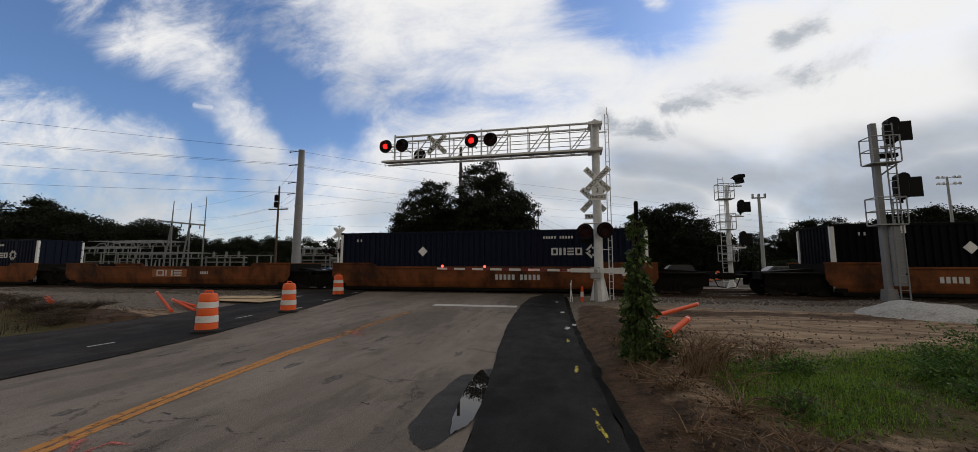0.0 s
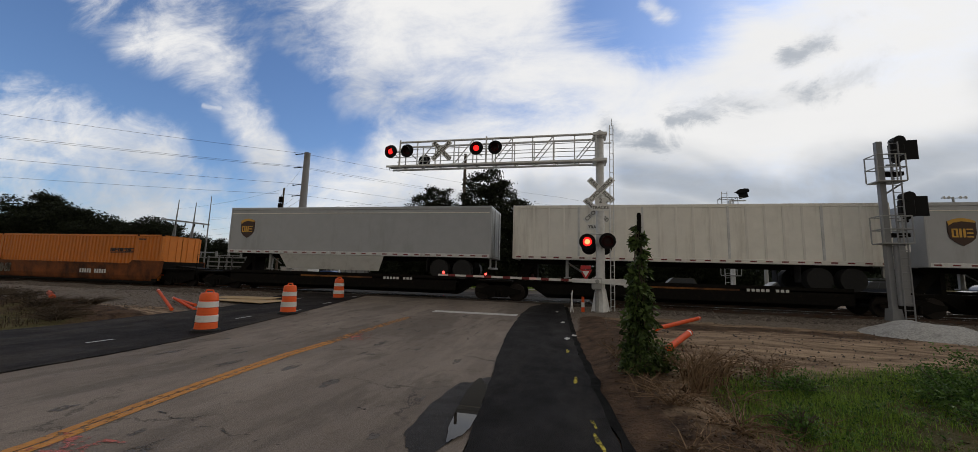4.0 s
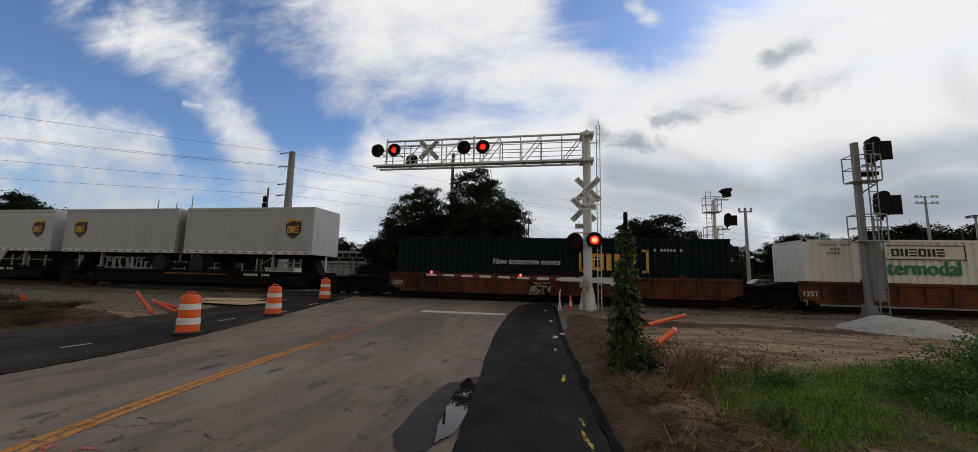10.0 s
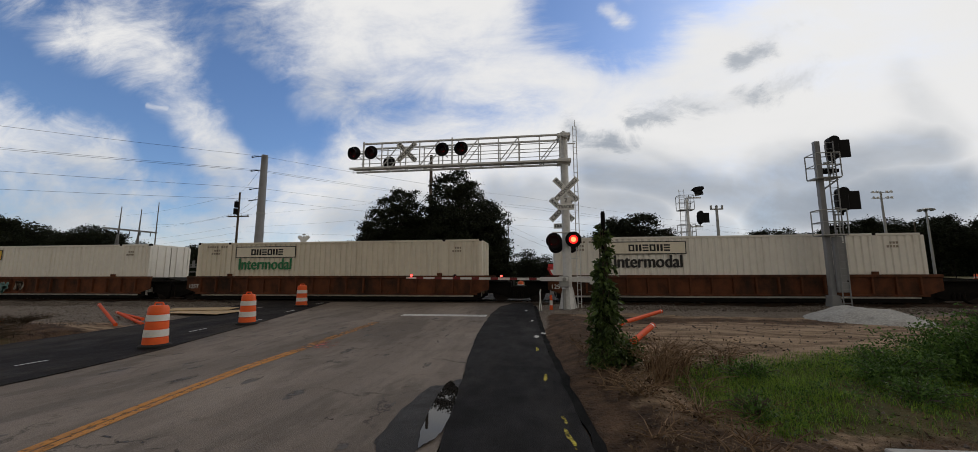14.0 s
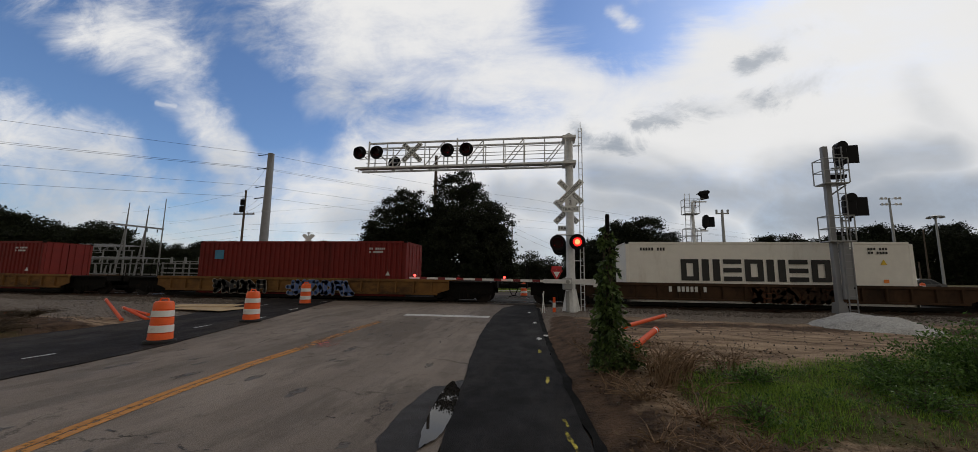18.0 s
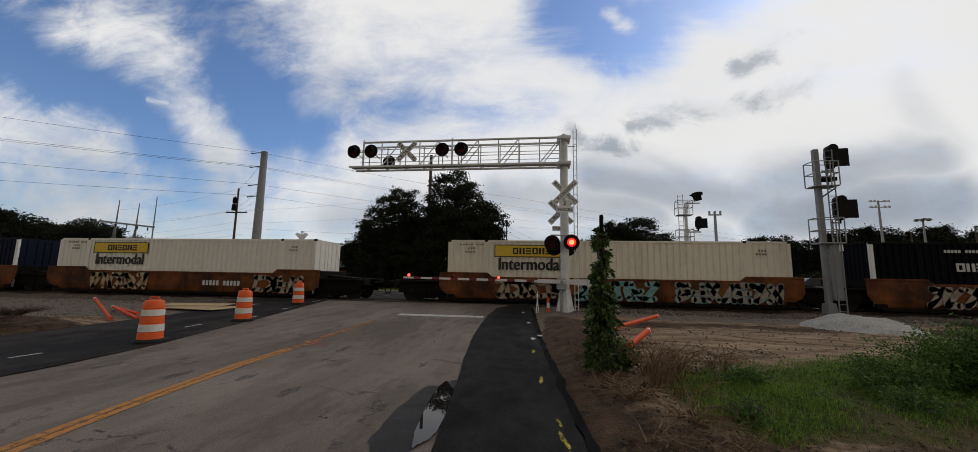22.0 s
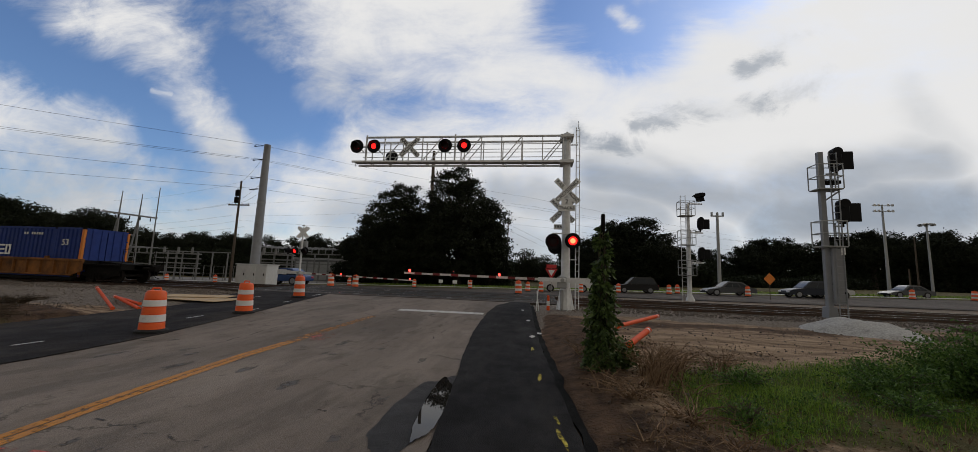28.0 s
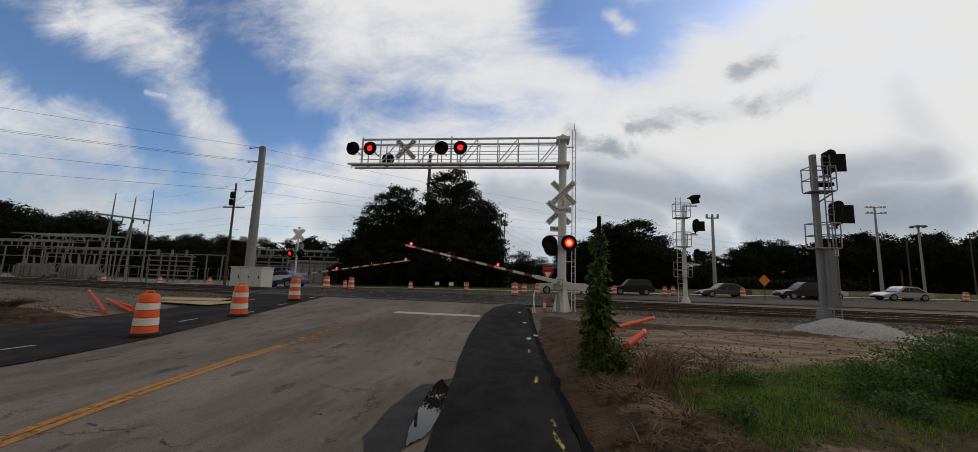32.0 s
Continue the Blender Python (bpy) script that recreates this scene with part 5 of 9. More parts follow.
    u = unit(485.0, "smooth", "joint", "end", W, 9.6, brown + " with spray paint on its side")
    spray(u, -3.6, 0.74, 3.6, 0.95, 45, M["gsand"], M["well"], -1.432)
    stencil_car(u, 2.8, 0.72)
    spray(u, 6.1, 0.72, 2.9, 0.95, 46, M["gsilver"], M["well"], -1.432)
    u = unit(508.4, "smooth", "end", "joint", W, 9.7, "rust-brown steel well car with teal and silver spray paint")
    spray(u, -3.9, 0.74, 3.4, 0.9, 51, M["gsand"], M["gsmoke"], -1.432)
    spray(u, 0.2, 0.74, 3.8, 0.95, 52, M["gteal"], M["gsilver"], -1.432)
    spray(u, 5.2, 0.74, 4.6, 0.95, 53, M["gsilver"], M["gteal"], -1.432)
    u = unit(527.8, "smooth", "joint", "joint", W, 9.6, brown + " with pale spray paint")
    spray(u, -3.4, 0.74, 5.4, 0.98, 54, M["gsilver"], M["gsmoke"], -1.432)
    spray(u, 2.6, 0.72, 3.2, 0.98, 55, M["gsilver"], M["gsmoke"], -1.432)
    u = unit(546.9, "smooth", "joint", "end", W, 9.6, "rust-brown steel well car covered in swirls of spray paint")
    spray(u, -4.4, 0.74, 6.6, 0.98, 56, M["gsilver"], M["gsmoke"], -1.432)
    spray(u, 0.6, 0.72, 4.4, 0.98, 57, M["gsand"], M["gsmoke"], -1.436)
    stencil_car(u, 3.4, 0.72, y=-1.45)
    YW = M["yelwell"]
    yw = "faded orange ribbed-side steel well car"
    u = unit(569.4, "ribbed", "end", "joint", YW, 9.7, yw)
    words("53", 0.32, M["ink"], u, 5.6, -1.43, 0.85)
    u = unit(588.8, "ribbed", "joint", "joint", YW, 9.6, yw)
    spray(u, -4.6, 0.72, 3.2, 0.7, 61, M["cream"], M["yelwell"], -1.54)
    u = unit(608.0, "ribbed", "joint", "end", YW, 9.6, yw)
    words("125T", 0.3, M["markwhite"], u, -8.0, -1.43, 0.75)


# trailers on spine cars
def trailer(s_mid, length, nose, ribs=False, logo=True, skirt=True, label=""):
    """nose: -1 the front points ahead (to smaller x), 1 to the rear"""
    t = on_train(thing("semi_trailer", label, "trailer", group="trailers on the train"), s_mid)
    skin = M["oldtrailer"] if ribs else M["trailer"]
    L2, W, z0, z1 = length / 2, 1.29, 2.12, 4.84
    part("box_body", lambda: Shape().box(-L2, L2, -W + 0.02, W - 0.02, z0 + 0.05, z1 - 0.03, 0.03), skin, t, key=("body", length))
    if ribs:
        for i in range(22):
            x = -L2 + 0.3 + (length - 0.6) * i / 21
            part("side_post", lambda: Shape().box(-0.05, 0.05, -W - 0.02, -W + 0.03, z0 + 0.2, z1 - 0.1, 0.01), M["galv"] if i in (4, 6, 8, 13, 18) else skin, t, m=pose(x, 0, 0), key="post")
    for y in (-W - 0.012, W - 0.08):
        part("top_rail", lambda: Shape().box(-L2, L2, y, y + 0.09, z1 - 0.16, z1, 0.015), skin, t, key=("tr", length, y))
        part("bottom_rail", lambda: Shape().box(-L2, L2, y, y + 0.09, z0, z0 + 0.19, 0.015), M["galv"] if not ribs else skin, t, key=("br", length, y))
    q = Shape()
    n = int(length / 0.62)
    for i in range(n):
        x = -L2 + length * (i + 0.5) / n
        q.box(x - 0.13, x + 0.13, -W - 0.02, -W - 0.008, z0 + 0.07, z0 + 0.13)
    part("reflector_tape", q, M["armred"], t)["kind"] = "stuff"
    part("corner_frame", lambda: Shape().box(-L2 - 0.01, -L2 + 0.09, -W - 0.015, W + 0.015, z0, z1 + 0.01, 0.02), skin, t, key=("cf0", length))
    part("corner_frame", lambda: Shape().box(L2 - 0.09, L2 + 0.01, -W - 0.015, W + 0.015, z0, z1 + 0.01, 0.02), skin, t, key=("cf1", length))
    rear = -nose * L2
    for y in (-1.15, 0.02):
        part("rear_door", lambda: Shape().box(min(rear, rear - nose * 0.03), max(rear, rear - nose * 0.03), y, y + 1.13, z0 + 0.1, z1 - 0.15, 0.01).cyl((rear - nose * 0.05, y + 0.6, z0), (rear - nose * 0.05, y + 0.6, z1 - 0.1), 0.02, 0.02, 6), M["greysteel"], t, key=("rd", length, nose, y))
    part("underframe", lambda: Shape().box(-L2 + 0.3, L2 - 0.3, -0.5, -0.35, z0 - 0.2, z0 + 0.02).box(-L2 + 0.3, L2 - 0.3, 0.35, 0.5, z0 - 0.2, z0 + 0.02), M["blackgear"], t, key=("uf", length))
    axles = (1.5, 2.75) if length > 12 else (1.0,)
    for a in axles:
        for y in (-1.05, 1.05):
            part("wheel", lambda: Shape().cyl((0, -0.24, 0), (0, 0.24, 0), 0.5, 0.5, 22).cyl((0, -0.25, 0), (0, 0.25, 0), 0.27, 0.24, 14), M["rubber"], t, smooth=True, m=pose(rear + nose * a, y, 1.5), key="tw")
    part("suspension", lambda: Shape().box(-1.0, 1.0, -0.6, 0.6, z0 - 0.5, z0 - 0.2, 0.05), M["blackgear"], t, m=pose(rear + nose * 2.0, 0, 0), key="susp")
    for y in (-1.25, 0.75):
        part("mudflap", lambda: Shape().box(-0.01, 0.01, 0, 0.5, 1.35, 2.1), M["rubber"], t, m=pose(rear + nose * (3.45 if length > 12 else 1.7), y, 0), key="flap")
    part("rear_guard", lambda: Shape().box(-0.05, 0.05, -1.1, 1.1, 1.55, 1.65, 0.01).box(-0.04, 0.04, -0.8, -0.7, 1.6, z0).box(-0.04, 0.04, 0.7, 0.8, 1.6, z0), M["greysteel"], t, m=pose(rear + nose * 0.1, 0, 0), key="guard")
    for y in (-0.85, 0.85):
        part("landing_leg", lambda: Shape().box(-0.07, 0.07, -0.07, 0.07, 1.28, z0, 0.01).box(-0.16, 0.16, -0.14, 0.14, 1.22, 1.28).cyl((0.0, 0, z0 - 0.1), (0.75, 0, 1.55), 0.03, 0.03, 6), M["greysteel"], t, m=pose(-rear - nose * 2.7, y, 0, 0, 0, 0 if nose < 0 else 180), key="leg")
    part("hitch_stand", lambda: Shape().extrude([(-0.9, 1.0), (-0.5, 1.0), (0.25, 1.98), (0.45, 1.98), (0.45, 2.1), (-0.35, 2.1), (-0.35, 1.95)], "y", -0.35, 0.35).box(0.1, 0.28, -0.4, 0.4, 1.0, 2.0), M["blackgear"], t, m=pose(-rear - nose * 0.9, 0, 0, 0, 0, 0 if nose < 0 else 180), key="hitch")
    if skirt and length > 12:
        a0, a1 = (3.6, 10.2)
        xs = sorted((-rear - nose * a0 * 1.0, -rear - nose * a1))
        part("side_skirt", Shape().extrude([(xs[0], z0), (xs[1], z0), (xs[1] - (0.25 if nose < 0 else 0.6), 1.30), (xs[0] + (0.6 if nose < 0 else 0.25), 1.30)], "y", -1.27, -1.245), M["skirt"], t)
    if logo:
        x = nose * (L2 - 1.25)
        w, h, zc = 0.95, 1.16, 3.62
        outline = [(-0.5, 0.36), (-0.25, 0.45), (0, 0.48), (0.25, 0.45), (0.5, 0.36), (0.5, -0.05), (0.44, -0.24), (0.28, -0.38), (0, -0.52), (-0.28, -0.38), (-0.44, -0.24), (-0.5, -0.05)]
        part("logo_shield", Shape().extrude([(x + p[0] * w, zc + p[1] * h) for p in outline], "y", -W - 0.016, -W + 0.02), M["shieldbrown"], t, "dark brown shield")
        part("shield_band", Shape().extrude([(x - 0.5 * w, zc + 0.36 * h), (x - 0.25 * w, zc + 0.45 * h), (x, zc + 0.48 * h), (x + 0.25 * w, zc + 0.45 * h), (x + 0.5 * w, zc + 0.36 * h), (x + 0.47 * w, zc + 0.31 * h), (x, zc + 0.36 * h), (x - 0.3 * w, zc + 0.31 * h), (x - 0.47 * w, zc + 0.2 * h)], "y", -W - 0.022, -W), M["gold"], t, "gold sweep over the shield")
        word_blocks(t, x, zc - 0.06 * h, 0.76, 0.36, 3, M["gold"], y=-W - 0.024)
    if length > 12 and not ribs:
        part("seam_line", lambda: Shape().box(-L2 + 0.1, L2 - 0.1, -W - 0.004, -W + 0.01, z1 - 0.37, z1 - 0.33), M["whitebox"], t, key=("seam", length))
    return t


def spine_unit(s0, s1, first=False, last=False, label="dark steel spine car carrying trailers"):
    """the low backbone between two bogies"""
    mid, h = (s0 + s1) / 2, (s1 - s0) / 2
    car = on_train(thing("spine_car", label, "railcar", group="spine cars of the train"), mid)
    part("spine", Shape().extrude([(-h, 0.72), (-h + 1.6, 0.72), (-h + 2.4, 0.2), (h - 2.4, 0.2), (h - 1.6, 0.72), (h, 0.72), (h, 1.02), (-h, 1.02)], "y", -0.35, 0.35), M["blackgear"], car)
    for y in (-1.36, 0.72):
        part("wheel_tray", Shape().box(-h + 2.2, h - 2.2, y, y + 0.64, 0.93, 0.99).box(-h + 2.2, h - 2.2, y if y < 0 else y + 0.58, (y if y < 0 else y + 0.58) + 0.06, 0.42, 1.14), M["blackgear"], car)
    n = 9
    for i in range(n):
        x = -h + 2.4 + (2 * h - 4.8) * i / (n - 1)
        part("crossbeam", lambda: Shape().extrude([(-1.36, 0.86), (1.36, 0.86), (0.4, 0.62), (-0.4, 0.62)], "x", -0.06, 0.06), M["blackgear"], car, m=pose(x, 0, 0), key="xb")
    part("end_frame", lambda: Shape().box(-0.9, 0.9, -1.2, 1.2, 0.92, 1.02, 0.02).box(-0.75, 0.75, -0.4, 0.4, 0.6, 0.95), M["blackgear"], car, m=pose(h - 0.2, 0, 0), key="ef")
    bogie(car, h)
    if first:
        bogie(car, -h + 1.1)
        part("end_frame", lambda: Shape().box(-0.9, 0.9, -1.2, 1.2, 0.92, 1.02, 0.02).box(-1.9, 0.75, -0.3, 0.3, 0.6, 0.95), M["blackgear"], car, m=pose(-h + 0.6, 0, 0), key="ef2")
    part("yellow_stripe", lambda: Shape().box(-2.2, 2.2, -1.366, -1.36, 0.9, 0.98), M["yelwell"], car, key="ys", label="strip of worn yellow paint")
    bars(car, h - 5.5, 0.95, 1.9, 0.12, 10, M["markwhite"], -1.37)
    return car


def load_trailers():
    g = "grey road trailer with a brown and gold shield"
    trailer(79.6, 16.15, -1, label=g)
    trailer(96.9, 16.15, -1, True, False, False, "chalky white ribbed road trailer with rust streaks")
    trailer(114.2, 16.15, -1, label=g)
    trailer(131.6, 16.15, -1, label=g)
    trailer(149.8, 16.15, 1, label=g)
    trailer(165.1, 8.7, -1, skirt=False, label="short grey road trailer with a brown and gold shield")
    trailer(189.1, 16.0, 1, label=g)
    trailer(202.4, 8.6, -1, skirt=False, label="short grey road trailer with a brown and gold shield")
    trailer(211.6, 8.5, 1, skirt=False, label="short grey road trailer with a brown and gold shield")
    edges = (69.8, 88.1, 105.6, 122.8, 140.6, 159.3, 180.0, 199.0, 218.0)
    for i, (a, b) in enumerate(zip(edges, edges[1:])):
        spine_unit(a, b, i == 0)


load_train()
couple_cars()
load_trailers()


# ---- road markings, puddle ----
FADED = worn("faded_yellow_line", (0.42, 0.18, 0.035), 0.44)
YELLOW, WHITE, PINK, SPRAYY = worn("worn_yellow_line", (0.54, 0.225, 0.03), 0.53), worn("worn_white_line", (0.55, 0.54, 0.51), 0.56), worn("pink_survey_paint", (0.50, 0.12, 0.09), 0.39, 6.0), worn("yellow_survey_paint", (0.60, 0.48, 0.04), 0.46, 14.0)


def decal(name, x0, x1, y0, y1, material, label, dz=0.006, bend=None, n=1, category="road marking", ragged=0.0):
    """paint a few millimetres over the asphalt"""
    s = Shape()
    vs = []
    for j in range(n + 1):
        y = y0 + (y1 - y0) * j / n
        dx = bend(y) if bend else 0
        r = ragged * noise.noise(Vector((x0 * 3, y * 7, 2.0)))
        for x in (x0 + dx - r, x1 + dx + r):
            vs.append((x, y, base_z(x, y) + dz))
    s.v, s.f = vs, [(2 * j, 2 * j + 1, 2 * j + 3, 2 * j + 2) for j in range(n)]
    me = bpy.data.meshes.new(name)
    me.from_pydata(s.v, [], s.f)
    me.materials.append(material)
    return tagged(new(name, me), label, category, kind="structure")


centre = lambda y: lerp(y, [(-8, 1.1), (2.8, 0.20), (3.7, 0.02), (4.9, -0.19), (6.9, -0.46), (9.3, -0.54), (12.1, -0.5), (15, -0.5)])
for x in (-5.09, -4.95):
    decal("centre_line", x, x + 0.118, -8, 8.2, YELLOW, "worn double yellow centre line", bend=centre, n=36)
    decal("centre_line", x, x + 0.13, 8.2, 12.6, FADED, "almost worn away yellow centre line", bend=centre, n=10)
decal("stop_line", -5.25, -2.0, 14.25, 14.75, WHITE, "worn white stop line before the crossing")
s = Shape()
for x, y, a, w in ((-9.72, 6.5, 12, 0.5), (-10.05, 10.5, 30, 0.6), (-9.75, 12.5, 30, 0.5), (-10.3, 15.1, 28, 0.6), (-10.9, 18.3, 22, 0.7), (-12.6, 16.2, 20, 0.6)):
    decal("lane_tick", x - 0.038, x + 0.038, y - w / 2, y + w / 2, WHITE, "short white lane tick on fresh asphalt", 0.028)
decal("survey_mark", -4.75, -4.15, 2.35, 3.05, PINK, "faded pink survey paint on the road", 0.01, n=5, ragged=0.3)
decal("survey_mark", -5.4, -4.85, 8.6, 9.4, PINK, "faded pink survey paint on the road", 0.009, n=6, ragged=0.3)


def blot(name, cx, cy, rx, ry, material, label, dz, seed, lean=0.0, category="puddle", amp=0.28):
    vs = []
    n = 64
    for i in range(n):
        a = 2 * math.pi * i / n
        k = 1 + amp * noise.noise(Vector((math.cos(a) * 1.5, math.sin(a) * 1.5, seed))) + 0.35 * amp * noise.noise(Vector((math.cos(a) * 5, math.sin(a) * 5, seed)))
        y = cy + ry * k * math.sin(a)
        x = cx + rx * k * math.cos(a) + lean * (y - cy)
        vs.append((x, y, base_z(x, y) + dz))
    me = bpy.data.meshes.new(name)
    me.from_pydata(vs, [], [tuple(range(n))])
    me.materials.append(material)
    return tagged(new(name, me), label, category, kind="structure")


for k, (x, y, w, h, lean) in enumerate(((0.05, 6.6, 0.035, 0.2, 0.05), (0.27, 4.25, 0.03, 0.2, -0.2), (0.24, 4.75, 0.018, 0.15, -0.15), (-0.1, 8.9, 0.04, 0.14, 0.0), (0.4, 2.6, 0.05, 0.3, 0.1))):
    blot("survey_mark", x, y, w, h, SPRAYY, "yellow sprayed survey mark on fresh asphalt", 0.028, 5.0 + k, lean, "road marking", 0.7)
for k, (x, y) in enumerate(((-0.13, 10.4), (0.05, 10.9), (-0.3, 13.2), (-0.6, 16.0))):
    blot("survey_mark", x, y, 0.06, 0.14, WHITE, "pale sprayed survey mark on fresh asphalt", 0.028, 15.0 + k, 0.0, "road marking", 0.7)


WET = asphalt("wet_asphalt", (0.026, 0.024, 0.023), (0.04, 0.037, 0.035), 0.0, None, 0.42, 0.1)
WATER = bpy.data.materials.new("puddle_water")
WATER.use_nodes = True
_b = WATER.node_tree.nodes["Principled BSDF"]
_b.inputs["Base Color"].default_value = (0.02, 0.018, 0.016, 1)
_b.inputs["Roughness"].default_value = 0.015
_b.inputs["IOR"].default_value = 1.27
blot("wet_patch", -1.40, 5.05, 0.37, 1.32, WET, "damp dark patch round the puddle", 0.005, 3.0, 0.03, "wet patch")
blot("puddle", -1.27, 5.05, 0.155, 1.12, WATER, "shallow puddle that mirrors the sky", 0.026, 8.0, -0.10)
SEAL = worn("dark_crack_sealer", (0.05, 0.046, 0.042), 0.40, 3.0)
for k, (x0, y0, x1, y1) in enumerate(((-4.6, 3.75, -1.9, 3.2), (-2.6, 4.4, -2.2, 4.75), (-3.5, 8.0, -3.1, 12.5), (-6.6, 6.0, -7.1, 12.0), (-2.6, 9.0, -2.4, 13.0))):
    n = 24
    pts = [(x0 + (x1 - x0) * i / n + 0.10 * noise.noise((i * 0.5, k, 1)), y0 + (y1 - y0) * i / n + 0.10 * noise.noise((i * 0.5, k, 6))) for i in range(n + 1)]
    vs = []
    for i, (x, y) in enumerate(pts):
        vs += [(x - 0.012, y - 0.012, base_z(x, y) + 0.004), (x + 0.012, y + 0.012, base_z(x, y) + 0.004)]
    me = bpy.data.meshes.new("crack")
    me.from_pydata(vs, [], [(2 * i, 2 * i + 1, 2 * i + 3, 2 * i + 2) for i in range(n)])
    me.materials.append(SEAL)
    tagged(new("road_crack", me), "dark crack in the old asphalt", "crack", kind="structure")


STAIN = worn("oil_stain", (0.10, 0.084, 0.07), 0.47, 7.0)
_r = random.Random(12)
for k in range(46):
    y = 2.6 + 12.5 * _r.random() ** 1.3
    x = _r.uniform(seam_l(y) + 0.6, seam_r(y) - 0.5)
    w = _r.uniform(0.03, 0.10)
    blot("road_stain", x, y, w, w * _r.uniform(1.2, 3.5), STAIN, "dark oil stain on worn asphalt", 0.0035 + 0.0002 * (k % 5), 30.0 + k, 0.0, "stain", 0.7)


# ---- traffic drums, pipes, boards ----
def drum():
    d = thing("traffic_drum", "orange plastic traffic drum with white reflective bands", "traffic drum", group="traffic drums")
    r = lambda z: 0.255 - 0.055 * z / 0.95
    prof = [(r(0.06), 0.06)]
    for z in (0.22, 0.42, 0.58, 0.76):
        prof += [(r(z), z - 0.012), (r(z) - 0.014, z), (r(z), z + 0.012)]
    prof += [(r(0.93), 0.90), (r(0.93) - 0.03, 0.955), (0.10, 0.965)]
    part("body", Shape().lathe(prof, 28), M["orange"], d, smooth=True)
    for z0, z1 in ((0.24, 0.405), (0.60, 0.745)):
        part("band", Shape().lathe([(r(z0) + 0.001, z0), (r(z0) + 0.005, z0 + 0.004), (r(z1) + 0.005, z1 - 0.004), (r(z1) + 0.001, z1)], 28), M["reflect"], d, "white reflective band", True)
    part("base", Shape().lathe([(0.32, 0.0), (0.32, 0.04), (0.28, 0.07), (0.24, 0.075)], 24), M["rubber"], d, "black rubber ballast ring", True)
    part("handle", Shape().strip([(-0.10, 0, 0.95), (-0.075, 0, 1.02), (0.075, 0, 1.02), (0.10, 0, 0.95)], 0.022, 8), M["orange"], d, smooth=True)
    return d


d0 = drum()
d0.matrix_basis = pose(-9.05, 8.3, base_z(-9.05, 8.3) + 0.02, 0, 0, 20)
for i, (x, y) in enumerate(((-9.5, 11.75), (-10.97, 16.9), (-15.84, 28.3), (-14.44, 29.5), (-22.6, 44.6), (-14.6, 44.9), (-7.9, 45.0), (-1.45, 28.8), (-1.07, 40.3), (0.25, 38.9), (4.31, 40.9), (8.5, 43.4),
                            (13.54, 43.0), (15.0, 44.9), (20.5, 41.6), (37.6, 44.9), (43.2, 45.0), (-56.2, 45.0), (-47.9, 45.0), (-40.9, 45.0))):
    copy_thing(d0, pose(x, y, base_z(x, y) + (0.02 if y < 19 else 0.002), random.uniform(-1, 1), random.uniform(-1, 1), 37 * i))


def conduit(a, b, r, label):
    p = thing("conduit_pipe", label, "pipe", group="orange conduit pipes")
    a, b = Vector(a), Vector(b)
    d = (b - a).normalized()
    part("tube", Shape().cyl(a, b, r, r, 14, False).cyl(b, a, r * 0.82, r * 0.82, 14, False), M["pipe"], p, smooth=True)
    for e, k in ((a, 1), (b, -1)):
        part("rim", Shape().cyl(e, e + d * 0.05 * k, r * 1.12, r * 1.12, 14), M["pipe"], p, smooth=True)
    part("stripe", Shape().cyl(b - d * 0.12, b - d * 0.07, r * 1.03, r * 1.03, 14), M["reflect"], p)


def gz(x, y, dz=0.0):
    return (x, y, ground_z(x, y) + dz)


conduit(gz(2.2, 11.4, 0.12), gz(4.05, 14.1, 0.30), 0.06, "orange plastic conduit lying on bare earth")
conduit(gz(2.0, 9.2, 0.06), gz(2.75, 10.35, 0.22), 0.07, "orange plastic conduit stub rising from the soil")
conduit(gz(-13.5, 11.0, 0.06), gz(-16.0, 12.4, 0.50), 0.05, "orange plastic conduit lying on bare earth")
conduit(gz(-13.1, 11.5, 0.07), gz(-15.7, 12.8, 0.16), 0.05, "orange plastic conduit lying on bare earth")
conduit(gz(-13.9, 12.2, 0.06), gz(-16.2, 13.3, 0.1), 0.05, "orange plastic conduit lying on bare earth")
conduit(gz(-20.5, 11.8, 0.1), gz(-23.5, 13.4, 0.1), 0.09, "orange plastic conduit lying on bare earth")
conduit(gz(-17.3, 10.6, 0.07), gz(-18.6, 11.2, 0.1), 0.06, "orange plastic conduit lying on bare earth")
for i, (x, y, a) in enumerate(((-13.7, 14.6, 12), (-13.4, 14.2, -4), (-14.3, 15.0, 20))):
    z = max(ground_z(x + dx, y + dy) for dx in (-1, 0, 1) for dy in (-0.5, 0, 0.5))
    solid("plywood_sheet", Shape().box(-1.22, 1.22, -0.61, 0.61, 0, 0.019, 0.003), M["ply"], "raw plywood sheet lying on the ground", "plywood sheet", pose(x, y, z + 0.02 + 0.022 * i, 0.5, 0.4, a), "plywood sheets")


# ---- crossing signals ----
FLASH, PHASE = 1.2995, 0.60
# spells in which the pulsed lamps of the arm and of the mast show no light
ARM_DARK = ((0.58, 0.95), (13.85, 14.15), (17.85, 18.2), (19.85, 20.15), (21.85, 22.15), (23.75, 23.96))
MAST_DARK = ((-1.0, 0.06), (17.07, 17.33), (18.85, 19.15), (20.85, 21.15), (28.4, 28.66), (30.38, 30.62))
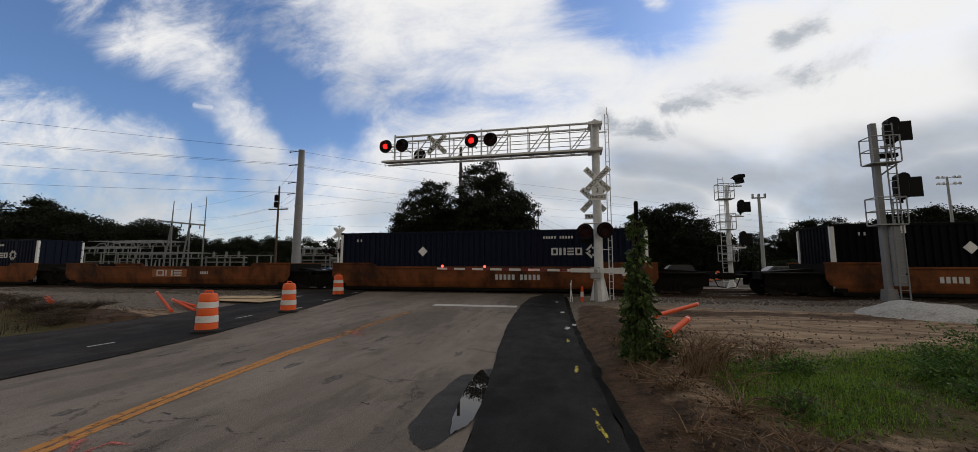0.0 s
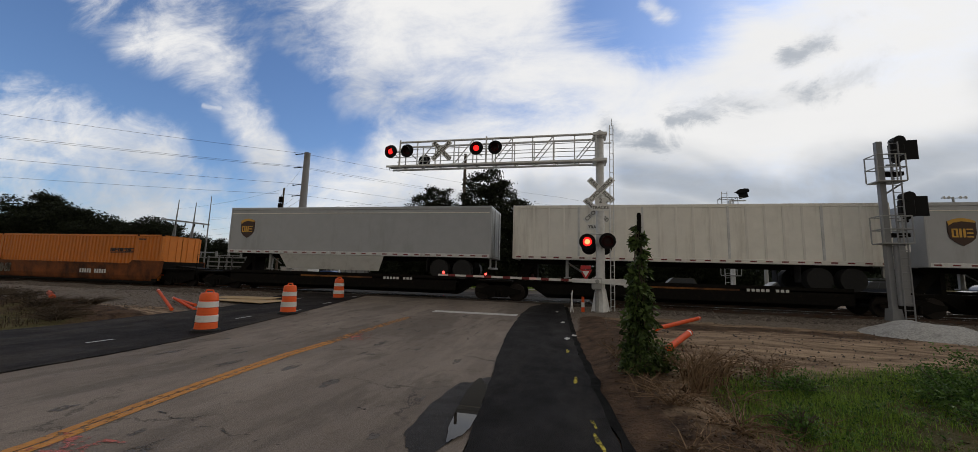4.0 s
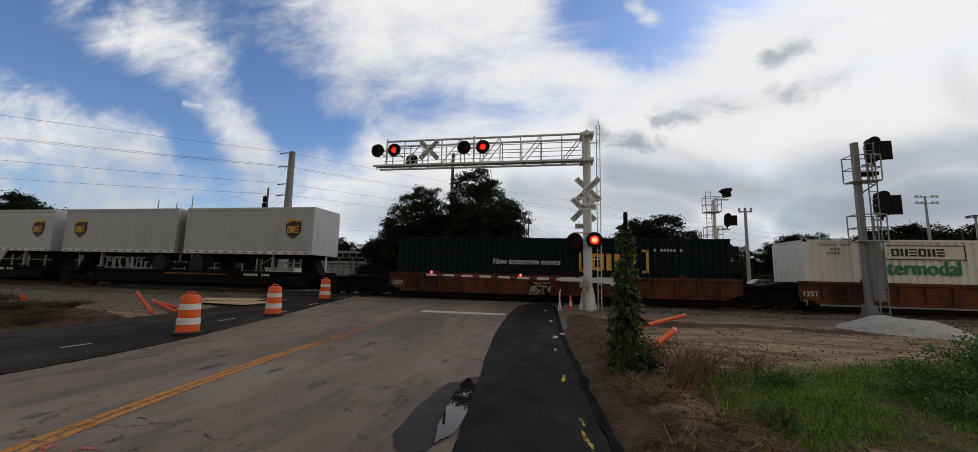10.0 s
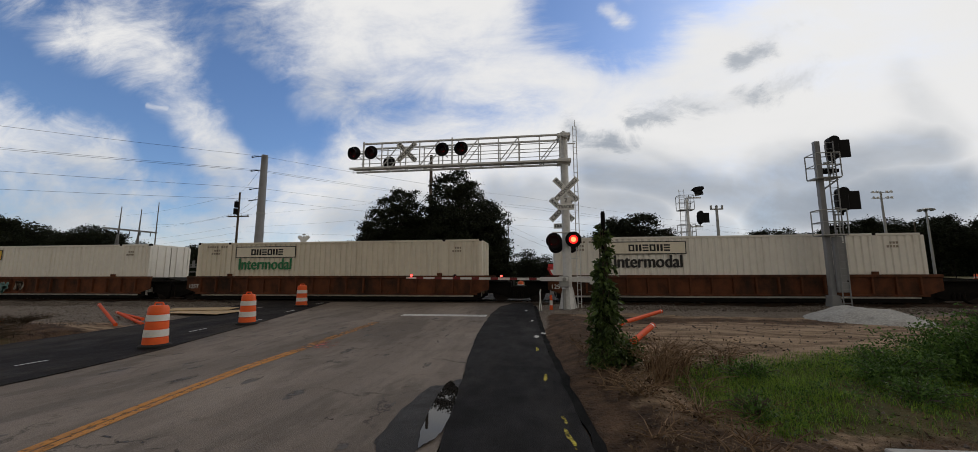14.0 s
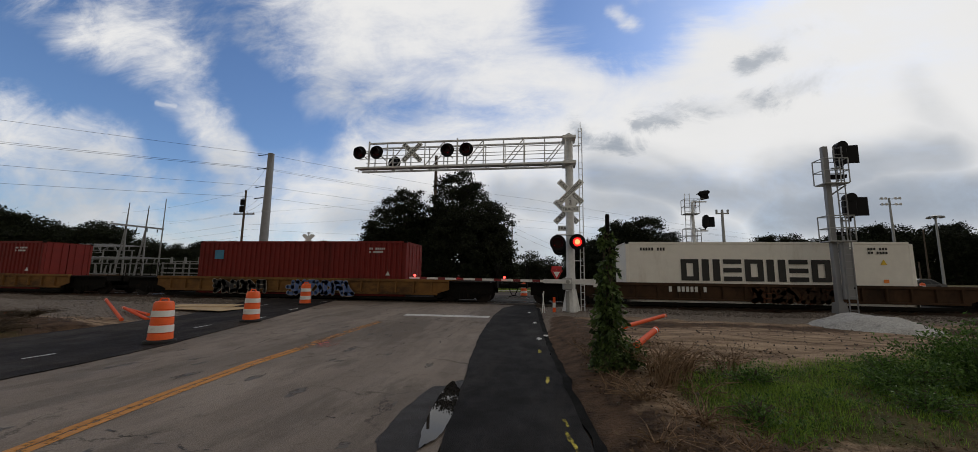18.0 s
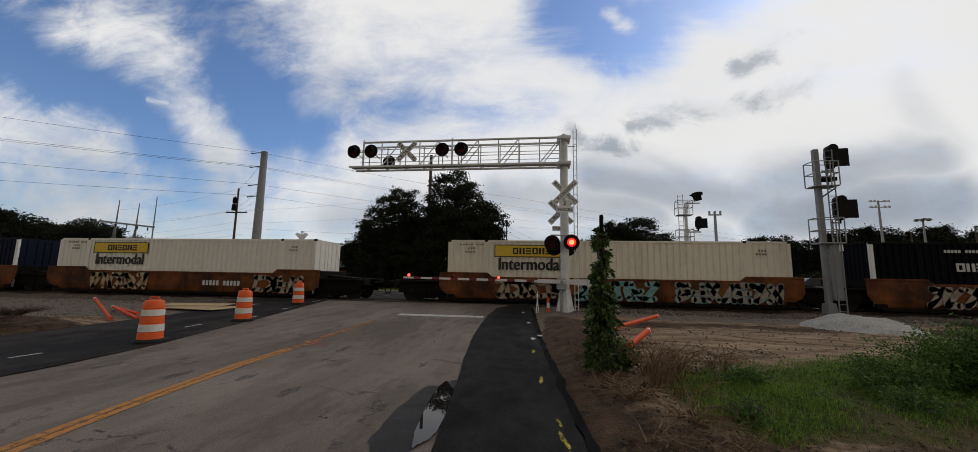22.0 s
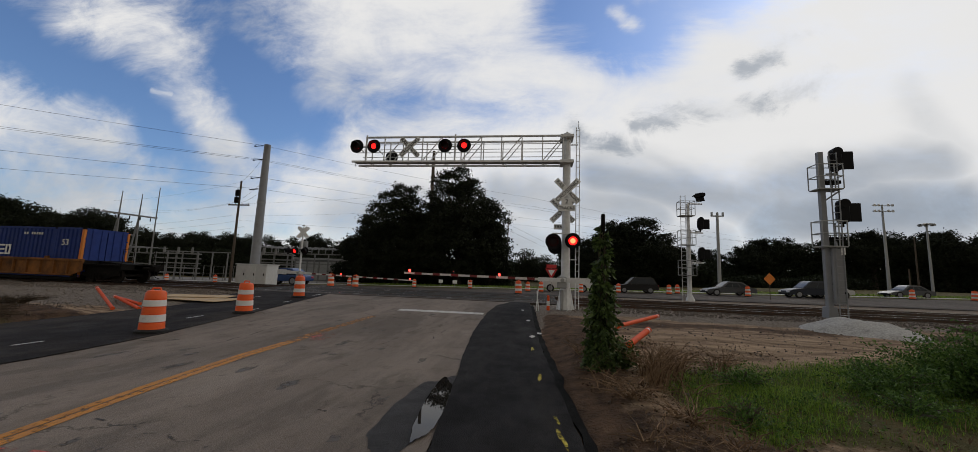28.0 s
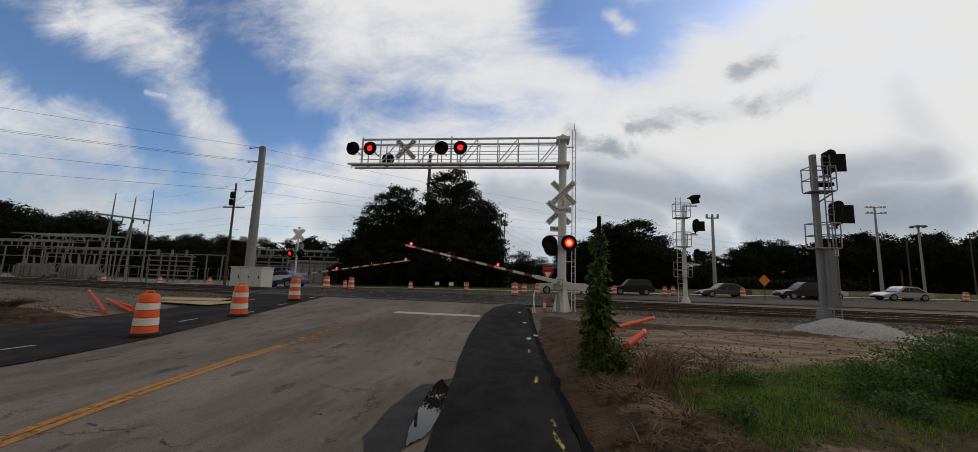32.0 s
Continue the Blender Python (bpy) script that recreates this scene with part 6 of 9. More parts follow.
TURNERS = []         # (lens, which half of the beat it shows red)


def lens_disc(parent, x, y, z, r, beat, hot=False, spells=()):
    """a lamp insert that turns on its upright axis: a glowing red face on one side, a dark one on the other"""
    a = part("lens", lambda: Shape().lathe([(r, 0.0), (r * 0.96, 0.008), (r * 0.5, 0.02), (0.01, 0.024)], 24).add([], []), M["lampon"], parent, "glowing red lens", True, key=("on", r))
    a.matrix_basis = pose(x, y, z, 90)
    part("lens_back", lambda: Shape().lathe([(r, -0.001), (r * 0.96, -0.009), (r * 0.5, -0.02), (0.01, -0.024)], 24), M["lampoff"], a, "dark red lens back", True, key=("off", r))
    if hot:
        part("lens_core", lambda: Shape().lathe([(r * 0.62, 0.0165), (r * 0.55, 0.0225), (0.01, 0.029)], 20), M["lamphot"], a, "bright core of the lens", True, key=("hot", r))
    TURNERS.append((a, pose(x, y, z), beat, spells))
    return a


def lamp_head(parent, x, y, z, beat=None, facing=-1, plate=0.31, r=0.165, hot=False, yaw=0.0, spells=()):
    """round black target plate, deep cup, hood and lens"""
    k = facing
    h = part("lamp_head", lambda: Shape().lathe([(plate, 0.0), (plate + 0.012, 0.012), (plate, 0.024), (r + 0.045, 0.024), (r + 0.04, 0.03), (r + 0.035, -0.2), (0.1, -0.27)], 28), M["black"], parent, "black round lamp housing", True, m=pose(x, y, z, 90 if k < 0 else -90, 0, 0) if not yaw else pose(x, y, z, 0, 0, yaw) @ pose(0, 0, 0, 90 if k < 0 else -90), key=("head", plate, r))
    def visor():
        s = Shape()
        n = 16
        for i in range(n + 1):
            a = math.pi * (-0.16 + 1.32 * i / n)
            d = 0.30 * (0.45 + 0.55 * math.sin(max(0, min(1, (a / math.pi + 0.16) / 1.32)) * math.pi))
            for rr in (r + 0.05, r + 0.038):
                s.v += [(rr * math.cos(a), rr * math.sin(a), 0.02), (rr * math.cos(a), rr * math.sin(a) - 0.02, 0.02 + d)]
        for i in range(n):
            b = 4 * i
            s.f += [(b, b + 4, b + 5, b + 1), (b + 2, b + 3, b + 7, b + 6), (b + 1, b + 5, b + 7, b + 3)]
        return s
    part("hood", visor, M["black"], h, smooth=True, key=("visor", r))
    if beat is not None:
        lens_disc(parent, x, y + 0.03 * k, z, r, beat, hot, spells)
    else:
        part("lens", lambda: Shape().lathe([(r, 0.026), (r * 0.6, 0.042), (0.01, 0.048)], 20), M["lampoff"], h, smooth=True, key=("fix", r))
    return h


def crossbuck(parent, x, y, z, size=1.22, w=0.23, text=True):
    """two crossed white blades; the lettered one splits RAIL and ROAD"""
    for a, t in ((45, "a"), (-45, "b")):
        dy = -0.012 if t == "a" else 0.0
        bl = part("crossbuck_blade", lambda: Shape().box(-size / 2, size / 2, -0.006, 0.006, -w / 2, w / 2, 0.002), M["signwhite"], parent, "white crossbuck blade", m=pose(x, y + dy, z, 0, -a, 0), key=(size, w))
        if text:
            if t == "a":
                words("CROSSING", 0.235, M["ink"], bl, 0, -0.008, 0, squeeze=0.98 * size / 1.22, bold=0.016)
            else:
                words("RAIL", 0.235, M["ink"], bl, -0.36 * size / 1.22, -0.008, 0, squeeze=0.95, bold=0.016)
                words("ROAD", 0.235, M["ink"], bl, 0.36 * size / 1.22, -0.008, 0, squeeze=0.84, bold=0.016)


MX, MY = 1.15, 17.13


def cantilever_signal():
    g = base_z(0, MY) - 0.1
    t = thing("cantilever_crossing_signal", "galvanised cantilever crossing signal with red flashing lamps", "crossing signal")
    part("mast", Shape().cyl((MX, MY, g + 0.9), (MX, MY, 8.08), 0.19, 0.165, 24).cyl((MX, MY, 8.08), (MX, MY, 8.16), 0.1, 0.06, 12), M["galv"], t, smooth=True)
    fl = Shape()
    for a in range(8):
        p, q = a * math.pi / 4 + 0.2, (a + 1) * math.pi / 4 + 0.2
        fl.add([(MX + 0.37 * math.cos(p), MY + 0.37 * math.sin(p), g + 0.1), (MX + 0.37 * math.cos(q), MY + 0.37 * math.sin(q), g + 0.1), (MX + 0.2 * math.cos(q), MY + 0.2 * math.sin(q), g + 1.0), (MX + 0.2 * math.cos(p), MY + 0.2 * math.sin(p), g + 1.0)], [(0, 1, 2, 3)])
        fl.cyl((MX + 0.38 * math.cos(p), MY + 0.38 * math.sin(p), g + 0.08), (MX + 0.20 * math.cos(p), MY + 0.20 * math.sin(p), g + 1.02), 0.022, 0.022, 6)
    part("flared_base", fl, M["galv"], t)["kind"] = "stuff"
    part("base_plate", Shape().lathe([(0.45, g), (0.45, g + 0.08)], 8, (MX, MY, 0)), M["galv"], t)
    part("foundation", Shape().box(MX - 0.6, MX + 0.6, MY - 0.55, MY + 0.55, -0.3, g + 0.02, 0.03), M["concrete"], t)
    x0, x1, zb, zt, dy = -8.85, 1.02, 6.71, 7.87, 0.36
    for y in (MY - dy, MY + dy):
        part("bottom_chord", Shape().box(x0, x1, y - 0.035, y + 0.035, zb - 0.05, zb + 0.04, 0.01), M["galv"], t)
        part("top_chord", Shape().cyl((x0 + 0.65, y, zt), (x1, y, zt), 0.05, 0.05, 10), M["galv"], t, smooth=True)
        n = 10
        xs = [x0 + 0.66 + (x1 - x0 - 0.7) * i / n for i in range(n + 1)]
        for x in xs:
            part("upright", lambda: Shape().box(-0.022, 0.022, -0.022, 0.022, zb, zt), M["galv"], t, m=pose(x, y, 0), key="up")
        for i in range(1, n, 2):
            part("diagonal", Shape().cyl((xs[i], y, zb), (xs[i + 1], y, zt), 0.024, 0.024, 6), M["galv"], t)
        part("hand_rail", Shape().cyl((x0 + 0.2, y, zb + 0.42), (x1, y, zb + 0.42), 0.016, 0.016, 6).cyl((x0 + 0.2, y, zb + 0.80), (x1, y, zb + 0.80), 0.016, 0.016, 6), M["galv"], t)
    for i in range(22):
        x = x0 + 0.15 + (x1 - x0 - 0.3) * i / 21
        part("under_brace", lambda: Shape().cyl((0, -dy, 0), (0.3 if i % 2 else -0.3, dy, 0), 0.016, 0.016, 5), M["galv"], t, m=pose(x, MY, zb - 0.03), key=("ub", i % 2))
    part("walkway", Shape().box(x0, x1, MY - 0.2, MY + 0.2, zb + 0.02, zb + 0.035), M["greysteel"], t, "grey steel walkway grating")
    for zz in (zb, zt):
        part("mast_clamp", Shape().box(MX - 0.3, MX + 0.28, MY - 0.42, MY + 0.42, zz - 0.07, zz + 0.07, 0.015), M["galv"], t)
    for x, b in ((-8.58, 1), (-7.74, 0), (-4.34, 1), (-3.46, 0)):
        lamp_head(t, x, MY - dy - 0.14, 7.40, b, r=0.135, spells=ARM_DARK)
        if -8 < x < -7:
            lamp_head(t, x + 0.42, MY + dy + 0.3, 7.24, None, 1)
        part("lamp_bracket", lambda: Shape().cyl((0, -0.34, 0), (0, 0.6, -0.05), 0.03, 0.03, 8), M["galv"], t, m=pose(x, MY - 0.05, 7.40), key="lb")
    for x in (-8.16, -3.9):
        part("lamp_post", lambda: Shape().cyl((0, 0, zb), (0, 0, zt + 0.1), 0.04, 0.04, 10).box(-0.5, 0.5, -0.03, 0.03, 0.66 + zb, 0.72 + zb), M["galv"], t, m=pose(x, MY - dy - 0.02, 0), key="lp")
    crossbuck(t, -6.03, MY - dy - 0.08, 7.36)
    crossbuck(t, MX + 0.02, MY - 0.24, 5.40, 1.4, 0.25)
    crossbuck(t, MX - 0.14, MY + 0.32, 4.62, 1.4, 0.25)
    part("track_count_plate", Shape().box(MX - 0.23, MX + 0.23, MY - 0.27, MY - 0.255, 4.78, 5.06, 0.003), M["signwhite"], t)
    part("track_count_plate", Shape().box(MX - 0.36, MX + 0.36, MY - 0.272, MY - 0.257, 4.50, 4.77, 0.003), M["signwhite"], t)
    words("2", 0.27, M["ink"], t, MX, MY - 0.275, 4.92)
    words("TRACKS", 0.19, M["ink"], t, MX, MY - 0.277, 4.63, squeeze=0.95)
    part("track_count_plate", Shape().box(MX - 0.52, MX + 0.2, MY + 0.24, MY + 0.255, 3.75, 3.98, 0.003), M["signwhite"], t)
    words("TRACKS", 0.19, M["ink"], t, MX - 0.16, MY + 0.236, 3.86, squeeze=0.95)
    part("lamp_arm", Shape().cyl((MX - 0.62, MY - 0.2, 3.52), (MX + 0.45, MY - 0.2, 3.52), 0.03, 0.03, 8).cyl((MX - 0.55, MY - 0.2, 3.52), (MX - 0.55, MY - 0.2, 3.3), 0.03, 0.03, 8), M["galv"], t)
    lamp_head(t, MX - 0.55, MY - 0.34, 3.16, 1, plate=0.33, r=0.185, hot=True, spells=MAST_DARK)
    lamp_head(t, MX + 0.27, MY - 0.34, 3.20, 0, plate=0.33, r=0.185, hot=True, spells=MAST_DARK)
    lamp_head(t, MX - 0.45, MY + 0.34, 2.98, None, 1)
    lamp_head(t, MX + 0.2, MY + 0.34, 2.98, None, 1)
    # slim ladder mast behind
    lx = 1.66
    q = Shape()
    for k in (-0.075, 0.075):
        q.cyl((lx + k, MY + 0.2, g), (lx + k, MY + 0.2, 8.45), 0.02, 0.02, 6)
    for i in range(28):
        q.cyl((lx - 0.075, MY + 0.2, g + 0.3 + i * 0.29), (lx + 0.075, MY + 0.2, g + 0.3 + i * 0.29), 0.011, 0.011, 5)
    part("ladder", q, M["galv"], t)
    part("finial", Shape().cyl((lx + 0.02, MY + 0.2, 8.4), (lx + 0.02, MY + 0.2, 8.75), 0.018, 0.012, 6), M["galv"], t)
    for zz in (2.4, 5.0, 7.6):
        part("ladder_bracket", Shape().box(MX, lx, MY + 0.15, MY + 0.2, zz, zz + 0.04), M["galv"], t)


ARMS = []            # (arm, place of its hinge, rows of (seconds, degrees))


def crossing_gate(name, px, py, pz, length, toward, label, rows, small=False):
    """toward: -1 the arm lies to smaller x, 1 to larger x"""
    g = thing(name, label, "crossing gate", group="crossing gates")
    part("mechanism", Shape().box(px - 0.2, px + 0.2, py + 0.0, py + 0.4, pz - 0.34, pz + 0.15, 0.04).cyl((px, py - 0.12, pz), (px, py + 0.45, pz), 0.08, 0.08, 14), M["greysteel"], g)
    part("stand", Shape().cyl((px, py + 0.22, base_z(px, py) - 0.1), (px, py + 0.22, pz - 0.4), 0.075, 0.075, 14), M["greysteel"], g, smooth=True)
    def along(sh):
        sh.v = [(p[0] * toward, p[1], p[2]) for p in sh.v]
        return sh

    arm = part("arm", along(Shape().extrude([(0.25, -0.055), (length, -0.04), (length, 0.04), (0.25, 0.055)], "y", -0.025, 0.0)), M["reflect"], g, "white gate arm with red bars")
    n = int((length - 1.1) / 0.82)
    for i in range(n):
        part("red_bar", lambda: Shape().box(-0.16, 0.16, -0.03, 0.004, -0.05, 0.05), M["armred"], arm, m=pose((1.3 + i * 0.82) * toward, 0, 0), key="rb")
    part("arm_foot", along(Shape().box(-0.15, 1.0, -0.05, 0.02, -0.085, 0.085, 0.012)), M["galv"], arm)
    part("counterweight", along(Shape().extrude([(-0.1, -0.09), (-1.75, -0.15), (-1.75, 0.16), (-0.1, 0.1)], "y", 0.02, 0.06).box(-1.78, -1.05, 0.0, 0.1, -0.2, 0.18, 0.015)), M["galv"], arm, "grey steel counterweight arm")
    for x, b in ((length - 0.25, None), (length * 0.68, 1), (length * 0.385, 0)):
        x *= toward
        part("arm_lamp", lambda: Shape().box(-0.06, 0.06, -0.045, 0.03, 0.05, 0.17, 0.015), M["black"], arm, "small lamp on the arm", m=pose(x, 0, 0), key="al")
        if b is None:
            part("bulb", Shape().cyl((x, -0.085, 0.11), (x, -0.05, 0.11), 0.05, 0.06, 12), M["cluster"], arm)
        else:
            lens = part("bulb", lambda: Shape().cyl((0, 0.0, 0), (0, -0.03, 0), 0.055, 0.05, 12), M["cluster"], arm, "red gate lamp", key="bulb")
            lens.matrix_basis = pose(x, -0.085, 0.11)
            part("bulb_back", lambda: Shape().cyl((0, 0.001, 0), (0, 0.03, 0), 0.055, 0.05, 12), M["lampoff"], lens, key="bb")
            TURNERS.append((lens, (x, -0.085, 0.11), b, ()))
    ARMS.append((arm, px, py, pz, toward, rows))
    return g


cantilever_signal()
crossing_gate("crossing_gate", 0.98, MY - 0.55, 1.52, 6.85, -1, "white and red crossing gate arm over the road", [(0, 0.6), (1, 0.6), (30, 0.6), (30.6, 0.6), (30.8, 0.8), (31.0, 1.7), (31.4, 5.6), (31.8, 9.6), (32, 11.8)])


def far_crossing_signal():
    x, y = -18.7, 28.6
    g = base_z(x, y)
    t = thing("far_crossing_signal", "galvanised crossing signal mast on the far side of the tracks", "crossing signal")
    part("mast", Shape().cyl((x, y, g), (x, y, 4.9), 0.075, 0.065, 14), M["galv"], t, smooth=True)
    part("mast_foot", Shape().lathe([(0.3, 0), (0.28, 0.05), (0.12, 0.3)], 12, (x, y, g)), M["galv"], t)
    crossbuck(t, x, y - 0.12, 4.45, 1.15, 0.22, False)
    crossbuck(t, x, y + 0.12, 4.45, 1.15, 0.22, False)
    part("lamp_arm", Shape().cyl((x - 0.75, y, 2.95), (x + 0.75, y, 2.95), 0.03, 0.03, 8), M["galv"], t)
    lamp_head(t, x - 0.42, y - 0.2, 2.95, 0, plate=0.29, r=0.15)
    lamp_head(t, x + 0.42, y - 0.2, 2.95, None, plate=0.29, r=0.15)
    lamp_head(t, x - 1.05, y - 0.1, 2.95, None, plate=0.29, r=0.15, yaw=-30)
    part("junction_box", Shape().box(x - 0.3, x + 0.3, y + 0.1, y + 0.35, 3.3, 3.75, 0.02), M["greysteel"], t)
    part("bell", Shape().lathe([(0.02, 0.12), (0.1, 0.08), (0.13, 0.0)], 14, (x, y, 4.95)), M["greysteel"], t, smooth=True)


far_crossing_signal()
crossing_gate("crossing_gate_far", -18.4, 28.0, 1.25, 9.2, 1, "white and red crossing gate arm beyond the tracks", [(0, -1.6), (1, -1.6), (30, -1.6), (30.8, -1.6), (31.0, -0.6), (31.4, 3.0), (31.8, 7.0), (32, 8.8)])


# ---- railway signals ----
def signal_head(t, x, y, z, s=1.0, yaw=-6, tilt=0.0):
    """narrow upright lamp case with a rounded top, and the broad target plate beside it"""
    h = part("signal_head", lambda: Shape().box(0.05, 0.98, -0.02, 0.02, -0.62, 0.50, 0.02), M["black"], t, "black target plate of a railway signal", m=pose(x - 0.12 * s, y, z, 0, tilt, yaw) @ Matrix.Scale(s, 4), key="plate")
    part("lamp_case", lambda: Shape().cyl((0.08, -0.26, 0.46), (0.08, 0.26, 0.46), 0.27, 0.27, 22).box(-0.18, 0.30, -0.24, 0.24, -0.66, 0.46, 0.05), M["black"], h, smooth=True, key="case")
    part("back_cover", lambda: Shape().box(-0.28, -0.16, -0.17, 0.17, -0.52, 0.30, 0.03).cyl((-0.24, 0, 0.30), (-0.24, 0, 0.52), 0.03, 0.02, 6), M["black"], h, key="cover")
    part("lamp_step", lambda: Shape().cyl((0.0, 0, -0.62), (0.0, 0, -0.95), 0.07, 0.07, 8).box(-0.14, 0.14, -0.14, 0.14, -0.76, -0.66, 0.02), M["blackgear"], h, key="stp")
    part("signal_arm", Shape().cyl((x - 0.65 * s, y, z - 0.9 * s), (x - 0.1 * s, y, z - 0.9 * s), 0.05 * s, 0.05 * s, 8), M["greysteel"], t)


def platform(t, x0, x1, y0, y1, z, hgt, r=0.026):
    """steel grating floor and a rail round it"""
    part("platform_floor", Shape().box(x0, x1, y0, y1, z - 0.05, z, 0.008), M["greysteel"], t)
    for x, y in ((x0, y0), (x1, y0), (x0, y1), (x1, y1), ((x0 + x1) / 2 + 0.15, y0)):
        part("rail_post", lambda: Shape().cyl((0, 0, 0), (0, 0, hgt), r, r, 6), M["greysteel"], t, m=pose(x, y, z), key=("rp", hgt, r))
    for k in (1.0, 0.5):
        zz = z + hgt * k
        part("guard_rail", Shape().strip([(x0, y0, zz), (x1, y0, zz), (x1, y1, zz), (x0, y1, zz), (x0, y0, zz)], r * 0.9, 6), M["greysteel"], t)


def railway_signal():
    t = thing("railway_signal", "grey steel railway signal mast with ladder and platforms", "railway signal")
    x, y = 12.15, 18.2
    g = 0.20
    part("mast", Shape().box(x - 0.12, x + 0.09, y - 0.1, y + 0.1, g + 0.5, 7.50, 0.015), M["polesteel"], t)
    part("mast_foot", Shape().extrude([(x - 0.24, g - 0.1), (x + 0.24, g - 0.1), (x + 0.13, g + 0.62), (x - 0.16, g + 0.62)], "y", y - 0.2, y + 0.2), M["polesteel"], t)
    part("foundation", Shape().box(x - 0.5, x + 0.5, y - 0.45, y + 0.45, -0.3, g + 0.02, 0.03), M["concrete"], t)
    part("equipment_case", Shape().box(x + 0.06, x + 0.50, y - 0.28, y - 0.12, 0.95, 3.26, 0.02), M["polesteel"], t, "tall grey equipment case")
    part("case_latch", Shape().box(x + 0.40, x + 0.45, y - 0.30, y - 0.275, 1.35, 1.45), M["black"], t)
    part("name_plate", Shape().box(x + 0.38, x + 0.54, y - 0.292, y - 0.282, 3.0, 3.3), M["signwhite"], t)
    q = Shape()
    for k in (0.16, 0.46):
        q.cyl((x + k, y - 0.3, g), (x + k, y - 0.3, 7.4), 0.026, 0.026, 6)
    part("ladder_frame", q, M["polesteel"], t)
    for i in range(25):
        part("rung", lambda: Shape().cyl((0.16, 0, 0), (0.46, 0, 0), 0.014, 0.014, 6), M["polesteel"], t, m=pose(x, y - 0.3, g + 0.3 + i * 0.285), key="rung")
    for z in (3.36, 5.83):
        platform(t, x - 0.34, x + 0.62, y - 0.38, y + 0.28, z, 1.05)
        part("bracket", Shape().cyl((x, y, z - 0.55), (x + 0.7, y, z - 0.05), 0.035, 0.035, 6), M["polesteel"], t)
        part("lamp_step", Shape().box(x + 0.1, x + 0.72, y - 0.1, y + 0.2, z + 0.25, z + 0.4), M["blackgear"], t)
    signal_head(t, x + 0.74, y + 0.1, 7.20, 0.72)
    signal_head(t, x + 0.88, y + 0.1, 4.90, 0.72)
    solid("cone_stub", Shape().cyl((0, 0, 0), (0, 0, 0.9), 0.025, 0.02, 6), M["signwhite"], "thin white marker stake by the road edge", "stake", pose(-0.07, 16.7, base_z(0, 16.7) - 0.05, 3, 4, 0))
    solid("cone_stub", Shape().cyl((0, 0, 0), (0, 0, 0.8), 0.02, 0.02, 6), M["signwhite"], "thin white marker stake by the road edge", "stake", pose(0.03, 16.7, base_z(0, 16.7) - 0.05, 0, -6, 0))
    f = thing("marker_post", "short red and white marker post in the ballast", "marker post", pose(0.42, 16.7, base_z(0.4, 16.7) - 0.02))
    part("post", Shape().cyl((0, 0, 0), (0, 0, 0.2), 0.07, 0.065, 10).cyl((0, 0, 0.4), (0, 0, 0.62), 0.06, 0.05, 10), M["pipe"], f)
    part("band", Shape().cyl((0, 0, 0.2), (0, 0, 0.4), 0.066, 0.062, 10), M["reflect"], f)


def far_railway_signal():
    t = thing("railway_signal_far", "slim grey railway signal mast with three platforms", "railway signal")
    x, y = 10.35, 28.5
    g = base_z(x, y)
    part("mast", Shape().cyl((x, y, g), (x, y, 7.1), 0.13, 0.10, 14), M["galv"], t, smooth=True)
    part("mast_foot", Shape().lathe([(0.3, 0), (0.28, 0.08), (0.16, 0.4)], 14, (x, y, g)), M["galv"], t)
    q = Shape()
    for k in (-0.45, -0.12):
        q.cyl((x + k, y + 0.1, g), (x + k, y + 0.1, 7.75), 0.022, 0.022, 6)
    for i in range(24):
        q.cyl((x - 0.45, y + 0.1, g + 0.4 + i * 0.3), (x - 0.12, y + 0.1, g + 0.4 + i * 0.3), 0.013, 0.013, 5)
    part("ladder", q, M["galv"], t)
    for z in (2.1, 4.2, 6.25):
        platform(t, x - 0.62, x + 0.36, y - 0.34, y + 0.34, z, 1.0, 0.022)
        signal_head(t, x + 0.86, y, z + 1.5, 0.5 if z > 6 else 0.62, -6, 78 if z > 6 else 0)
        part("bracket", Shape().cyl((x, y, z + 0.85), (x + 0.95, y, z + 0.85), 0.05, 0.05, 8), M["galv"], t)


railway_signal()
far_railway_signal()

# crushed stone heap by the signal
s = Shape()
n, r = 26, 2.15
for j in range(n + 1):
    for i in range(n + 1):
        u, v = (i / n * 2 - 1), (j / n * 2 - 1)
        x, y = 10.6 + u * 1.7, 14.5 + v * 1.6
        h = max(0, 1 - u * u - v * v) ** 0.75 * 0.40 * (1 + 0.3 * noise.noise((x * 1.3, y * 1.3, 0))) + 0.03 * noise.noise((x * 5, y * 5, 3))
        s.v.append((x, y, ground_z(x, y) - 0.03 + h))
s.f = [(j * (n + 1) + i, j * (n + 1) + i + 1, (j + 1) * (n + 1) + i + 1, (j + 1) * (n + 1) + i) for j in range(n) for i in range(n)]
solid("gravel_heap", s, surf("pale_crushed_stone", (0.43, 0.42, 0.395), 0.95, 0, 0.4, 22, (0.2, 0.195, 0.185), 0.4, 3, bump=1.0, bscale=30), "heap of pale grey crushed stone", "gravel heap", kind="stuff", smooth=True)


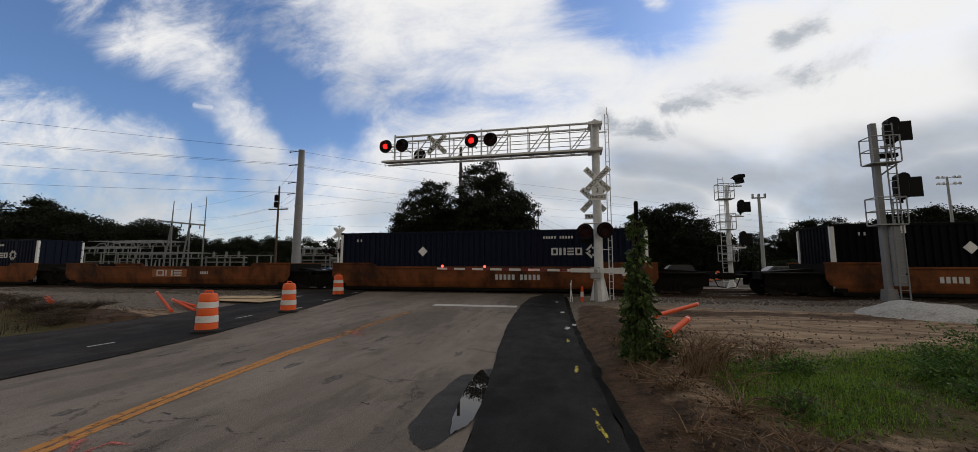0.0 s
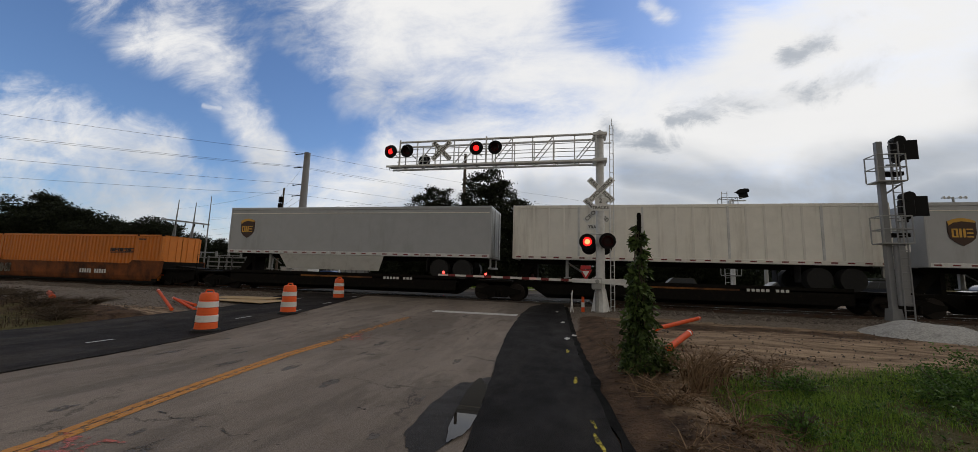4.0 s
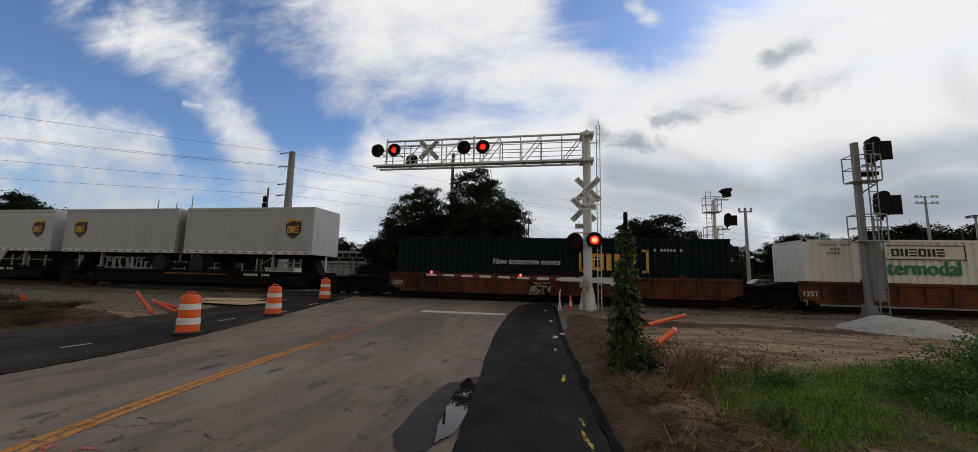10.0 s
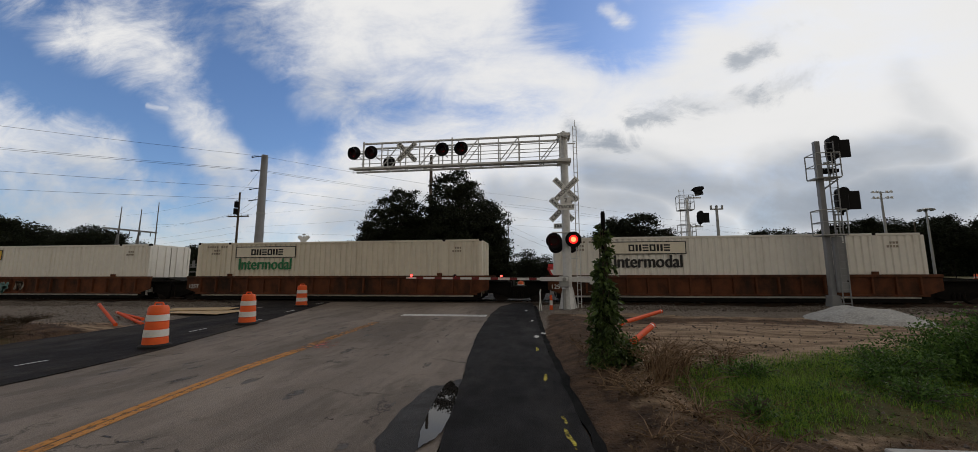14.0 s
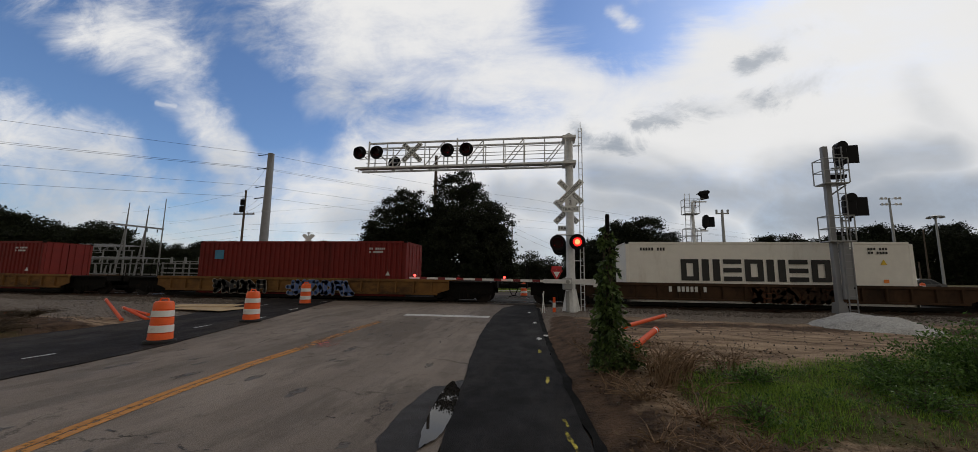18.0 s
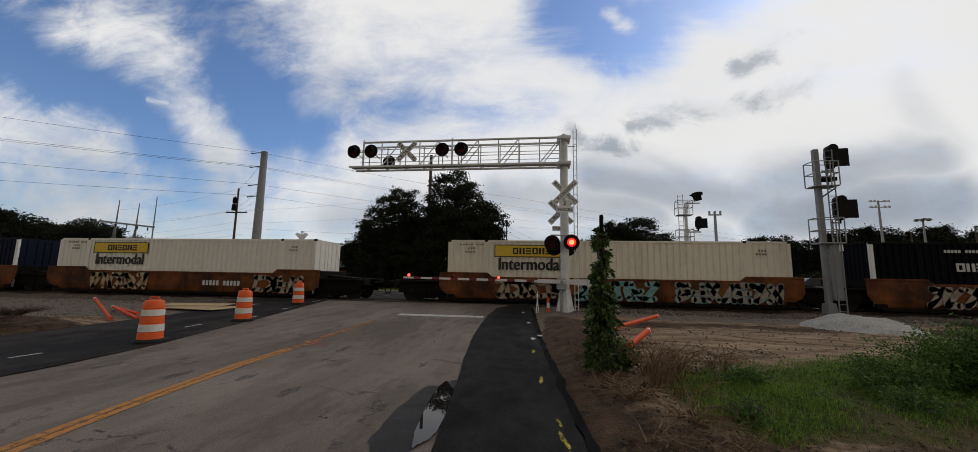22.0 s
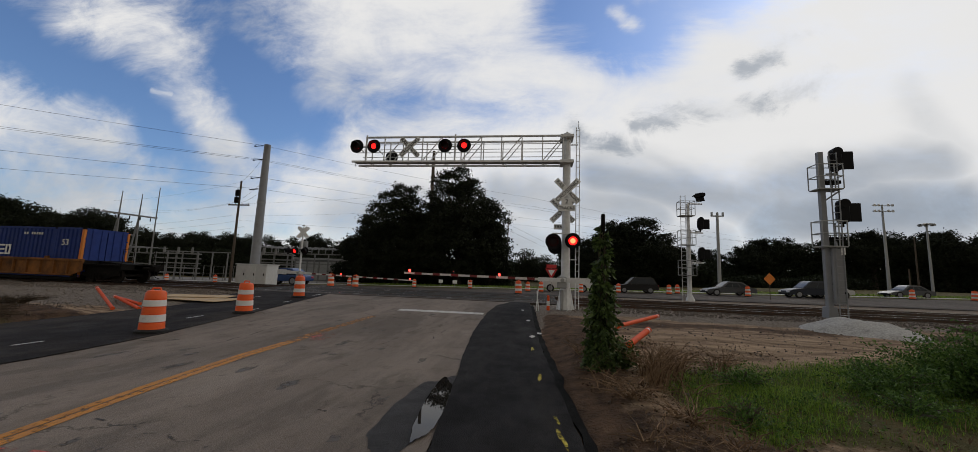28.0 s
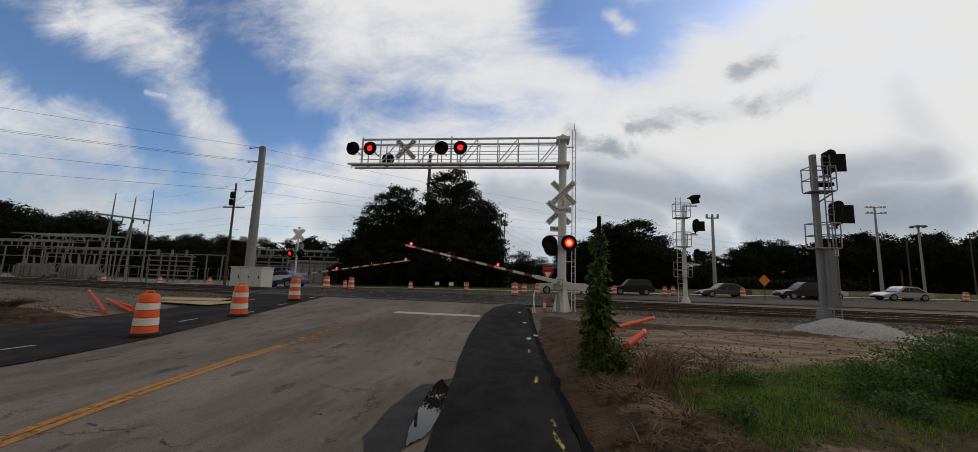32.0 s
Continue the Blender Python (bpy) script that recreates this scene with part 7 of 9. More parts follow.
# loose stones over ballast and soil
def pebbles(name, count, where, size, material, label, seed):
    rng = random.Random(seed)
    s = Shape()
    base = [(1, 0, 0), (-1, 0, 0), (0, 1, 0), (0, -1, 0), (0, 0, 1), (0, 0, -1)]
    fs = [(0, 2, 4), (2, 1, 4), (1, 3, 4), (3, 0, 4), (2, 0, 5), (1, 2, 5), (3, 1, 5), (0, 3, 5)]
    for _ in range(count):
        x, y, z = where(rng)
        r = size * rng.uniform(0.5, 1.3)
        rot = Euler((rng.uniform(0, 6), rng.uniform(0, 6), rng.uniform(0, 6))).to_matrix()
        sc = (rng.uniform(0.7, 1.2), rng.uniform(0.7, 1.2), rng.uniform(0.5, 0.9))
        s.add([rot @ Vector((p[0] * r * sc[0], p[1] * r * sc[1], p[2] * r * sc[2])) + Vector((x, y, z)) for p in base], fs)
    me = bpy.data.meshes.new(name)
    me.from_pydata(s.v, [], s.f)
    me.materials.append(material)
    tagged(new(name, me), label, "stones", kind="stuff")


STONE = surf("loose_stone", (0.145, 0.12, 0.10), 0.95, 0, 0.5, 6, (0.085, 0.068, 0.056), 0.4, 5, bump=0.3)


def _bal(rng):
    x = rng.choice((rng.uniform(1.4, 24), rng.uniform(-34, -15)))
    y = rng.uniform(16.4, 18.5)
    z = 0.06 + 0.14 * min(max((y - 18.55) / 0.7, 0), 1)
    return (x, y, max(z, ground_z(x, y) if y < 18.6 else 0) + 0.01)


def _soil(rng):
    x, y = rng.uniform(0.9, 14), rng.uniform(3, 17.5)
    return (*gz(x, y)[:2], ground_z(x, y) + 0.005)


def _left(rng):
    x, y = rng.uniform(-30, -14), rng.uniform(9, 18)
    return (x, y, ground_z(x, y) + 0.005)


pebbles("ballast_stones", 5200, _bal, 0.05, STONE, "loose grey ballast stones beside the track", 1)
pebbles("loose_stones", 1500, _soil, 0.028, STONE, "scattered small stones on bare soil", 2)
pebbles("loose_stones", 1500, _left, 0.035, STONE, "scattered small stones on bare soil", 3)


# ---- plants ----
def foliage(name, lo, hi, rough=0.6, trans=0.15):
    m = bpy.data.materials.new(name)
    m.use_nodes = True
    nt = m.node_tree
    nt.nodes.clear()
    L = nt.links.new
    geo = node(nt, "ShaderNodeNewGeometry")
    mx = node(nt, "ShaderNodeMix", data_type="RGBA")
    mx.inputs[6].default_value, mx.inputs[7].default_value = (*lo, 1), (*hi, 1)
    L(geo.outputs["Random Per Island"], mx.inputs[0])
    bs = node(nt, "ShaderNodeBsdfPrincipled", inp={"Roughness": rough, "Specular IOR Level": 0.25})
    L(mx.outputs[2], bs.inputs["Base Color"])
    tr = node(nt, "ShaderNodeBsdfTranslucent")
    L(mx.outputs[2], tr.inputs[0])
    ms = node(nt, "ShaderNodeMixShader", inp={0: trans})
    L(bs.outputs[0], ms.inputs[1])
    L(tr.outputs[0], ms.inputs[2])
    out = node(nt, "ShaderNodeOutputMaterial")
    L(ms.outputs[0], out.inputs[0])
    return m


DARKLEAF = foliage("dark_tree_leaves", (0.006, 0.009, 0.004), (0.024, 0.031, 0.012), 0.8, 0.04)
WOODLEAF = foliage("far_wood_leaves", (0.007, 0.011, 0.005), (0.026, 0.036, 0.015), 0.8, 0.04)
VINELEAF = foliage("vine_leaves", (0.012, 0.026, 0.006), (0.125, 0.185, 0.05), 0.5, 0.25)
BUSHLEAF = foliage("bush_leaves", (0.028, 0.07, 0.014), (0.15, 0.26, 0.055), 0.5, 0.3)
BLADE = foliage("grass_blades", (0.05, 0.105, 0.012), (0.31, 0.46, 0.065), 0.6, 0.45)
STRAW = foliage("dry_stalks", (0.085, 0.05, 0.027), (0.36, 0.235, 0.135), 0.8, 0.1)
SCRUB = foliage("dead_scrub", (0.028, 0.021, 0.014), (0.12, 0.088, 0.058), 0.85, 0.05)


def leaf_mesh(name, centres, size, material, droop=0.0, seed=0, narrow=0.55, out=None):
    """many small pointed leaves, each a bent pair of facets"""
    rg = np.random.default_rng(seed)
    c = np.asarray(centres, np.float32)
    n = len(c)
    d = rg.normal(size=(n, 3)).astype(np.float32)
    if out is not None:
        d = d * 0.7 + np.asarray(out, np.float32) * 1.2
    d[:, 2] -= droop
    d /= np.linalg.norm(d, axis=1, keepdims=True) + 1e-6
    u = np.cross(d, rg.normal(size=(n, 3)))
    u /= np.linalg.norm(u, axis=1, keepdims=True) + 1e-6
    k = np.cross(d, u)
    s = (size * rg.uniform(0.6, 1.3, (n, 1))).astype(np.float32)
    v = np.stack([c, c + d * s * 0.45 + u * s * narrow * 0.5 + k * s * 0.1, c + d * s, c + d * s * 0.45 - u * s * narrow * 0.5 + k * s * 0.1], 1).reshape(-1, 3)
    f = (np.arange(n)[:, None] * 4 + np.array([[0, 1, 2, 3]])).ravel()
    me = bpy.data.meshes.new(name)
    me.vertices.add(4 * n)
    me.vertices.foreach_set("co", v.astype(np.float32).ravel())
    me.loops.add(4 * n)
    me.loops.foreach_set("vertex_index", f.astype(np.int32))
    me.polygons.add(n)
    me.polygons.foreach_set("loop_start", (np.arange(n) * 4).astype(np.int32))
    me.polygons.foreach_set("loop_total", np.full(n, 4, np.int32))
    me.update(calc_edges=True)
    me.materials.append(material)
    return me


def crown_points(rg, blobs, clumps, per, clump_r):
    """leaf places in clumps set near the surface of overlapping rounded masses"""
    pts = []
    w = np.array([b[3] * b[4] * b[5] for b in blobs])
    w = w / w.sum()
    for _ in range(clumps):
        b = blobs[rg.choice(len(blobs), p=w)]
        d = rg.normal(size=3)
        d /= np.linalg.norm(d)
        r = rg.uniform(0.45, 1.0) ** 0.5
        c = np.array(b[:3]) + d * np.array(b[3:6]) * r
        c += rg.normal(size=3) * clump_r * 0.35
        q = rg.normal(size=(per, 3)) * clump_r * np.array([1, 1, 0.5]) * 0.6
        pts.append(c + q)
    return np.concatenate(pts)


def tree_meshes(kind, seed):
    """trunk with limbs, and a ragged crown; about 10 m high, to be scaled"""
    rg = np.random.default_rng(seed)
    rr = random.Random(seed)
    if kind == "tall":
        blobs = [(rg.uniform(-1, 1), rg.uniform(-1, 1), z, r, r, r * 0.7) for z, r in ((2.6, 2.6), (4.3, 3.0), (6.0, 2.6), (7.6, 1.9), (8.8, 1.1))]
    elif kind == "broad":
        blobs = [(rg.uniform(-0.9, 0.9), rg.uniform(-0.9, 0.9), z, r, r, r * 0.6) for z, r in ((1.7, 3.2), (2.9, 3.4), (4.2, 3.2), (5.6, 2.9), (7.0, 2.45), (8.1, 1.8), (8.9, 1.15))]
    elif kind == "round":
        blobs = [(rg.uniform(-1.6, 1.6), rg.uniform(-1.6, 1.6), rg.uniform(4, 7.2), r, r, r * 0.75) for r in (3.2, 3.0, 2.6, 2.4, 2.0)] + [(0, 0, 8.2, 1.7, 1.7, 1.3)]
    else:
        blobs = [(rg.uniform(-1.2, 1.2), rg.uniform(-1.2, 1.2), z, r, r, r * 0.55) for z, r in ((4.6, 1.6), (6.2, 2.0), (7.6, 1.7), (8.9, 1.0))]
    s = Shape()
    s.cyl((0, 0, -0.4), (0.1, 0.05, 4.5), 0.34, 0.22, 9).cyl((0.1, 0.05, 4.5), (0.0, 0.1, 8.6), 0.22, 0.05, 8)
    for b in blobs:
        z0 = rr.uniform(1.8, 4.5)
        s.cyl((0.05, 0.03, z0), (b[0] + rr.uniform(-1, 1), b[1] + rr.uniform(-1, 1), b[2]), 0.12, 0.04, 6)
    for _ in range(7):
        a, z0, l = rr.uniform(0, 6.28), rr.uniform(2, 6.5), rr.uniform(1.5, 3)
        s.cyl((0.05, 0.05, z0), (l * math.cos(a), l * math.sin(a), z0 + rr.uniform(0.4, 1.4)), 0.08, 0.025, 5)
    return s, blobs, rg


TREES = {}


def tree(name, kind, seed, x, y, high, wide, label, clumps=150, per=26, leaf=0.42, clump_r=0.85, material=None, group="trees", z=None):
    """high: metres to the top; wide: spread against a natural one"""
    key = (kind, seed, clumps, per, leaf)
    k = high / 10.0
    t = thing(name, label, "tree", pose(x, y, base_z(x, y) if z is None else z, 0, 0, (seed * 67) % 360 if kind != "tall" else 0), group)
    if key not in TREES:
        s, blobs, rg = tree_meshes(kind, seed)
        trunk = to_mesh(s, "trunk", M["bark"], True)
        pts = crown_points(rg, blobs, clumps, per, clump_r)
        pts = pts[pts[:, 2] > 0.6]
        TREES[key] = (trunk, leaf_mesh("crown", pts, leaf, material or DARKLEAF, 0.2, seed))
    for nm, me in zip(("trunk", "crown"), TREES[key]):
        ob = new(nm, me)
        ob.parent = t
        ob.matrix_basis = Matrix.Diagonal((k * wide, k * wide, k, 1))
    return t


def woods():
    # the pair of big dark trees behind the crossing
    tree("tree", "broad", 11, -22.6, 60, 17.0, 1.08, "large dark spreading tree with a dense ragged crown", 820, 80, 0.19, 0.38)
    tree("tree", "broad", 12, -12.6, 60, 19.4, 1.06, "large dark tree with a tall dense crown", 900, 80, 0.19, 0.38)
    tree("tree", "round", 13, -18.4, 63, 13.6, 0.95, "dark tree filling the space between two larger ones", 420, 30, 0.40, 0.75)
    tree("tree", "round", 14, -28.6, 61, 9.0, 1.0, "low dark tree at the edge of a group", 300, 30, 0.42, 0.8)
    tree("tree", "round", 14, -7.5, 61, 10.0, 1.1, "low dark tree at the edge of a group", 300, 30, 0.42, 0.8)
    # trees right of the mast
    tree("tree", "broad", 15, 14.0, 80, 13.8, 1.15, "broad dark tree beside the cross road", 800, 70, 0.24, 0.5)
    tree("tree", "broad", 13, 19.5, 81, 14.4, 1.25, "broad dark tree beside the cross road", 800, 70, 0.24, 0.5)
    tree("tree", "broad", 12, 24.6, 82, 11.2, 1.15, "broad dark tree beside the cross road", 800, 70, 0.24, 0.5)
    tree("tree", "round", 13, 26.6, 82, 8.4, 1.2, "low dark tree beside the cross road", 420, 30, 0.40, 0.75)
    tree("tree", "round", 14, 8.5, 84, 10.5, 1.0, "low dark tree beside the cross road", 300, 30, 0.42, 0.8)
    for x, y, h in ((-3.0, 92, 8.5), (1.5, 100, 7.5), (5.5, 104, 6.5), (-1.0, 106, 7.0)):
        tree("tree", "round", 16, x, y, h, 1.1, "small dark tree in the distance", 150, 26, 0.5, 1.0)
    rng = random.Random(5)
    # wood behind the substation
    tops = [(-175, 23), (-142, 22), (-133, 20.5), (-127, 18.5), (-121, 15.5), (-112, 14.6), (-99, 11.5), (-92, 11), (-84, 9.6), (-76, 10.2), (-68, 9.4), (-60, 8.8), (-52, 9.6), (-46, 9.2), (-30, 9.0)]
    x = -172.0
    i = 0
    while x < -32:
        h = lerp(x, tops)
        tree("tree", ("round", "pine", "round")[i % 3] if h > 14 else "round", (16, 18, 17)[i % 3] if h > 14 else (16, 17)[i % 2], x, 85 + rng.uniform(0, 5), h * rng.uniform(0.78, 1.12) + 0.8, rng.uniform(0.95, 1.3), "dark tree in a distant wood", 300, 80, 0.26, 0.60)
        x += rng.uniform(2.6, 3.8) * max(h / 10, 0.75)
        i += 1
    tops = [(44, 9.5), (50, 11), (56, 12.3), (66, 13.8), (72, 12.9), (82, 15.3), (94, 15.6), (101, 14.7), (109, 16.4), (150, 17)]
    x = 48.0
    while x < 165:
        h = lerp(x, tops)
        tree("tree", ("round", "pine")[i % 4 == 0], (16, 17, 16, 17)[i % 4] if i % 4 else 18, x, 108 + rng.uniform(0, 8), h * rng.uniform(0.94, 1.05), rng.uniform(1.0, 1.25), "dark tree in a distant wood", 300, 80, 0.26, 0.60)
        x += rng.uniform(4.5, 6.5)
        i += 1
    # undergrowth that closes the woods towards the ground
    rg = np.random.default_rng(77)
    def belt(x0, x1, y0, y1, top, n, label, size=0.75):
        xs, ys = rg.uniform(x0, x1, n), rg.uniform(y0, y1, n)
        hs = np.array([top * (0.75 + 0.35 * noise.noise((a * 0.13, b * 0.1, 2.0))) for a, b in zip(xs, ys)])
        zs = np.array([base_z(a, b) for a, b in zip(xs, ys)]) + hs * rg.uniform(0, 1, n) ** 0.8
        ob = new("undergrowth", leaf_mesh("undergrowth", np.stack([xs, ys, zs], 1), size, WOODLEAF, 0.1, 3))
        tagged(ob, label, "undergrowth", kind="stuff")
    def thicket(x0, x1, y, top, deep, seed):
        """a solid dark sheet added inside a wood, hiding the sky between the leaves"""
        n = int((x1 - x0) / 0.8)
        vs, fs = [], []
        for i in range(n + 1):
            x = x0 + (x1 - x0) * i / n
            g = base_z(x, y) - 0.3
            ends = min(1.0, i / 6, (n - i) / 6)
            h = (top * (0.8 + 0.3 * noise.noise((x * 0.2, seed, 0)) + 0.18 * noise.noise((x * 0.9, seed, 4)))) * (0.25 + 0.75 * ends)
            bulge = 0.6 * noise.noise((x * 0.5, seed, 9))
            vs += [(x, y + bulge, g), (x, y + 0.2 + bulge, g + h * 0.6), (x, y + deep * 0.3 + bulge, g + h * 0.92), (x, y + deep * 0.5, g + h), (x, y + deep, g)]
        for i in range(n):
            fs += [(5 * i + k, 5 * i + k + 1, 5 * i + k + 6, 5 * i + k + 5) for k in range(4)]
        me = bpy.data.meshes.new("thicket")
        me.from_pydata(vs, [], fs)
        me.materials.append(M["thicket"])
        tagged(new("thicket", me), "solid dark backing sheet added inside the wood against sky gaps", "thicket", kind="stuff")
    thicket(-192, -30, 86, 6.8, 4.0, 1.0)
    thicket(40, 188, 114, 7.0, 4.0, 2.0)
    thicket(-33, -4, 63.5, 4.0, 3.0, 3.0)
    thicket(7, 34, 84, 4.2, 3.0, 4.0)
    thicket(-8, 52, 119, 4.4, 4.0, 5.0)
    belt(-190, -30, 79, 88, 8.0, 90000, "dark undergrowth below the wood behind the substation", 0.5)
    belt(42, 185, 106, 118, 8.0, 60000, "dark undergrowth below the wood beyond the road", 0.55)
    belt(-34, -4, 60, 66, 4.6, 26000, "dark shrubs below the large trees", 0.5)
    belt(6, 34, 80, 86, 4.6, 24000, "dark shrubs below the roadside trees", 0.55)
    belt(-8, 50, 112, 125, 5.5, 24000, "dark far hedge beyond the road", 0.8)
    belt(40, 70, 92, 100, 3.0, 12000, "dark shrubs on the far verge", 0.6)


woods()


def grass_patch(name, n, where, hgt, width, material, label, seed):
    rg = np.random.default_rng(seed)
    xs, ys, hs = where(rg, n)
    n = len(xs)
    z = np.array([ground_z(a, b) for a, b in zip(xs, ys)]) - 0.01
    a = rg.uniform(0, 6.283, n)
    lean = rg.uniform(0.15, 1.15, n)
    h = hgt * hs * rg.uniform(0.45, 1.25, n)
    w = width * rg.uniform(0.6, 1.3, n)
    dx, dy = np.cos(a), np.sin(a)
    px, py = -dy, dx
    base = np.stack([xs, ys, z], 1)
    side = np.stack([px, py, np.zeros(n)], 1) * w[:, None]
    fwd = np.stack([dx, dy, np.zeros(n)], 1)
    mid = base + fwd * (h * lean * 0.3)[:, None] + np.array([0, 0, 1]) * (h * 0.6)[:, None]
    tip = base + fwd * (h * lean)[:, None] + np.array([0, 0, 1]) * (h * (1 - 0.25 * lean))[:, None]
    v = np.stack([base - side, base + side, mid + side * 0.7, mid - side * 0.7, tip], 1).reshape(-1, 3)
    k = np.arange(n)[:, None] * 5
    loops = np.concatenate([k + np.array([[0, 1, 2, 3]]), k + np.array([[3, 2, 4]])], 1).ravel()
    start = (np.arange(n)[:, None] * 7 + np.array([[0, 4]])).ravel()
    me = bpy.data.meshes.new(name)
    me.vertices.add(5 * n)
    me.vertices.foreach_set("co", v.astype(np.float32).ravel())
    me.loops.add(7 * n)
    me.loops.foreach_set("vertex_index", loops.astype(np.int32))
    me.polygons.add(2 * n)
    me.polygons.foreach_set("loop_start", start.astype(np.int32))
    me.polygons.foreach_set("loop_total", np.tile([4, 3], n).astype(np.int32))
    me.update(calc_edges=True)
    me.materials.append(material)
    tagged(new(name, me), label, "grass", kind="stuff")


def verge(rg, n):
    xs, ys = rg.uniform(1.2, 15, n), rg.uniform(2.4, 12.6, n)
    keep, hs = [], []
    for a, b in zip(xs, ys):
        e = a - edge_r(b)
        lim = 7.6 + 0.42 * (a - 1.2)
        q = noise.noise((a * 0.5, b * 0.5, 3)) + 0.5 * noise.noise((a * 1.7, b * 1.7, 8))
        inner = min(max((lim - b) / 1.4, 0), 1) * min(max((e - 1.15) / 0.8, 0), 1) * min(max((b - 4.9 + 2.2 * q) / 1.5, 0.04), 1)
        keep.append(inner * (0.75 + 0.6 * q) > rg.uniform(0.05, 0.8))
        hs.append(0.55 + 0.5 * inner + 0.35 * q)
    keep = np.array(keep)
    return xs[keep], ys[keep], np.clip(np.array(hs)[keep], 0.25, 1.5)


def left_verge(rg, n):
    xs, ys = rg.uniform(-34, -13.4, n), rg.uniform(5, 11.5, n)
    keep = np.array([noise.noise((a * 0.5, b * 0.5, 13)) + (9.6 - b) * 0.25 > rg.uniform(-0.1, 0.9) for a, b in zip(xs, ys)])
    return xs[keep], ys[keep], np.full(keep.sum(), 0.8)


def sparse(rg, n):
    xs, ys = rg.uniform(0.9, 14, n), rg.uniform(2.4, 15, n)
    keep = np.array([noise.noise((a * 0.8, b * 0.8, 23)) > rg.uniform(-0.1, 0.5) and a > edge_r(b) + 0.35 and b < 8.5 for a, b in zip(xs, ys)])
    return xs[keep], ys[keep], np.full(keep.sum(), 0.9)


grass_patch("grass", 230000, verge, 0.12, 0.0034, BLADE, "rank green grass on the verge", 1)
grass_patch("dry_grass", 8000, sparse, 0.20, 0.004, STRAW, "thin dry grass on bare soil", 2)
grass_patch("dry_grass", 16000, left_verge, 0.28, 0.006, SCRUB, "thin dry weeds beside the new lane", 3)


def weeds(rg, n):
    """broad-leaved weeds in uneven cushions over the grassy part of the verge"""
    xs, ys, hs = verge(rg, n)
    q = np.array([noise.noise((a * 1.1, b * 1.1, 17)) + 0.6 * noise.noise((a * 2.9, b * 2.9, 5)) for a, b in zip(xs, ys)])
    keep = q > rg.uniform(-0.35, 0.55, len(xs))
    xs, ys, q = xs[keep], ys[keep], q[keep]
    z = np.array([ground_z(a, b) for a, b in zip(xs, ys)]) + np.clip(0.05 + 0.26 * q, 0.02, 0.30) * rg.uniform(0.1, 1.0, len(xs))
    return np.stack([xs, ys, z], 1)


_w = weeds(np.random.default_rng(71), 130000)
_up = np.tile([0.0, 0.0, 0.5], (len(_w), 1))
tagged(new("weeds", leaf_mesh("weeds", _w, 0.042, BUSHLEAF, 0.0, 72, 0.5, _up)), "low broad-leaved green weeds among the grass", "weeds", kind="stuff")
far = lambda rg, n: (rg.uniform(-24, 90, n), rg.uniform(47.8, 56, n), np.ones(n))
grass_patch("grass", 12000, far, 0.30, 0.03, BLADE, "roadside grass behind the pavement", 4)


def vine_pole():
    x, y = 1.16, 7.4
    g = ground_z(x, y)
    t = thing("vine_covered_pole", "dark pole wrapped in climbing green vine", "vine-covered pole")
    part("pole", Shape().cyl((x, y, g - 0.2), (x + 0.02, y, 2.82), 0.045, 0.04, 10), M["blackgear"], t, smooth=True)
    part("pole_cap", Shape().cyl((x + 0.02, y, 2.80), (x + 0.02, y, 2.86), 0.046, 0.03, 10), M["blackgear"], t)
    rg = np.random.default_rng(9)
    cs, outs = [], []
    for _ in range(330):
        # a trailing shoot that leaves the pole, arches out and hangs
        z = rg.beta(1.0, 1.55) * 2.55 + 0.08
        a = rg.uniform(0, 6.283)
        r = np.interp(z, [0, 0.3, 0.9, 1.4, 1.8, 2.2, 2.6], [0.27, 0.27, 0.24, 0.18, 0.13, 0.11, 0.08]) * rg.uniform(0.45, 1.35)
        m = int(rg.integers(7, 15))
        u = np.linspace(0.25, 1.0, m)
        d = np.array([np.cos(a), np.sin(a)])
        p = np.stack([x + d[0] * r * u, y + d[1] * r * u, g + z + r * (0.5 * u - 0.95 * u * u)], 1) + rg.normal(size=(m, 3)) * 0.018
        cs.append(p)
        outs.append(np.tile([d[0] * 0.6, d[1] * 0.6, -0.35], (m, 1)))
    ob = new("vine_leaves", leaf_mesh("vine_leaves", np.concatenate(cs), 0.115, VINELEAF, 0.45, 9, 0.5, np.concatenate(outs)))
    ob.parent = t
    q = Shape()
    rr = random.Random(4)
    for _ in range(14):
        a0 = rr.uniform(0, 6.28)
        pts = [(x + (0.05 + 0.12 * (1 - k / 9)) * math.cos(a0 + k * 0.6), y + (0.05 + 0.12 * (1 - k / 9)) * math.sin(a0 + k * 0.6), g + k * 0.27) for k in range(10)]
        q.strip(pts, 0.007, 4)
    part("vine_stem", q, M["wood"], t)


vine_pole()


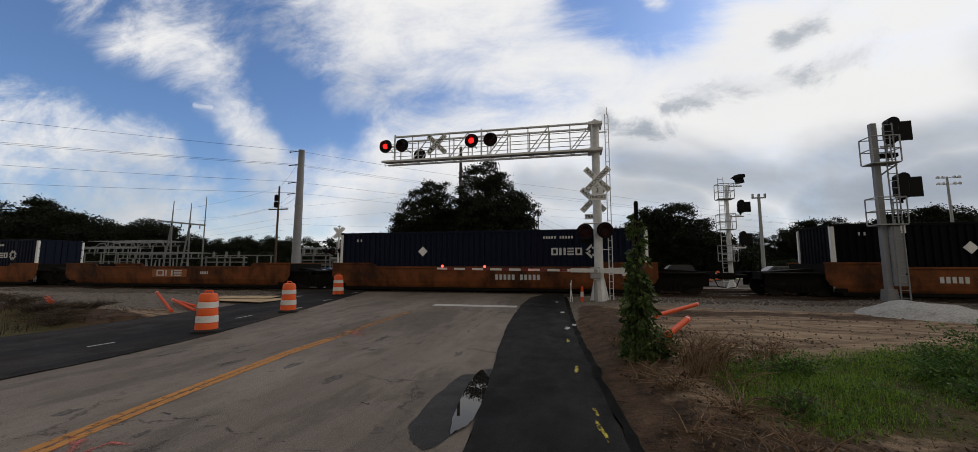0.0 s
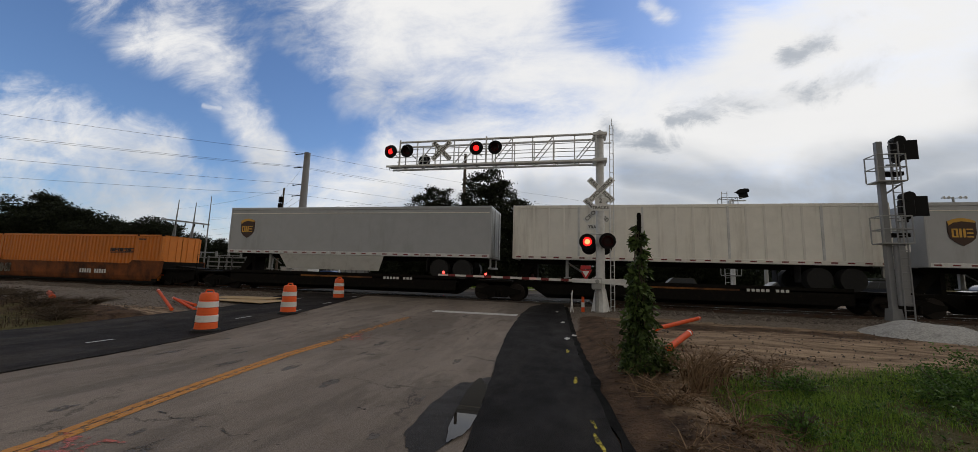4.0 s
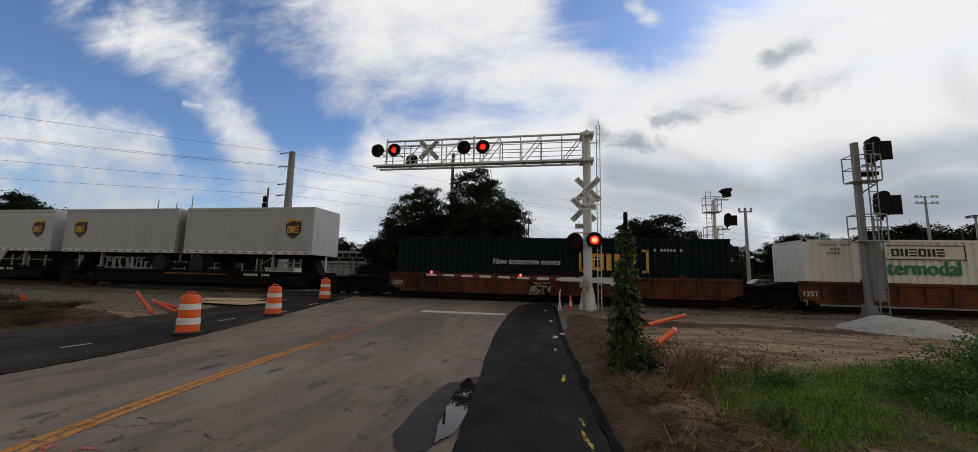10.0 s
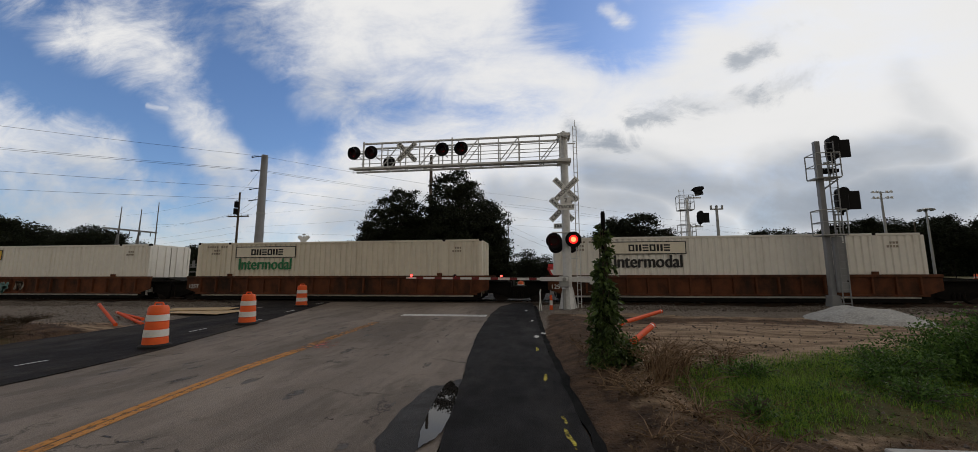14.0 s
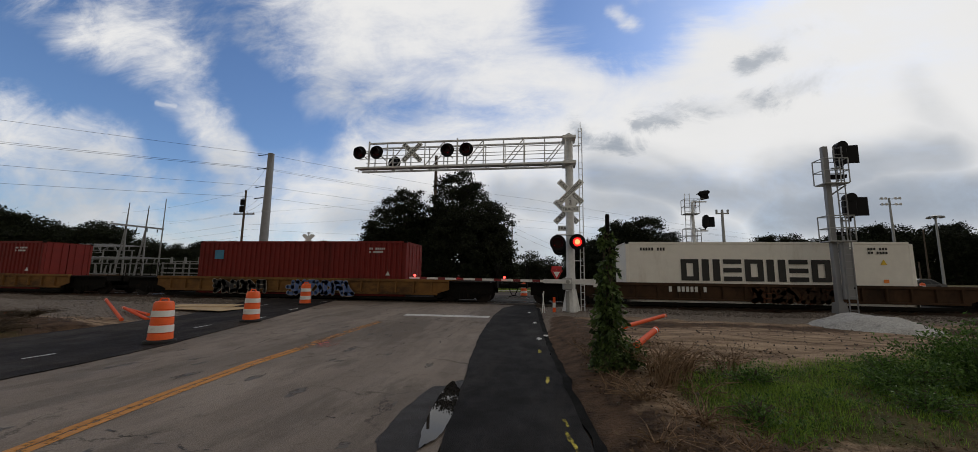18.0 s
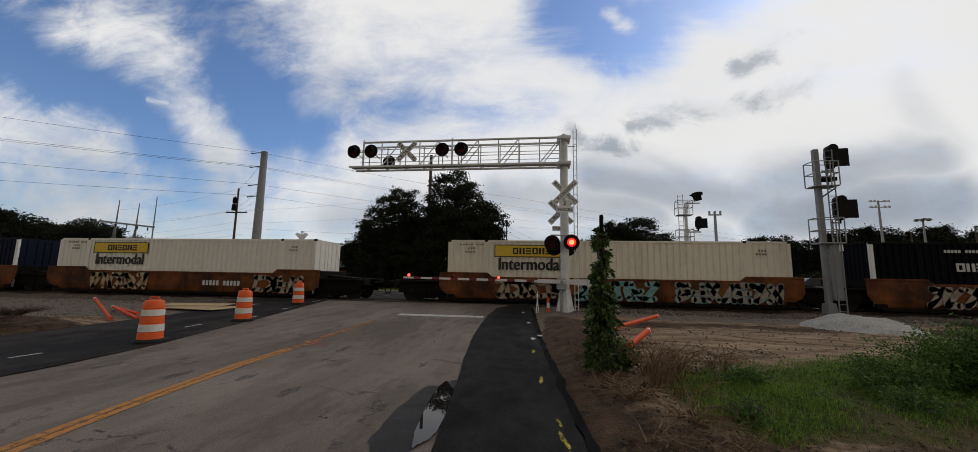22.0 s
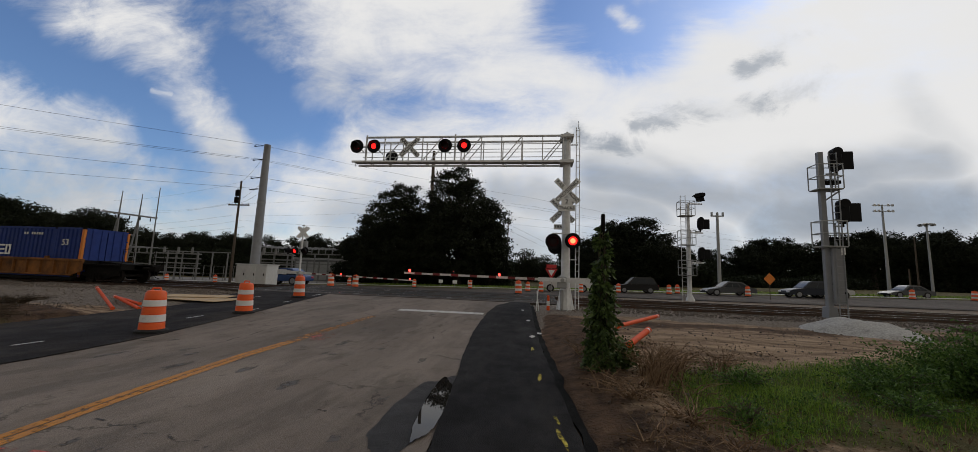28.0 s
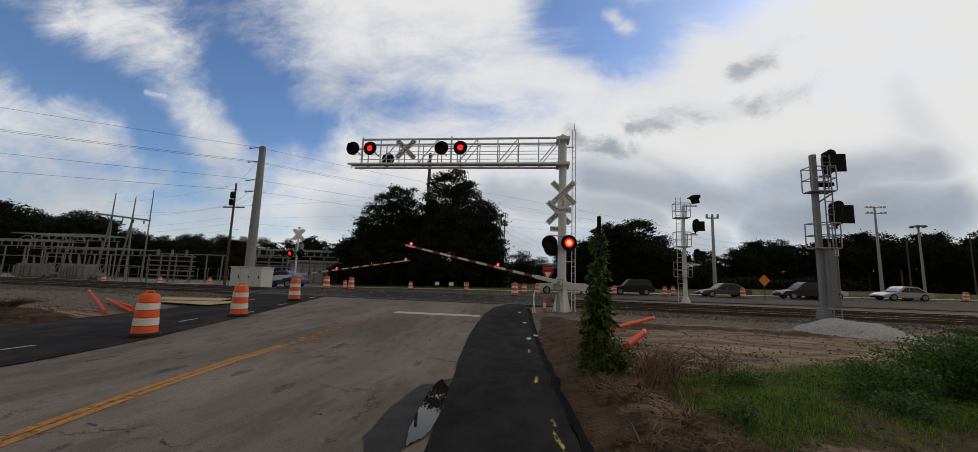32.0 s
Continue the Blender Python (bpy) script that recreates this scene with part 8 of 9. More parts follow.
def shrub(x, y, rx, ry, h, n, leaf, material, label, seed, name="shrub"):
    t = thing(name, label, "shrub", pose(x, y, ground_z(x, y)), "shrubs on the verge")
    rg = np.random.default_rng(seed)
    q = Shape()
    pts, outs = [], []
    stems = 26
    for k in range(stems):
        a, rad = rg.uniform(0, 6.283), rg.uniform(0.05, 0.95)
        top = np.array([rx * rad * np.cos(a), ry * rad * np.sin(a), h * (1.05 - 0.55 * rad) * rg.uniform(0.7, 1.1)])
        bow = np.array([top[0] * 0.35, top[1] * 0.35, top[2] * 0.55])
        q.strip([(top[0] * 0.1, top[1] * 0.1, -0.03), tuple(bow), tuple(top)], 0.006, 4)
        m = n // stems
        u = rg.uniform(0.2, 1.05, m)[:, None]
        p = np.where(u < 0.5, bow * (u / 0.5), bow + (top - bow) * ((u - 0.5) / 0.5)) + rg.normal(size=(m, 3)) * np.array([0.11, 0.11, 0.07])
        pts.append(p)
    part("stem", q, M["wood"], t)["kind"] = "stuff"
    ob = new("leaves", leaf_mesh("leaves", np.concatenate(pts), leaf, material, 0.15, seed, 0.38))
    ob.parent = t


shrub(6.7, 7.2, 1.5, 1.2, 0.92, 12000, 0.065, BUSHLEAF, "leafy green bush on the verge", 31)
shrub(5.3, 7.0, 1.0, 0.9, 0.52, 5200, 0.055, BUSHLEAF, "low leafy green bush on the verge", 32)
shrub(8.3, 7.4, 1.6, 1.3, 1.05, 10000, 0.065, BUSHLEAF, "leafy green bush on the verge", 33)
shrub(4.9, 6.0, 0.7, 0.6, 0.30, 1900, 0.05, BUSHLEAF, "small leafy weed in the grass", 34)
shrub(3.3, 6.9, 0.6, 0.5, 0.24, 1500, 0.05, BUSHLEAF, "small leafy weed in the grass", 35)
shrub(2.5, 5.2, 0.35, 0.35, 0.34, 700, 0.05, BUSHLEAF, "small leafy weed by the asphalt edge", 36)
shrub(1.1, 7.2, 0.26, 0.26, 0.36, 700, 0.08, VINELEAF, "creeping vine at the foot of a pole", 37)
shrub(1.55, 7.5, 0.36, 0.36, 0.42, 1000, 0.08, VINELEAF, "creeping vine at the foot of a pole", 38)
shrub(-22.5, 9.0, 1.2, 0.9, 1.1, 1500, 0.10, VINELEAF, "thin leafy shrub beside the road", 39)


def brush(x, y, n, h, spread, label, seed, material=None):
    t = thing("dry_brush", label, "dry brush", pose(x, y, ground_z(x, y)), "dry brush on the verge")
    rr = random.Random(seed)
    q = Shape()
    for _ in range(n):
        a, r = rr.uniform(0, 6.28), rr.uniform(0.2, 1.0) * spread
        hh = h * rr.uniform(0.5, 1.1)
        b = (rr.uniform(-0.15, 0.15), rr.uniform(-0.15, 0.15))
        p1 = (b[0] + r * 0.45 * math.cos(a), b[1] + r * 0.45 * math.sin(a), hh * 0.62)
        p2 = (b[0] + r * math.cos(a), b[1] + r * math.sin(a), hh * rr.uniform(0.65, 1.0))
        q.cyl((b[0], b[1], -0.03), p1, 0.008, 0.006, 4).cyl(p1, p2, 0.006, 0.003, 4)
        for _k in range(2):
            u = rr.uniform(0.3, 0.9)
            m_ = Vector(p1).lerp(Vector(p2), u)
            q.cyl(m_, m_ + Vector((rr.uniform(-0.12, 0.12), rr.uniform(-0.12, 0.12), rr.uniform(0.0, 0.12))), 0.0028, 0.0014, 3)
    me = bpy.data.meshes.new("brushwood")
    me.from_pydata(q.v, [], q.f)
    me.materials.append(material or STRAW)
    ob = new("brushwood", me)
    ob.parent = t


brush(1.95, 7.1, 70, 0.62, 0.62, "dry brown brush of bent stalks", 1)
brush(1.72, 6.25, 44, 0.6, 0.45, "dry brown brush of long bent stalks", 6)
brush(2.1, 6.7, 34, 0.55, 0.42, "dry brown brush of long bent stalks", 7)
brush(2.45, 7.6, 60, 0.45, 0.6, "dry brown brush of bent stalks", 2)
brush(1.3, 5.7, 46, 0.22, 0.75, "flattened dry stalks on red soil", 3)
brush(1.75, 4.9, 40, 0.2, 0.7, "flattened dry stalks on red soil", 4)
brush(3.3, 7.9, 40, 0.4, 0.6, "dry brown brush of bent stalks", 5)


def litter(rg, n):
    xs, ys = rg.uniform(0.7, 5.2, n), rg.uniform(2.3, 10.5, n)
    keep = np.array([a > edge_r(b) + 0.15 and noise.noise((a * 0.9, b * 0.9, 31)) + 0.55 - 0.12 * (a - 1) > rg.uniform(0, 0.9) for a, b in zip(xs, ys)])
    return xs[keep], ys[keep]


_rg = np.random.default_rng(55)
_x, _y = litter(_rg, 9000)
_z = np.array([ground_z(a, b) for a, b in zip(_x, _y)]) + 0.012
_o = np.stack([_rg.normal(size=len(_x)), _rg.normal(size=len(_x)), np.full(len(_x), 0.08)], 1)
tagged(new("leaf_litter", leaf_mesh("leaf_litter", np.stack([_x, _y, _z], 1), 0.06, foliage("dead_leaves", (0.035, 0.022, 0.014), (0.20, 0.135, 0.08), 0.85, 0.05), 0.0, 5, 0.4, _o)), "dead leaves and twigs on dark soil", "leaf litter", kind="stuff")
for _k, (_bx, _by) in enumerate(((1.05, 6.3), (1.45, 6.5), (2.2, 6.2), (1.2, 4.3), (2.0, 4.3), (2.8, 5.6), (1.0, 8.6), (2.9, 9.0), (1.6, 3.4))):
    brush(_bx, _by, 16, 0.13 if _k % 2 else 0.26, 0.6, "flattened dry stalks on dark soil", 20 + _k)
for _k, (_bx, _by, _h) in enumerate(((-14.6, 8.6, 0.4), (-16.0, 8.9, 0.5), (-17.6, 9.3, 0.45), (-19.4, 9.6, 0.5), (-15.4, 9.8, 0.35), (-21.5, 10.3, 0.5), (-13.9, 8.2, 0.4), (-18.4, 8.4, 0.5), (-20.6, 8.8, 0.5), (-23.5, 9.6, 0.6), (-26, 10.2, 0.6), (14.4, 15.0, 0.3))):
    brush(_bx, _by, 150, 0.7 * _h, 0.9, "dark brown dead weeds on disturbed soil", 40 + _k, SCRUB)


solid("concrete_beam", Shape().box(-0.75, 0.75, -0.09, 0.09, 0.0, 0.17, 0.012), M["concrete"], "short pale weathered concrete beam lying in the weeds", "concrete beam", pose(3.75, 4.05, ground_z(3.75, 4.05) - 0.01, 0, 0, 3))


# ---- beyond the tracks ----
def pole_thing(name, label, category, x, y, top, r0, r1, material, group=""):
    t = thing(name, label, category, group=group)
    g = base_z(x, y)
    part("shaft", Shape().cyl((x, y, g - 0.3), (x, y, top), r0, r1, 18), material, t, smooth=True)
    return t


def cable(name, pts, sag, label, r=0.011):
    """a wire hung through points with a little sag between them"""
    s = Shape()
    for a, b in zip(pts, pts[1:]):
        a, b = Vector(a), Vector(b)
        n = 10
        run = [a.lerp(b, i / n) - Vector((0, 0, sag * 4 * (i / n) * (1 - i / n))) for i in range(n + 1)]
        s.strip(run, r, 4)
    solid(name, s, M["blackgear"], label, "cable", group="overhead wires")


t = pole_thing("transmission_pole", "tall grey tapered steel transmission pole", "utility pole", -23.75, 30.0, 12.2, 0.40, 0.26, M["polesteel"])
part("flange", Shape().cyl((-23.75, 30, 7.0), (-23.75, 30, 7.12), 0.36, 0.36, 18), M["greysteel"], t, smooth=True)
for z in (12.1, 10.86, 9.25, 8.25):
    part("insulator", Shape().cyl((-24.0, 29.9, z), (-24.65, 29.6, z - 0.15), 0.035, 0.035, 6).lathe([(0.02, 0), (0.09, 0.03), (0.02, 0.06), (0.09, 0.09), (0.02, 0.12)], 10, (-24.6, 29.6, z - 0.2)), M["blackgear"], t)
for i, (zp, zl, kr) in enumerate(((12.1, 16.66, 12.3), (10.86, 14.47, 11.2), (10.75, 14.30, 11.0), (9.25, 12.12, 9.6), (8.25, 10.31, 8.6))):
    k = (zp - 1.66) / (zl - 1.66)
    left = Vector((-52.6 * k, 30 * k, zp))
    at = Vector((-24.1, 29.8, zp))
    outward = at + (left - at) * 2.6
    cable("power_line", [outward + Vector((0, 0, 0.3)), at, (-2.0 + i, 58.0 + 2 * i, kr + 1.2), (60, 118, kr + 2)], 0.25, "thin dark overhead power line")
# wooden distribution pole with transformers
x, y = -38.8, 45.0
t = pole_thing("utility_pole", "weathered wooden utility pole with transformers and crossarm", "utility pole", x, y, 12.6, 0.17, 0.11, M["wood"], "wooden poles")
part("crossarm", Shape().box(x - 1.5, x + 1.5, y - 0.06, y + 0.06, 9.35, 9.5), M["wood"], t, m=None)
for k in (-1.35, -0.5, 0.5, 1.35):
    part("insulator", lambda: Shape().lathe([(0.03, 0), (0.06, 0.05), (0.03, 0.16)], 8), M["greysteel"], t, m=pose(x + k, y, 9.5), key="ins")
for k, z in ((0.0, 10.9), (-0.05, 10.0)):
    part("transformer", Shape().cyl((x + k - 0.05, y - 0.34, z - 0.35), (x + k - 0.05, y - 0.34, z + 0.4), 0.27, 0.27, 14).cyl((x + k - 0.05, y - 0.34, z + 0.4), (x + k - 0.05, y - 0.34, z + 0.62), 0.07, 0.05, 8), M["blackgear"], t, smooth=True)
for i, (dz, end) in enumerate(((9.65, (-23.9, 30.2, 9.0)), (9.65, (-23.9, 30.2, 8.2)), (12.4, (-23.9, 30.2, 11.6)), (9.6, (-19.2, 66, 16)), (8.0, (-19.2, 66, 13.0)), (7.4, (-5.7, 70, 9)))):
    cable("service_wire", [(x + (-1.2 + 0.5 * i), y, dz), end], 0.35, "thin dark service wire", 0.009)
for i, dz in enumerate((9.65, 9.6, 12.4, 8.2, 7.4, 6.6)):
    cable("service_wire", [(x + (-1.3 + 0.5 * i), y, dz), (-70.0 - 4 * i, 61, dz + 1.5 - 0.6 * i)], 0.5, "thin dark service wire", 0.009)
t = pole_thing("utility_pole", "tall dark wooden pole in front of trees", "utility pole", -19.2, 66.0, 23.4, 0.3, 0.26, M["wood"], "wooden poles")
t = pole_thing("utility_pole", "short dark wooden pole among trees", "utility pole", -5.7, 70.0, 11.9, 0.14, 0.1, M["wood"], "wooden poles")
cable("service_wire", [(-5.7, 70, 10.9), (14, 100, 5.5)], 0.4, "thin dark service wire", 0.014)
cable("service_wire", [(-5.7, 70, 9.8), (14, 100, 4.6)], 0.4, "thin dark service wire", 0.014)
cable("service_wire", [(-19.2, 66, 17.6), (-5.7, 70, 11.4)], 0.4, "thin dark service wire", 0.014)


def flood_mast(x, y, top, rows, label):
    t = pole_thing("floodlight_mast", label, "floodlight mast", x, y, top, 0.28, 0.15, M["greysteel"], "floodlight masts")
    for j in range(rows):
        z = top - 0.2 - j * 1.1
        part("bracket", Shape().box(x - 1.6, x + 1.6, y - 0.06, y + 0.06, z - 0.05, z + 0.05), M["greysteel"], t)
        for k in (-1.5, -0.8, 0.8, 1.5):
            part("floodlight", lambda: Shape().lathe([(0.13, 0.2), (0.2, 0.08), (0.3, -0.16), (0.26, -0.2)], 12), M["galv"], t, m=pose(x + k, y - 0.3, z + 0.1, 30, 0, 0), key="fl")
    return t


flood_mast(63.4, 80, 17.2, 2, "tall floodlight mast with two rows of lamps")
t = pole_thing("floodlight_mast", "tall floodlight mast with a ring of lamps", "floodlight mast", 70.4, 80, 13.8, 0.22, 0.14, M["greysteel"], "floodlight masts")
for i in range(7):
    a = i * 2 * math.pi / 7
    part("floodlight", lambda: Shape().lathe([(0.14, 0.18), (0.28, -0.07), (0.26, -0.18)], 10), M["greysteel"], t, m=pose(70.4 + 0.95 * math.cos(a), 80 + 0.95 * math.sin(a), 13.5), key="fr")
part("lamp_ring", Shape().lathe([(0.9, 0), (1.0, 0.05), (0.9, 0.1), (0.2, 0.25)], 18, (70.4, 80, 13.6)), M["greysteel"], t)
t = pole_thing("street_lamp", "grey lamp pole with a small crossbar", "street lamp", 23.7, 55, 10.9, 0.24, 0.16, M["greysteel"])
part("crossbar", Shape().box(22.9, 24.5, 54.9, 55.1, 10.45, 10.6), M["greysteel"], t)
for k in (-0.7, 0, 0.7):
    part("fixture", Shape().box(23.7 + k - 0.09, 23.7 + k + 0.09, 54.85, 55.15, 10.6, 11.05, 0.02), M["greysteel"], t)
for x, y, top in ((78.6, 80, 12.4), (63.5, 76, 5.2), (66.5, 78, 11.0)):
    pole_thing("utility_pole", "slim grey pole before the far wood", "utility pole", x, y, top, 0.14, 0.09, M["wood"], "wooden poles")

# signal bungalow
b = thing("signal_cabinet", "white steel railway signal cabinet on a concrete slab", "signal cabinet")
part("case", Shape().box(-23.4, -20.8, 27.6, 29.0, 0.22, 1.72, 0.03), M["alu"], b)
part("roof_lid", Shape().box(-23.46, -20.74, 27.54, 29.06, 1.72, 1.80, 0.02), M["alu"], b)
for i in range(3):
    part("door", Shape().box(-23.33 + i * 0.84, -22.55 + i * 0.84, 27.575, 27.6, 0.3, 1.66, 0.008), M["alu"], b)
    part("handle", Shape().box(-22.68 + i * 0.84, -22.63 + i * 0.84, 27.54, 27.576, 0.9, 1.1), M["black"], b)
part("slab", Shape().box(-23.6, -20.6, 27.4, 29.2, -0.2, 0.22, 0.02), M["concrete"], b)

# yield and warning signs
t = thing("yield_sign", "red and white triangular yield sign on a post", "road sign")
x, y = 1.28, 40.0
part("post", Shape().cyl((x, y, base_z(x, y) - 0.2), (x, y, 2.7), 0.035, 0.035, 8), M["greysteel"], t)
part("face", Shape().extrude([(x - 0.62, 2.45), (x + 0.62, 2.45), (x, 1.35)], "y", y - 0.07, y - 0.05), M["signred"], t)
part("face_centre", Shape().extrude([(x - 0.33, 2.29), (x + 0.33, 2.29), (x, 1.70)], "y", y - 0.08, y - 0.065), M["signwhite"], t)
part("top_plate", Shape().box(x - 0.5, x + 0.5, y - 0.07, y - 0.05, 2.5, 2.85), M["signred"], t)
t = thing("warning_sign", "orange diamond work sign on a post", "road sign")
x, y = 19.7, 36.4
part("post", Shape().cyl((x, y, base_z(x, y) - 0.2), (x, y, 2.6), 0.03, 0.03, 8), M["wood"], t)
part("face", Shape().extrude([(x - 0.46, 2.12), (x, 1.6), (x + 0.46, 2.12), (x, 2.64)], "y", y - 0.06, y - 0.04), M["diamond"], t)
for x, y in ((-10.7, 49.5), (-13.2, 52.0), (-8.9, 50.5)):
    t = thing("yard_sign", "small white sign on a stake in the grass", "yard sign")
    part("board", Shape().box(x - 0.3, x + 0.3, y - 0.01, y + 0.01, base_z(x, y) + 0.45, base_z(x, y) + 0.9), M["signwhite"], t)
    part("stake", Shape().cyl((x, y, base_z(x, y) - 0.1), (x, y, base_z(x, y) + 0.5), 0.02, 0.02, 6), M["signwhite"], t)


# ---- road vehicles ----
def paint(name, col):
    m = surf(name, col, 0.4, 0.1, 0.04, 3, None, bump=0.0, rnd=0.0, spec=0.3)
    bs = next(n for n in m.node_tree.nodes if n.type == "BSDF_PRINCIPLED")
    bs.inputs["Coat Weight"].default_value = 0.25
    return m



def road_car(name, x, y, nose, length, high, kind, material, label, still=True):
    """nose -1: pointing to smaller x"""
    c = thing(name, label, "car", pose(x, y, base_z(x, y) + 0.003, 0, -0.9, 0 if nose < 0 else 180), "cars waiting on the cross road")
    L2, w = length / 2, 0.90
    belt = high * 0.56
    lower = [(-L2 + 0.02, 0.30), (L2 - 0.02, 0.34), (L2, 0.62), (L2 - 0.06, belt - 0.02), (L2 - 0.35, belt + 0.03), (-L2 * 0.38, belt + 0.02), (-L2 + 0.25, belt - 0.14), (-L2, belt - 0.28), (-L2 - 0.02, 0.5)]
    if kind == "pickup":
        lower = [(-L2, 0.42), (L2, 0.45), (L2, 1.12), (L2 * 0.12, 1.14), (-L2 * 0.38, 1.12), (-L2 + 0.2, 1.05), (-L2 - 0.02, 0.85)]
        cabin = [(-L2 * 0.40, 1.10), (L2 * 0.14, 1.12), (L2 * 0.12, high - 0.06), (L2 * 0.02, high), (-L2 * 0.14, high), (-L2 * 0.2, high - 0.05)]
    elif kind == "suv":
        cabin = [(-L2 * 0.46, belt), (L2 * 0.93, belt + 0.04), (L2 * 0.80, high - 0.08), (L2 * 0.68, high), (-L2 * 0.02, high), (-L2 * 0.14, high - 0.05)]
    else:
        cabin = [(-L2 * 0.45, belt), (L2 * 0.80, belt + 0.04), (L2 * 0.46, high - 0.05), (L2 * 0.25, high), (-L2 * 0.02, high), (-L2 * 0.12, high - 0.04)]

    def body():
        b = bmesh.new()
        for poly, hw, top in ((lower, w, 1.0), (cabin, w - 0.08, 0.82)):
            zs = [p[1] for p in poly]
            z0, z1 = min(zs), max(zs)
            vs = [[b.verts.new((p[0], s_ * hw * (1 - (1 - top) * (p[1] - z0) / (z1 - z0)), p[1])) for p in poly] for s_ in (-1, 1)]
            n = len(poly)
            b.faces.new(vs[0][::-1])
            b.faces.new(vs[1])
            for i in range(n):
                b.faces.new((vs[0][i], vs[0][(i + 1) % n], vs[1][(i + 1) % n], vs[1][i]))
        bmesh.ops.bevel(b, geom=b.edges[:], offset=0.05, segments=2, affect="EDGES")
        s = Shape()
        b.verts.index_update()
        s.add([v.co[:] for v in b.verts], [[v.index for v in f.verts] for f in b.faces])
        b.free()
        return s
    part("body", body(), material, c, smooth=True)
    z0, z1 = min(p[1] for p in cabin), max(p[1] for p in cabin)
    for sgn in (-1, 1):
        xs0, xs1 = cabin[0][0] + 0.28, (cabin[1][0] - 0.18)
        tx0, tx1 = cabin[-1][0] + 0.12, cabin[2][0] - 0.1
        zb, zt = z0 + 0.06, z1 - 0.13
        n = 3 if kind != "pickup" else 2
        hw = lambda z: (w - 0.08) * (1 - 0.18 * (z - z0) / (z1 - z0)) + 0.006
        for i in range(n):
            a0, a1 = i / n + 0.012, (i + 1) / n - 0.012
            q = [(xs0 + (xs1 - xs0) * a0, zb), (xs0 + (xs1 - xs0) * a1, zb), (tx0 + (tx1 - tx0) * a1, zt), (tx0 + (tx1 - tx0) * a0, zt)]
            s = Shape()
            s.add([(p[0], sgn * hw(p[1]), p[1]) for p in q] + [(p[0], sgn * (hw(p[1]) - 0.03), p[1]) for p in q], [(0, 1, 2, 3), (4, 5, 6, 7), (0, 1, 5, 4), (1, 2, 6, 5), (2, 3, 7, 6), (3, 0, 4, 7)])
            part("side_window", s, M["glass"], c)
    fx0, fx1 = cabin[0][0] - 0.0, cabin[-1][0]
    part("windscreen", Shape().add([(fx0 + 0.05, -0.66, z0 + 0.05), (fx0 + 0.05, 0.66, z0 + 0.05), (fx1 - 0.05, 0.58, z1 - 0.12), (fx1 - 0.05, -0.58, z1 - 0.12)], [(0, 1, 2, 3)]), M["glass"], c)
    for wx in (-L2 * 0.62, L2 * 0.60):
        for sy in (-1, 1):
            r = 0.34 if kind != "pickup" else 0.40
            wh = part("wheel", lambda: Shape().cyl((0, -0.11, 0), (0, 0.11, 0), r, r, 22), M["rubber"], c, smooth=True, m=pose(wx, sy * (w - 0.1), r), key=("cw", r))
            part("rim", lambda: Shape().cyl((0, -0.125, 0), (0, 0.125, 0), r * 0.64, r * 0.6, 16), M["polesteel"], wh, key=("rim", r))
    for sy in (-0.66, 0.66):
        part("headlight", lambda: Shape().box(-0.06, 0.10, -0.2, 0.2, -0.07, 0.07, 0.02), M["signwhite"], c, m=pose(-L2 + 0.02, sy, lower[-2][1] - 0.06), key="hl")
        part("tail_light", lambda: Shape().box(-0.05, 0.05, -0.15, 0.15, -0.08, 0.08, 0.02), M["signred"], c, m=pose(L2 - 0.03, sy, belt - 0.15), key="tl")
    part("bumper", Shape().box(-L2 - 0.05, -L2 + 0.15, -w + 0.06, w - 0.06, 0.28, 0.46, 0.04), M["black"], c)
    return c


SILVER, NIGHT, BLACKP, WHITEP, BLUEP, GREYP = paint("silver_car_paint", (0.42, 0.43, 0.44)), paint("dark_blue_car_paint", (0.02, 0.026, 0.04)), paint("black_car_paint", (0.012, 0.012, 0.013)), paint("white_car_paint", (0.62, 0.62, 0.60)), paint("blue_car_paint", (0.03, 0.07, 0.2)), paint("grey_car_paint", (0.08, 0.085, 0.09))
road_car("sedan", 19.4, 43.2, -1, 4.75, 1.45, "sedan", GREYP, "dark grey sedan waiting on the cross road")
road_car("sport_utility_car", 26.7, 42.6, -1, 4.75, 1.66, "suv", NIGHT, "dark blue sport utility car waiting on the cross road")
road_car("sport_utility_car", 10.5, 47.0 - 2.6, -1, 4.4, 1.72, "suv", BLACKP, "black sport utility car waiting on the cross road")
road_car("pickup_truck", 3.0, 43.0, -1, 5.6, 1.85, "pickup", WHITEP, "white pickup truck waiting on the cross road")
road_car("sedan", 29.3, 44.6, -1, 4.6, 1.42, "sedan", WHITEP, "white sedan waiting on the cross road")
ARRIVING = road_car("sedan", 36.8, 44.3, -1, 4.5, 1.42, "sedan", SILVER, "silver sedan rolling up to the queue on the cross road")
road_car("sedan", 40.8, 49.4, -1, 4.4, 1.40, "sedan", GREYP, "grey sedan standing behind the far pavement")
road_car("sedan", -21.3, 30.8, -1, 4.0, 1.40, "sedan", BLUEP, "blue sedan standing beyond the crossing")


